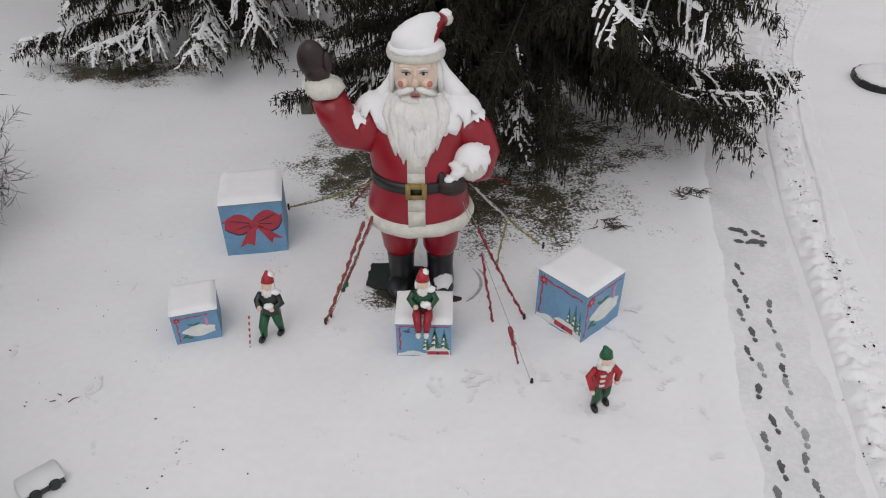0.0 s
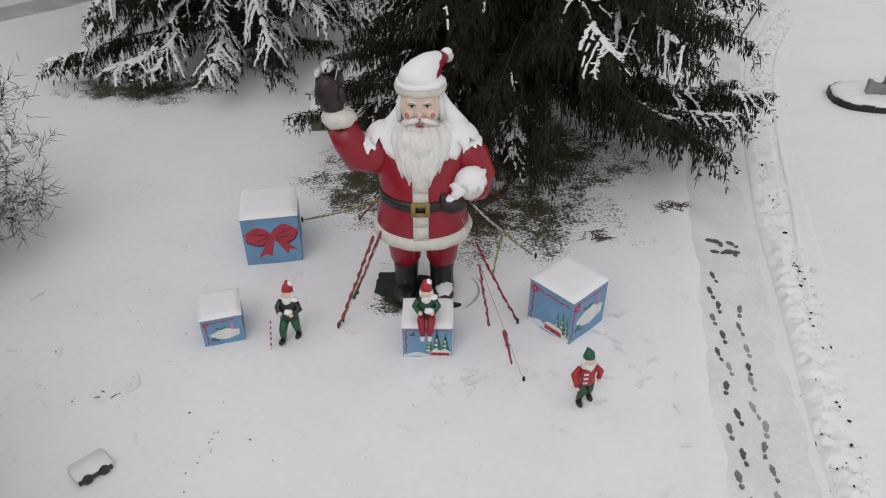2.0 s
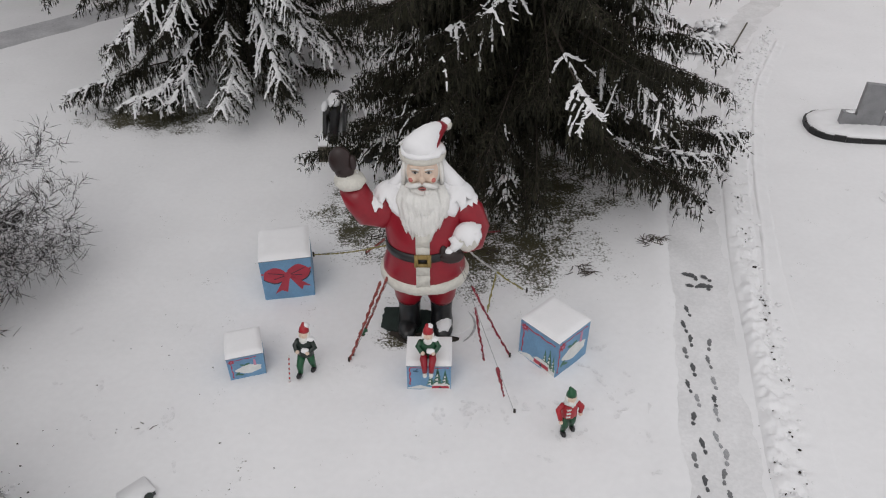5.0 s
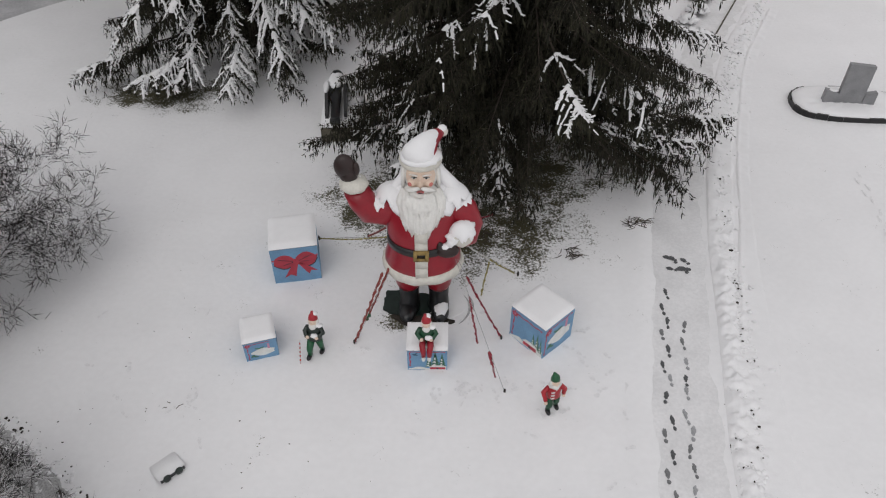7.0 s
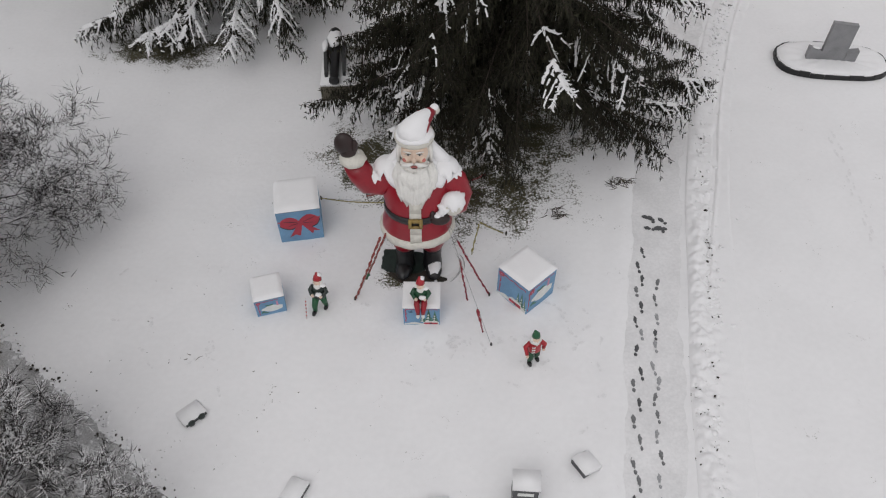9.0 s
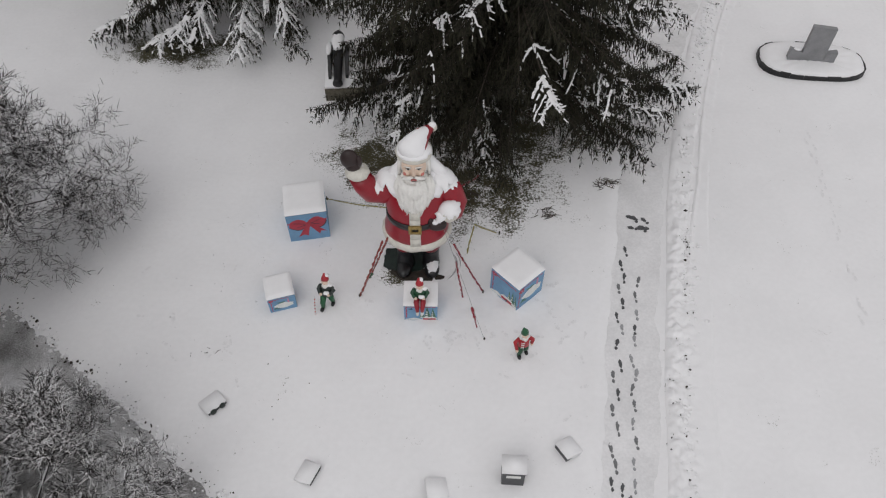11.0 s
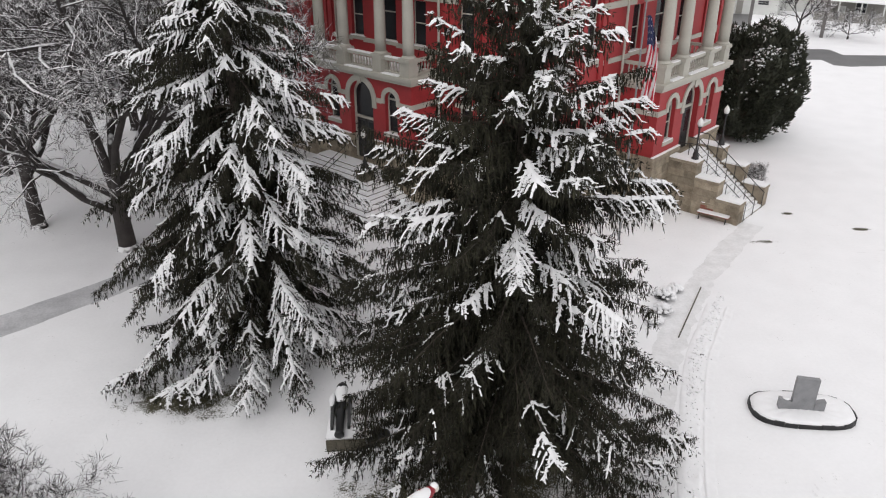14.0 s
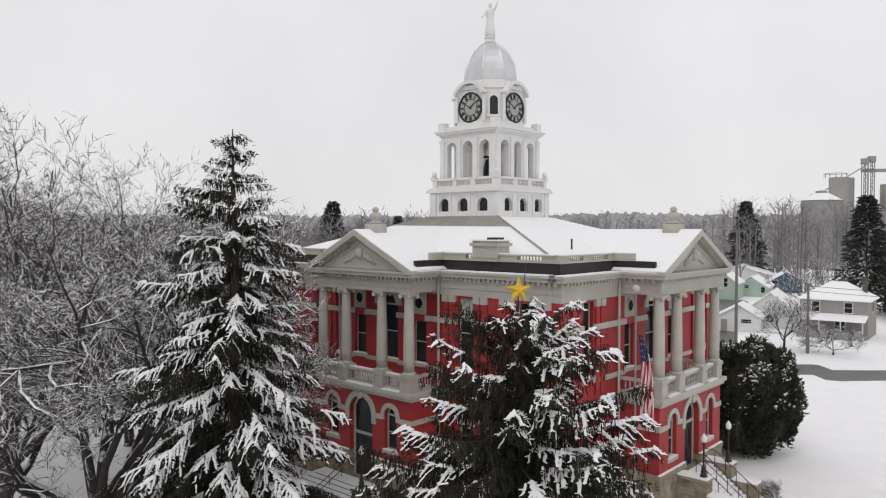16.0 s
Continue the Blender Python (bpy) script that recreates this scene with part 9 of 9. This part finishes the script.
house(92.0, 138.0, -38, 9.0, 10.0, 5.0, 8.0, M_siding_red, "red house with a snowy roof", windows=((-2, 1.5, 1.0, 1.4),))
annex = house(22.6, 65.5, 48, 6.0, 6.0, 4.2, 4.6, M_brick, "low brick annex with a flat snowy roof", hip=True)

# utility poles and wires
def utility_pole(x, y, h, label, arms=True):
    T = thing("utility_pole", pose(x, y, 0, 0, 0, 20), label, "utility pole", "utility poles along the street")
    p_ = Geo()
    p_.tube([(0, 0, -0.2), (0, 0, h)], [0.24, 0.15], 8)
    part("post", p_, M_pole, T)
    if arms:
        p_ = Geo()
        p_.box(-1.2, -0.06, h - 0.4, 1.2, 0.06, h - 0.2)
        for k in (-1.1, -0.5, 0.5, 1.1):
            p_.tube([(k, 0, h - 0.2), (k, 0, h + 0.05)], 0.05, 6)
        part("crossarm", p_, M_pole, T)
    return T


utility_pole(40.8, 100.0, 17.8, "tall grey utility pole with a crossarm")
utility_pole(52.0, 102.3, 10.0, "short dark utility pole", False)
utility_pole(96.0, 86.0, 11.0, "dark utility pole beside the street")
wires = thing("overhead_wire", Matrix(), "thin overhead wires between poles", "wire")
for h0, h1 in ((9.7, 10.4), (9.0, 9.6)):
    p_ = Geo()
    p_.tube([(52.0 + (96 - 52) * k / 12, 102.3 + (86 - 102.3) * k / 12, h0 + (h1 - h0) * k / 12 - 1.1 * 4 * (k / 12) * (1 - k / 12)) for k in range(13)], 0.03, 4)
    part("cable", p_, M_iron, wires)

# small bare trees and scrub by the houses
bare_tree(49.5, 104.0, 9.0, 6.0, 201, "small leafless street tree", 0.2, 0.74, 0.2, depth=4, thin=0.03)
bare_tree(55.0, 101.0, 4.2, 5.0, 202, "spreading leafless shrub beside the street", 0.12, 0.8, 0.1, depth=4, thin=0.03)
bare_tree(71.0, 142.0, 13.0, 9.0, 203, "leafless tree behind the beige house", 0.25, 0.72, 0.15, depth=4, thin=0.04)
bare_tree(80.0, 150.0, 14.0, 10.0, 204, "leafless tree behind the houses", 0.25, 0.72, 0.15, depth=4, thin=0.04)


def far_conifer(x, y, h, rad, seed, label):
    r = np.random.default_rng(seed)
    T = thing("far_spruce", pose(x, y, 0), label, "tree", "far evergreens")
    p_ = Geo()
    p_.tube([(0, 0, -0.2), (0, 0, h * 0.95)], [0.35, 0.05], 6)
    part("trunk", p_, M_bark, T)
    n = 2600
    u = r.random(n) ** 0.8
    az = r.uniform(0, 2 * np.pi, n)
    lay = np.clip(np.floor(u * 15 + 0.35 * np.sin(az * 2)) / 15 + 0.05 * r.random(n), 0, 0.99)
    R = rad * (1 - lay) ** 0.8 * r.uniform(0.25, 1.0, n) * (1 + 0.25 * np.sin(3 * az + lay * 21))
    P = np.c_[R * np.cos(az), R * np.sin(az), h * 0.08 + lay * h * 0.92 - 0.22 * R]
    D = np.c_[np.cos(az), np.sin(az), r.uniform(-0.6, 0.1, n)]
    V, F = kites(P, D, r.uniform(0.8, 1.8, n) * h / 22, r.uniform(0.25, 0.5, n) * h / 22, seed)
    quick("foliage", V, F, M_needle_far, T, kind="stuff")
    return T


M_needle_far = snowed("far_needles", (0.04, 0.042, 0.038), -0.35)
far_conifer(88.0, 150.0, 25.0, 6.5, 301, "large dark spruce beyond the houses")
far_conifer(95.0, 155.0, 17.0, 5.0, 302, "dark spruce beyond the houses")
far_conifer(98.0, 235.0, 27.0, 7.0, 303, "dark pine at the wood's edge")
far_conifer(-33.0, 210.0, 26.0, 7.0, 304, "dark pine at the wood's edge")
far_conifer(-15.0, 230.0, 22.0, 3.5, 305, "dark pine at the wood's edge")

# ---- woods that close the horizon ----
r_ = np.random.default_rng(90)
wS, wP, wD, wL, wW = [], [], [], [], []
for k in range(900):
    az = r_.uniform(-0.62, 0.62) if k % 5 else r_.uniform(-1.25, 1.25)
    dist = r_.uniform(190, 420) if az > 0.15 else r_.uniform(120, 380)
    x_, y_ = dist * math.sin(az), dist * math.cos(az)
    if 20 < x_ < 125 and y_ < 245 and x_ > 0.15 * y_ and (y_ < 208 or r_.random() < 0.5):
        continue
    h = r_.uniform(16, 23.5) * (1.0 + 0.0012 * dist) * (1.22 if az > 0.36 else 1.0)
    wS.append([x_, y_, 0, x_ + r_.normal(0, 0.6), y_, h * 0.7, 0.32, 0.12])
    n = 56 if dist < 260 else 38
    t = r_.uniform(0.12, 0.8, n)
    a = r_.uniform(0, 2 * np.pi, n)
    wP.append(np.c_[np.full(n, x_) + r_.normal(0, 0.8, n), np.full(n, y_) + r_.normal(0, 0.8, n), h * t * 0.9])
    wD.append(np.c_[np.cos(a) * 0.95, np.sin(a) * 0.95, r_.uniform(0.5, 1.5, n)])
    wL.append(r_.uniform(0.10, 0.24, n) * h * (1.15 - 0.75 * t))
    wW.append(r_.uniform(0.12, 0.28, n))
V1, F1 = frusta(wS, 4)
cat = np.concatenate
P_, D_, L_, W_ = cat(wP), cat(wD), cat(wL), cat(wW)
V2, F2 = kites(P_, D_, L_, W_, 91, cross=False, wide=0.25)
# finer sprays at the ends of the boughs
m = len(P_)
tipP = cat([P_ + unit(D_) * (L_ * f)[:, None] for f in (0.5, 0.95)])
tipD = cat([unit(D_)] * 2) + r_.normal(0, 0.6, (2 * m, 3))
V3, F3 = kites(tipP, tipD, np.tile(L_, 2) * r_.uniform(0.25, 0.55, 2 * m), np.full(2 * m, 0.17), 92, cross=False, wide=0.25)
# the trees' pale grey carries the haze; there is no mist
quick("woods", cat([V1, V2, V3]), cat([F1, F2 + len(V1), F3 + len(V1) + len(V2)]), M_wood_far, None, "leafless woods on the horizon, bark greyed to give haze", kind="stuff", category="woods")

# low wooded rise behind them: lumpy crowns run together by distance
na, nh_ = 900, 16
A_, H_ = np.meshgrid(np.linspace(-1.3, 1.3, na), np.linspace(0, 1, nh_))
sx_ = A_ * 360
top_ = 25.0 + 0.8 * fbm(sx_, 0 * sx_, 61, 3, 0.05) + 0.6 * fbm(sx_, 0 * sx_, 62, 3, 0.35) + 0.7 * fbm(sx_, 0 * sx_, 63, 2, 1.9)
Rw = 357 + 26 * H_ ** 1.5 + 2.2 * fbm(sx_, H_ * 60, 64, 3, 0.22)
# haze is painted on: crowns take a pale grey instead of bark colour
M_rise = material("far_woods_painted_haze", (0.25, 0.242, 0.252), 0.95, scale=0.3, fine=1.6, bump=0.0, colour2=(0.44, 0.43, 0.445), spec=0.1)
ii = (np.arange(nh_ - 1)[:, None] * na + np.arange(na - 1)[None]).ravel()
quick("backdrop", np.stack([Rw * np.sin(A_), Rw * np.cos(A_), -1 + (top_ + 1) * H_], -1), np.stack([ii, ii + 1, ii + na + 1, ii + na], -1), M_rise, kind="structure", label="leafless woods on the horizon with haze painted in grey", category="woods", smooth=True)

# ---- grain elevator on the skyline ----
el = thing("grain_elevator", pose(178, 330, 0, 0, 0, 0), "concrete grain silos with steel towers and a domed bin", "grain elevator")
for k, (x_, r0_) in enumerate(((1.5, 4.2), (5.5, 4.2), (26, 5.0), (33, 5.0))):
    p_ = Geo()
    p_.lathe([(r0_, -1), (r0_, 41 - 3 * (k > 1)), (r0_ - 0.4, 41.3 - 3 * (k > 1))], 20, (x_, 3 * (k % 2), 0))
    part("silo", p_, M_concrete, el)
p_ = Geo()
p_.lathe([(8.3, -1), (8.3, 30.3), (8.6, 30.4), (3.0, 33.6), (2.4, 33.6), (2.4, 34.6), (0.2, 35.0)], 28, (-10.5, -8, 0))
part("bin", p_, M_steel, el, "steel bin with a conical roof")
p_ = Geo()
p_.lathe([(8.7, 30.45), (3.1, 33.65), (3.0, 33.7)], 28, (-10.5, -8, 0), caps=False)
part("bin_snow", p_, M_snow_soft, el)
for x_, h_ in ((11.5, 49), (14.5, 50), (30, 48)):
    p_ = Geo()
    for sx in (-0.9, 0.9):
        for sy in (-0.9, 0.9):
            p_.tube([(x_ + sx, sy - 3, 0), (x_ + sx, sy - 3, h_)], 0.22, 4)
    for k in range(16):
        z_ = h_ * k / 16
        p_.tube([(x_ - 0.9, -3.9, z_), (x_ + 0.9, -3.9, z_ + h_ / 16)], 0.14, 4)
        p_.tube([(x_ + 0.9, -3.9, z_), (x_ - 0.9, -3.9, z_ + h_ / 16)], 0.14, 4)
    p_.box(x_ - 1.3, -4.3, h_ - 2, x_ + 1.3, -1.7, h_ + 0.6)
    part("leg_tower", p_, M_steel, el)
p_ = Geo()
p_.box(10, -3.6, 43.5, 36, -2.2, 45.0)
p_.tube([(11, -3, 46), (-9, -8, 35)], 0.25, 5)
part("conveyor", p_, M_steel, el)
p_ = Geo()
for k in range(12):
    a_ = 2 * math.pi * k / 12
    p_.tube([(4.8 * math.cos(a_), 4.8 * math.sin(a_), 41), (4.8 * math.cos(a_), 4.8 * math.sin(a_), 43)], 0.1, 4)
p_.tube([(4.8 * math.cos(2 * math.pi * k / 12), 4.8 * math.sin(2 * math.pi * k / 12), 43) for k in range(13)], 0.12, 4)
part("roof_rail", p_, M_steel, el)
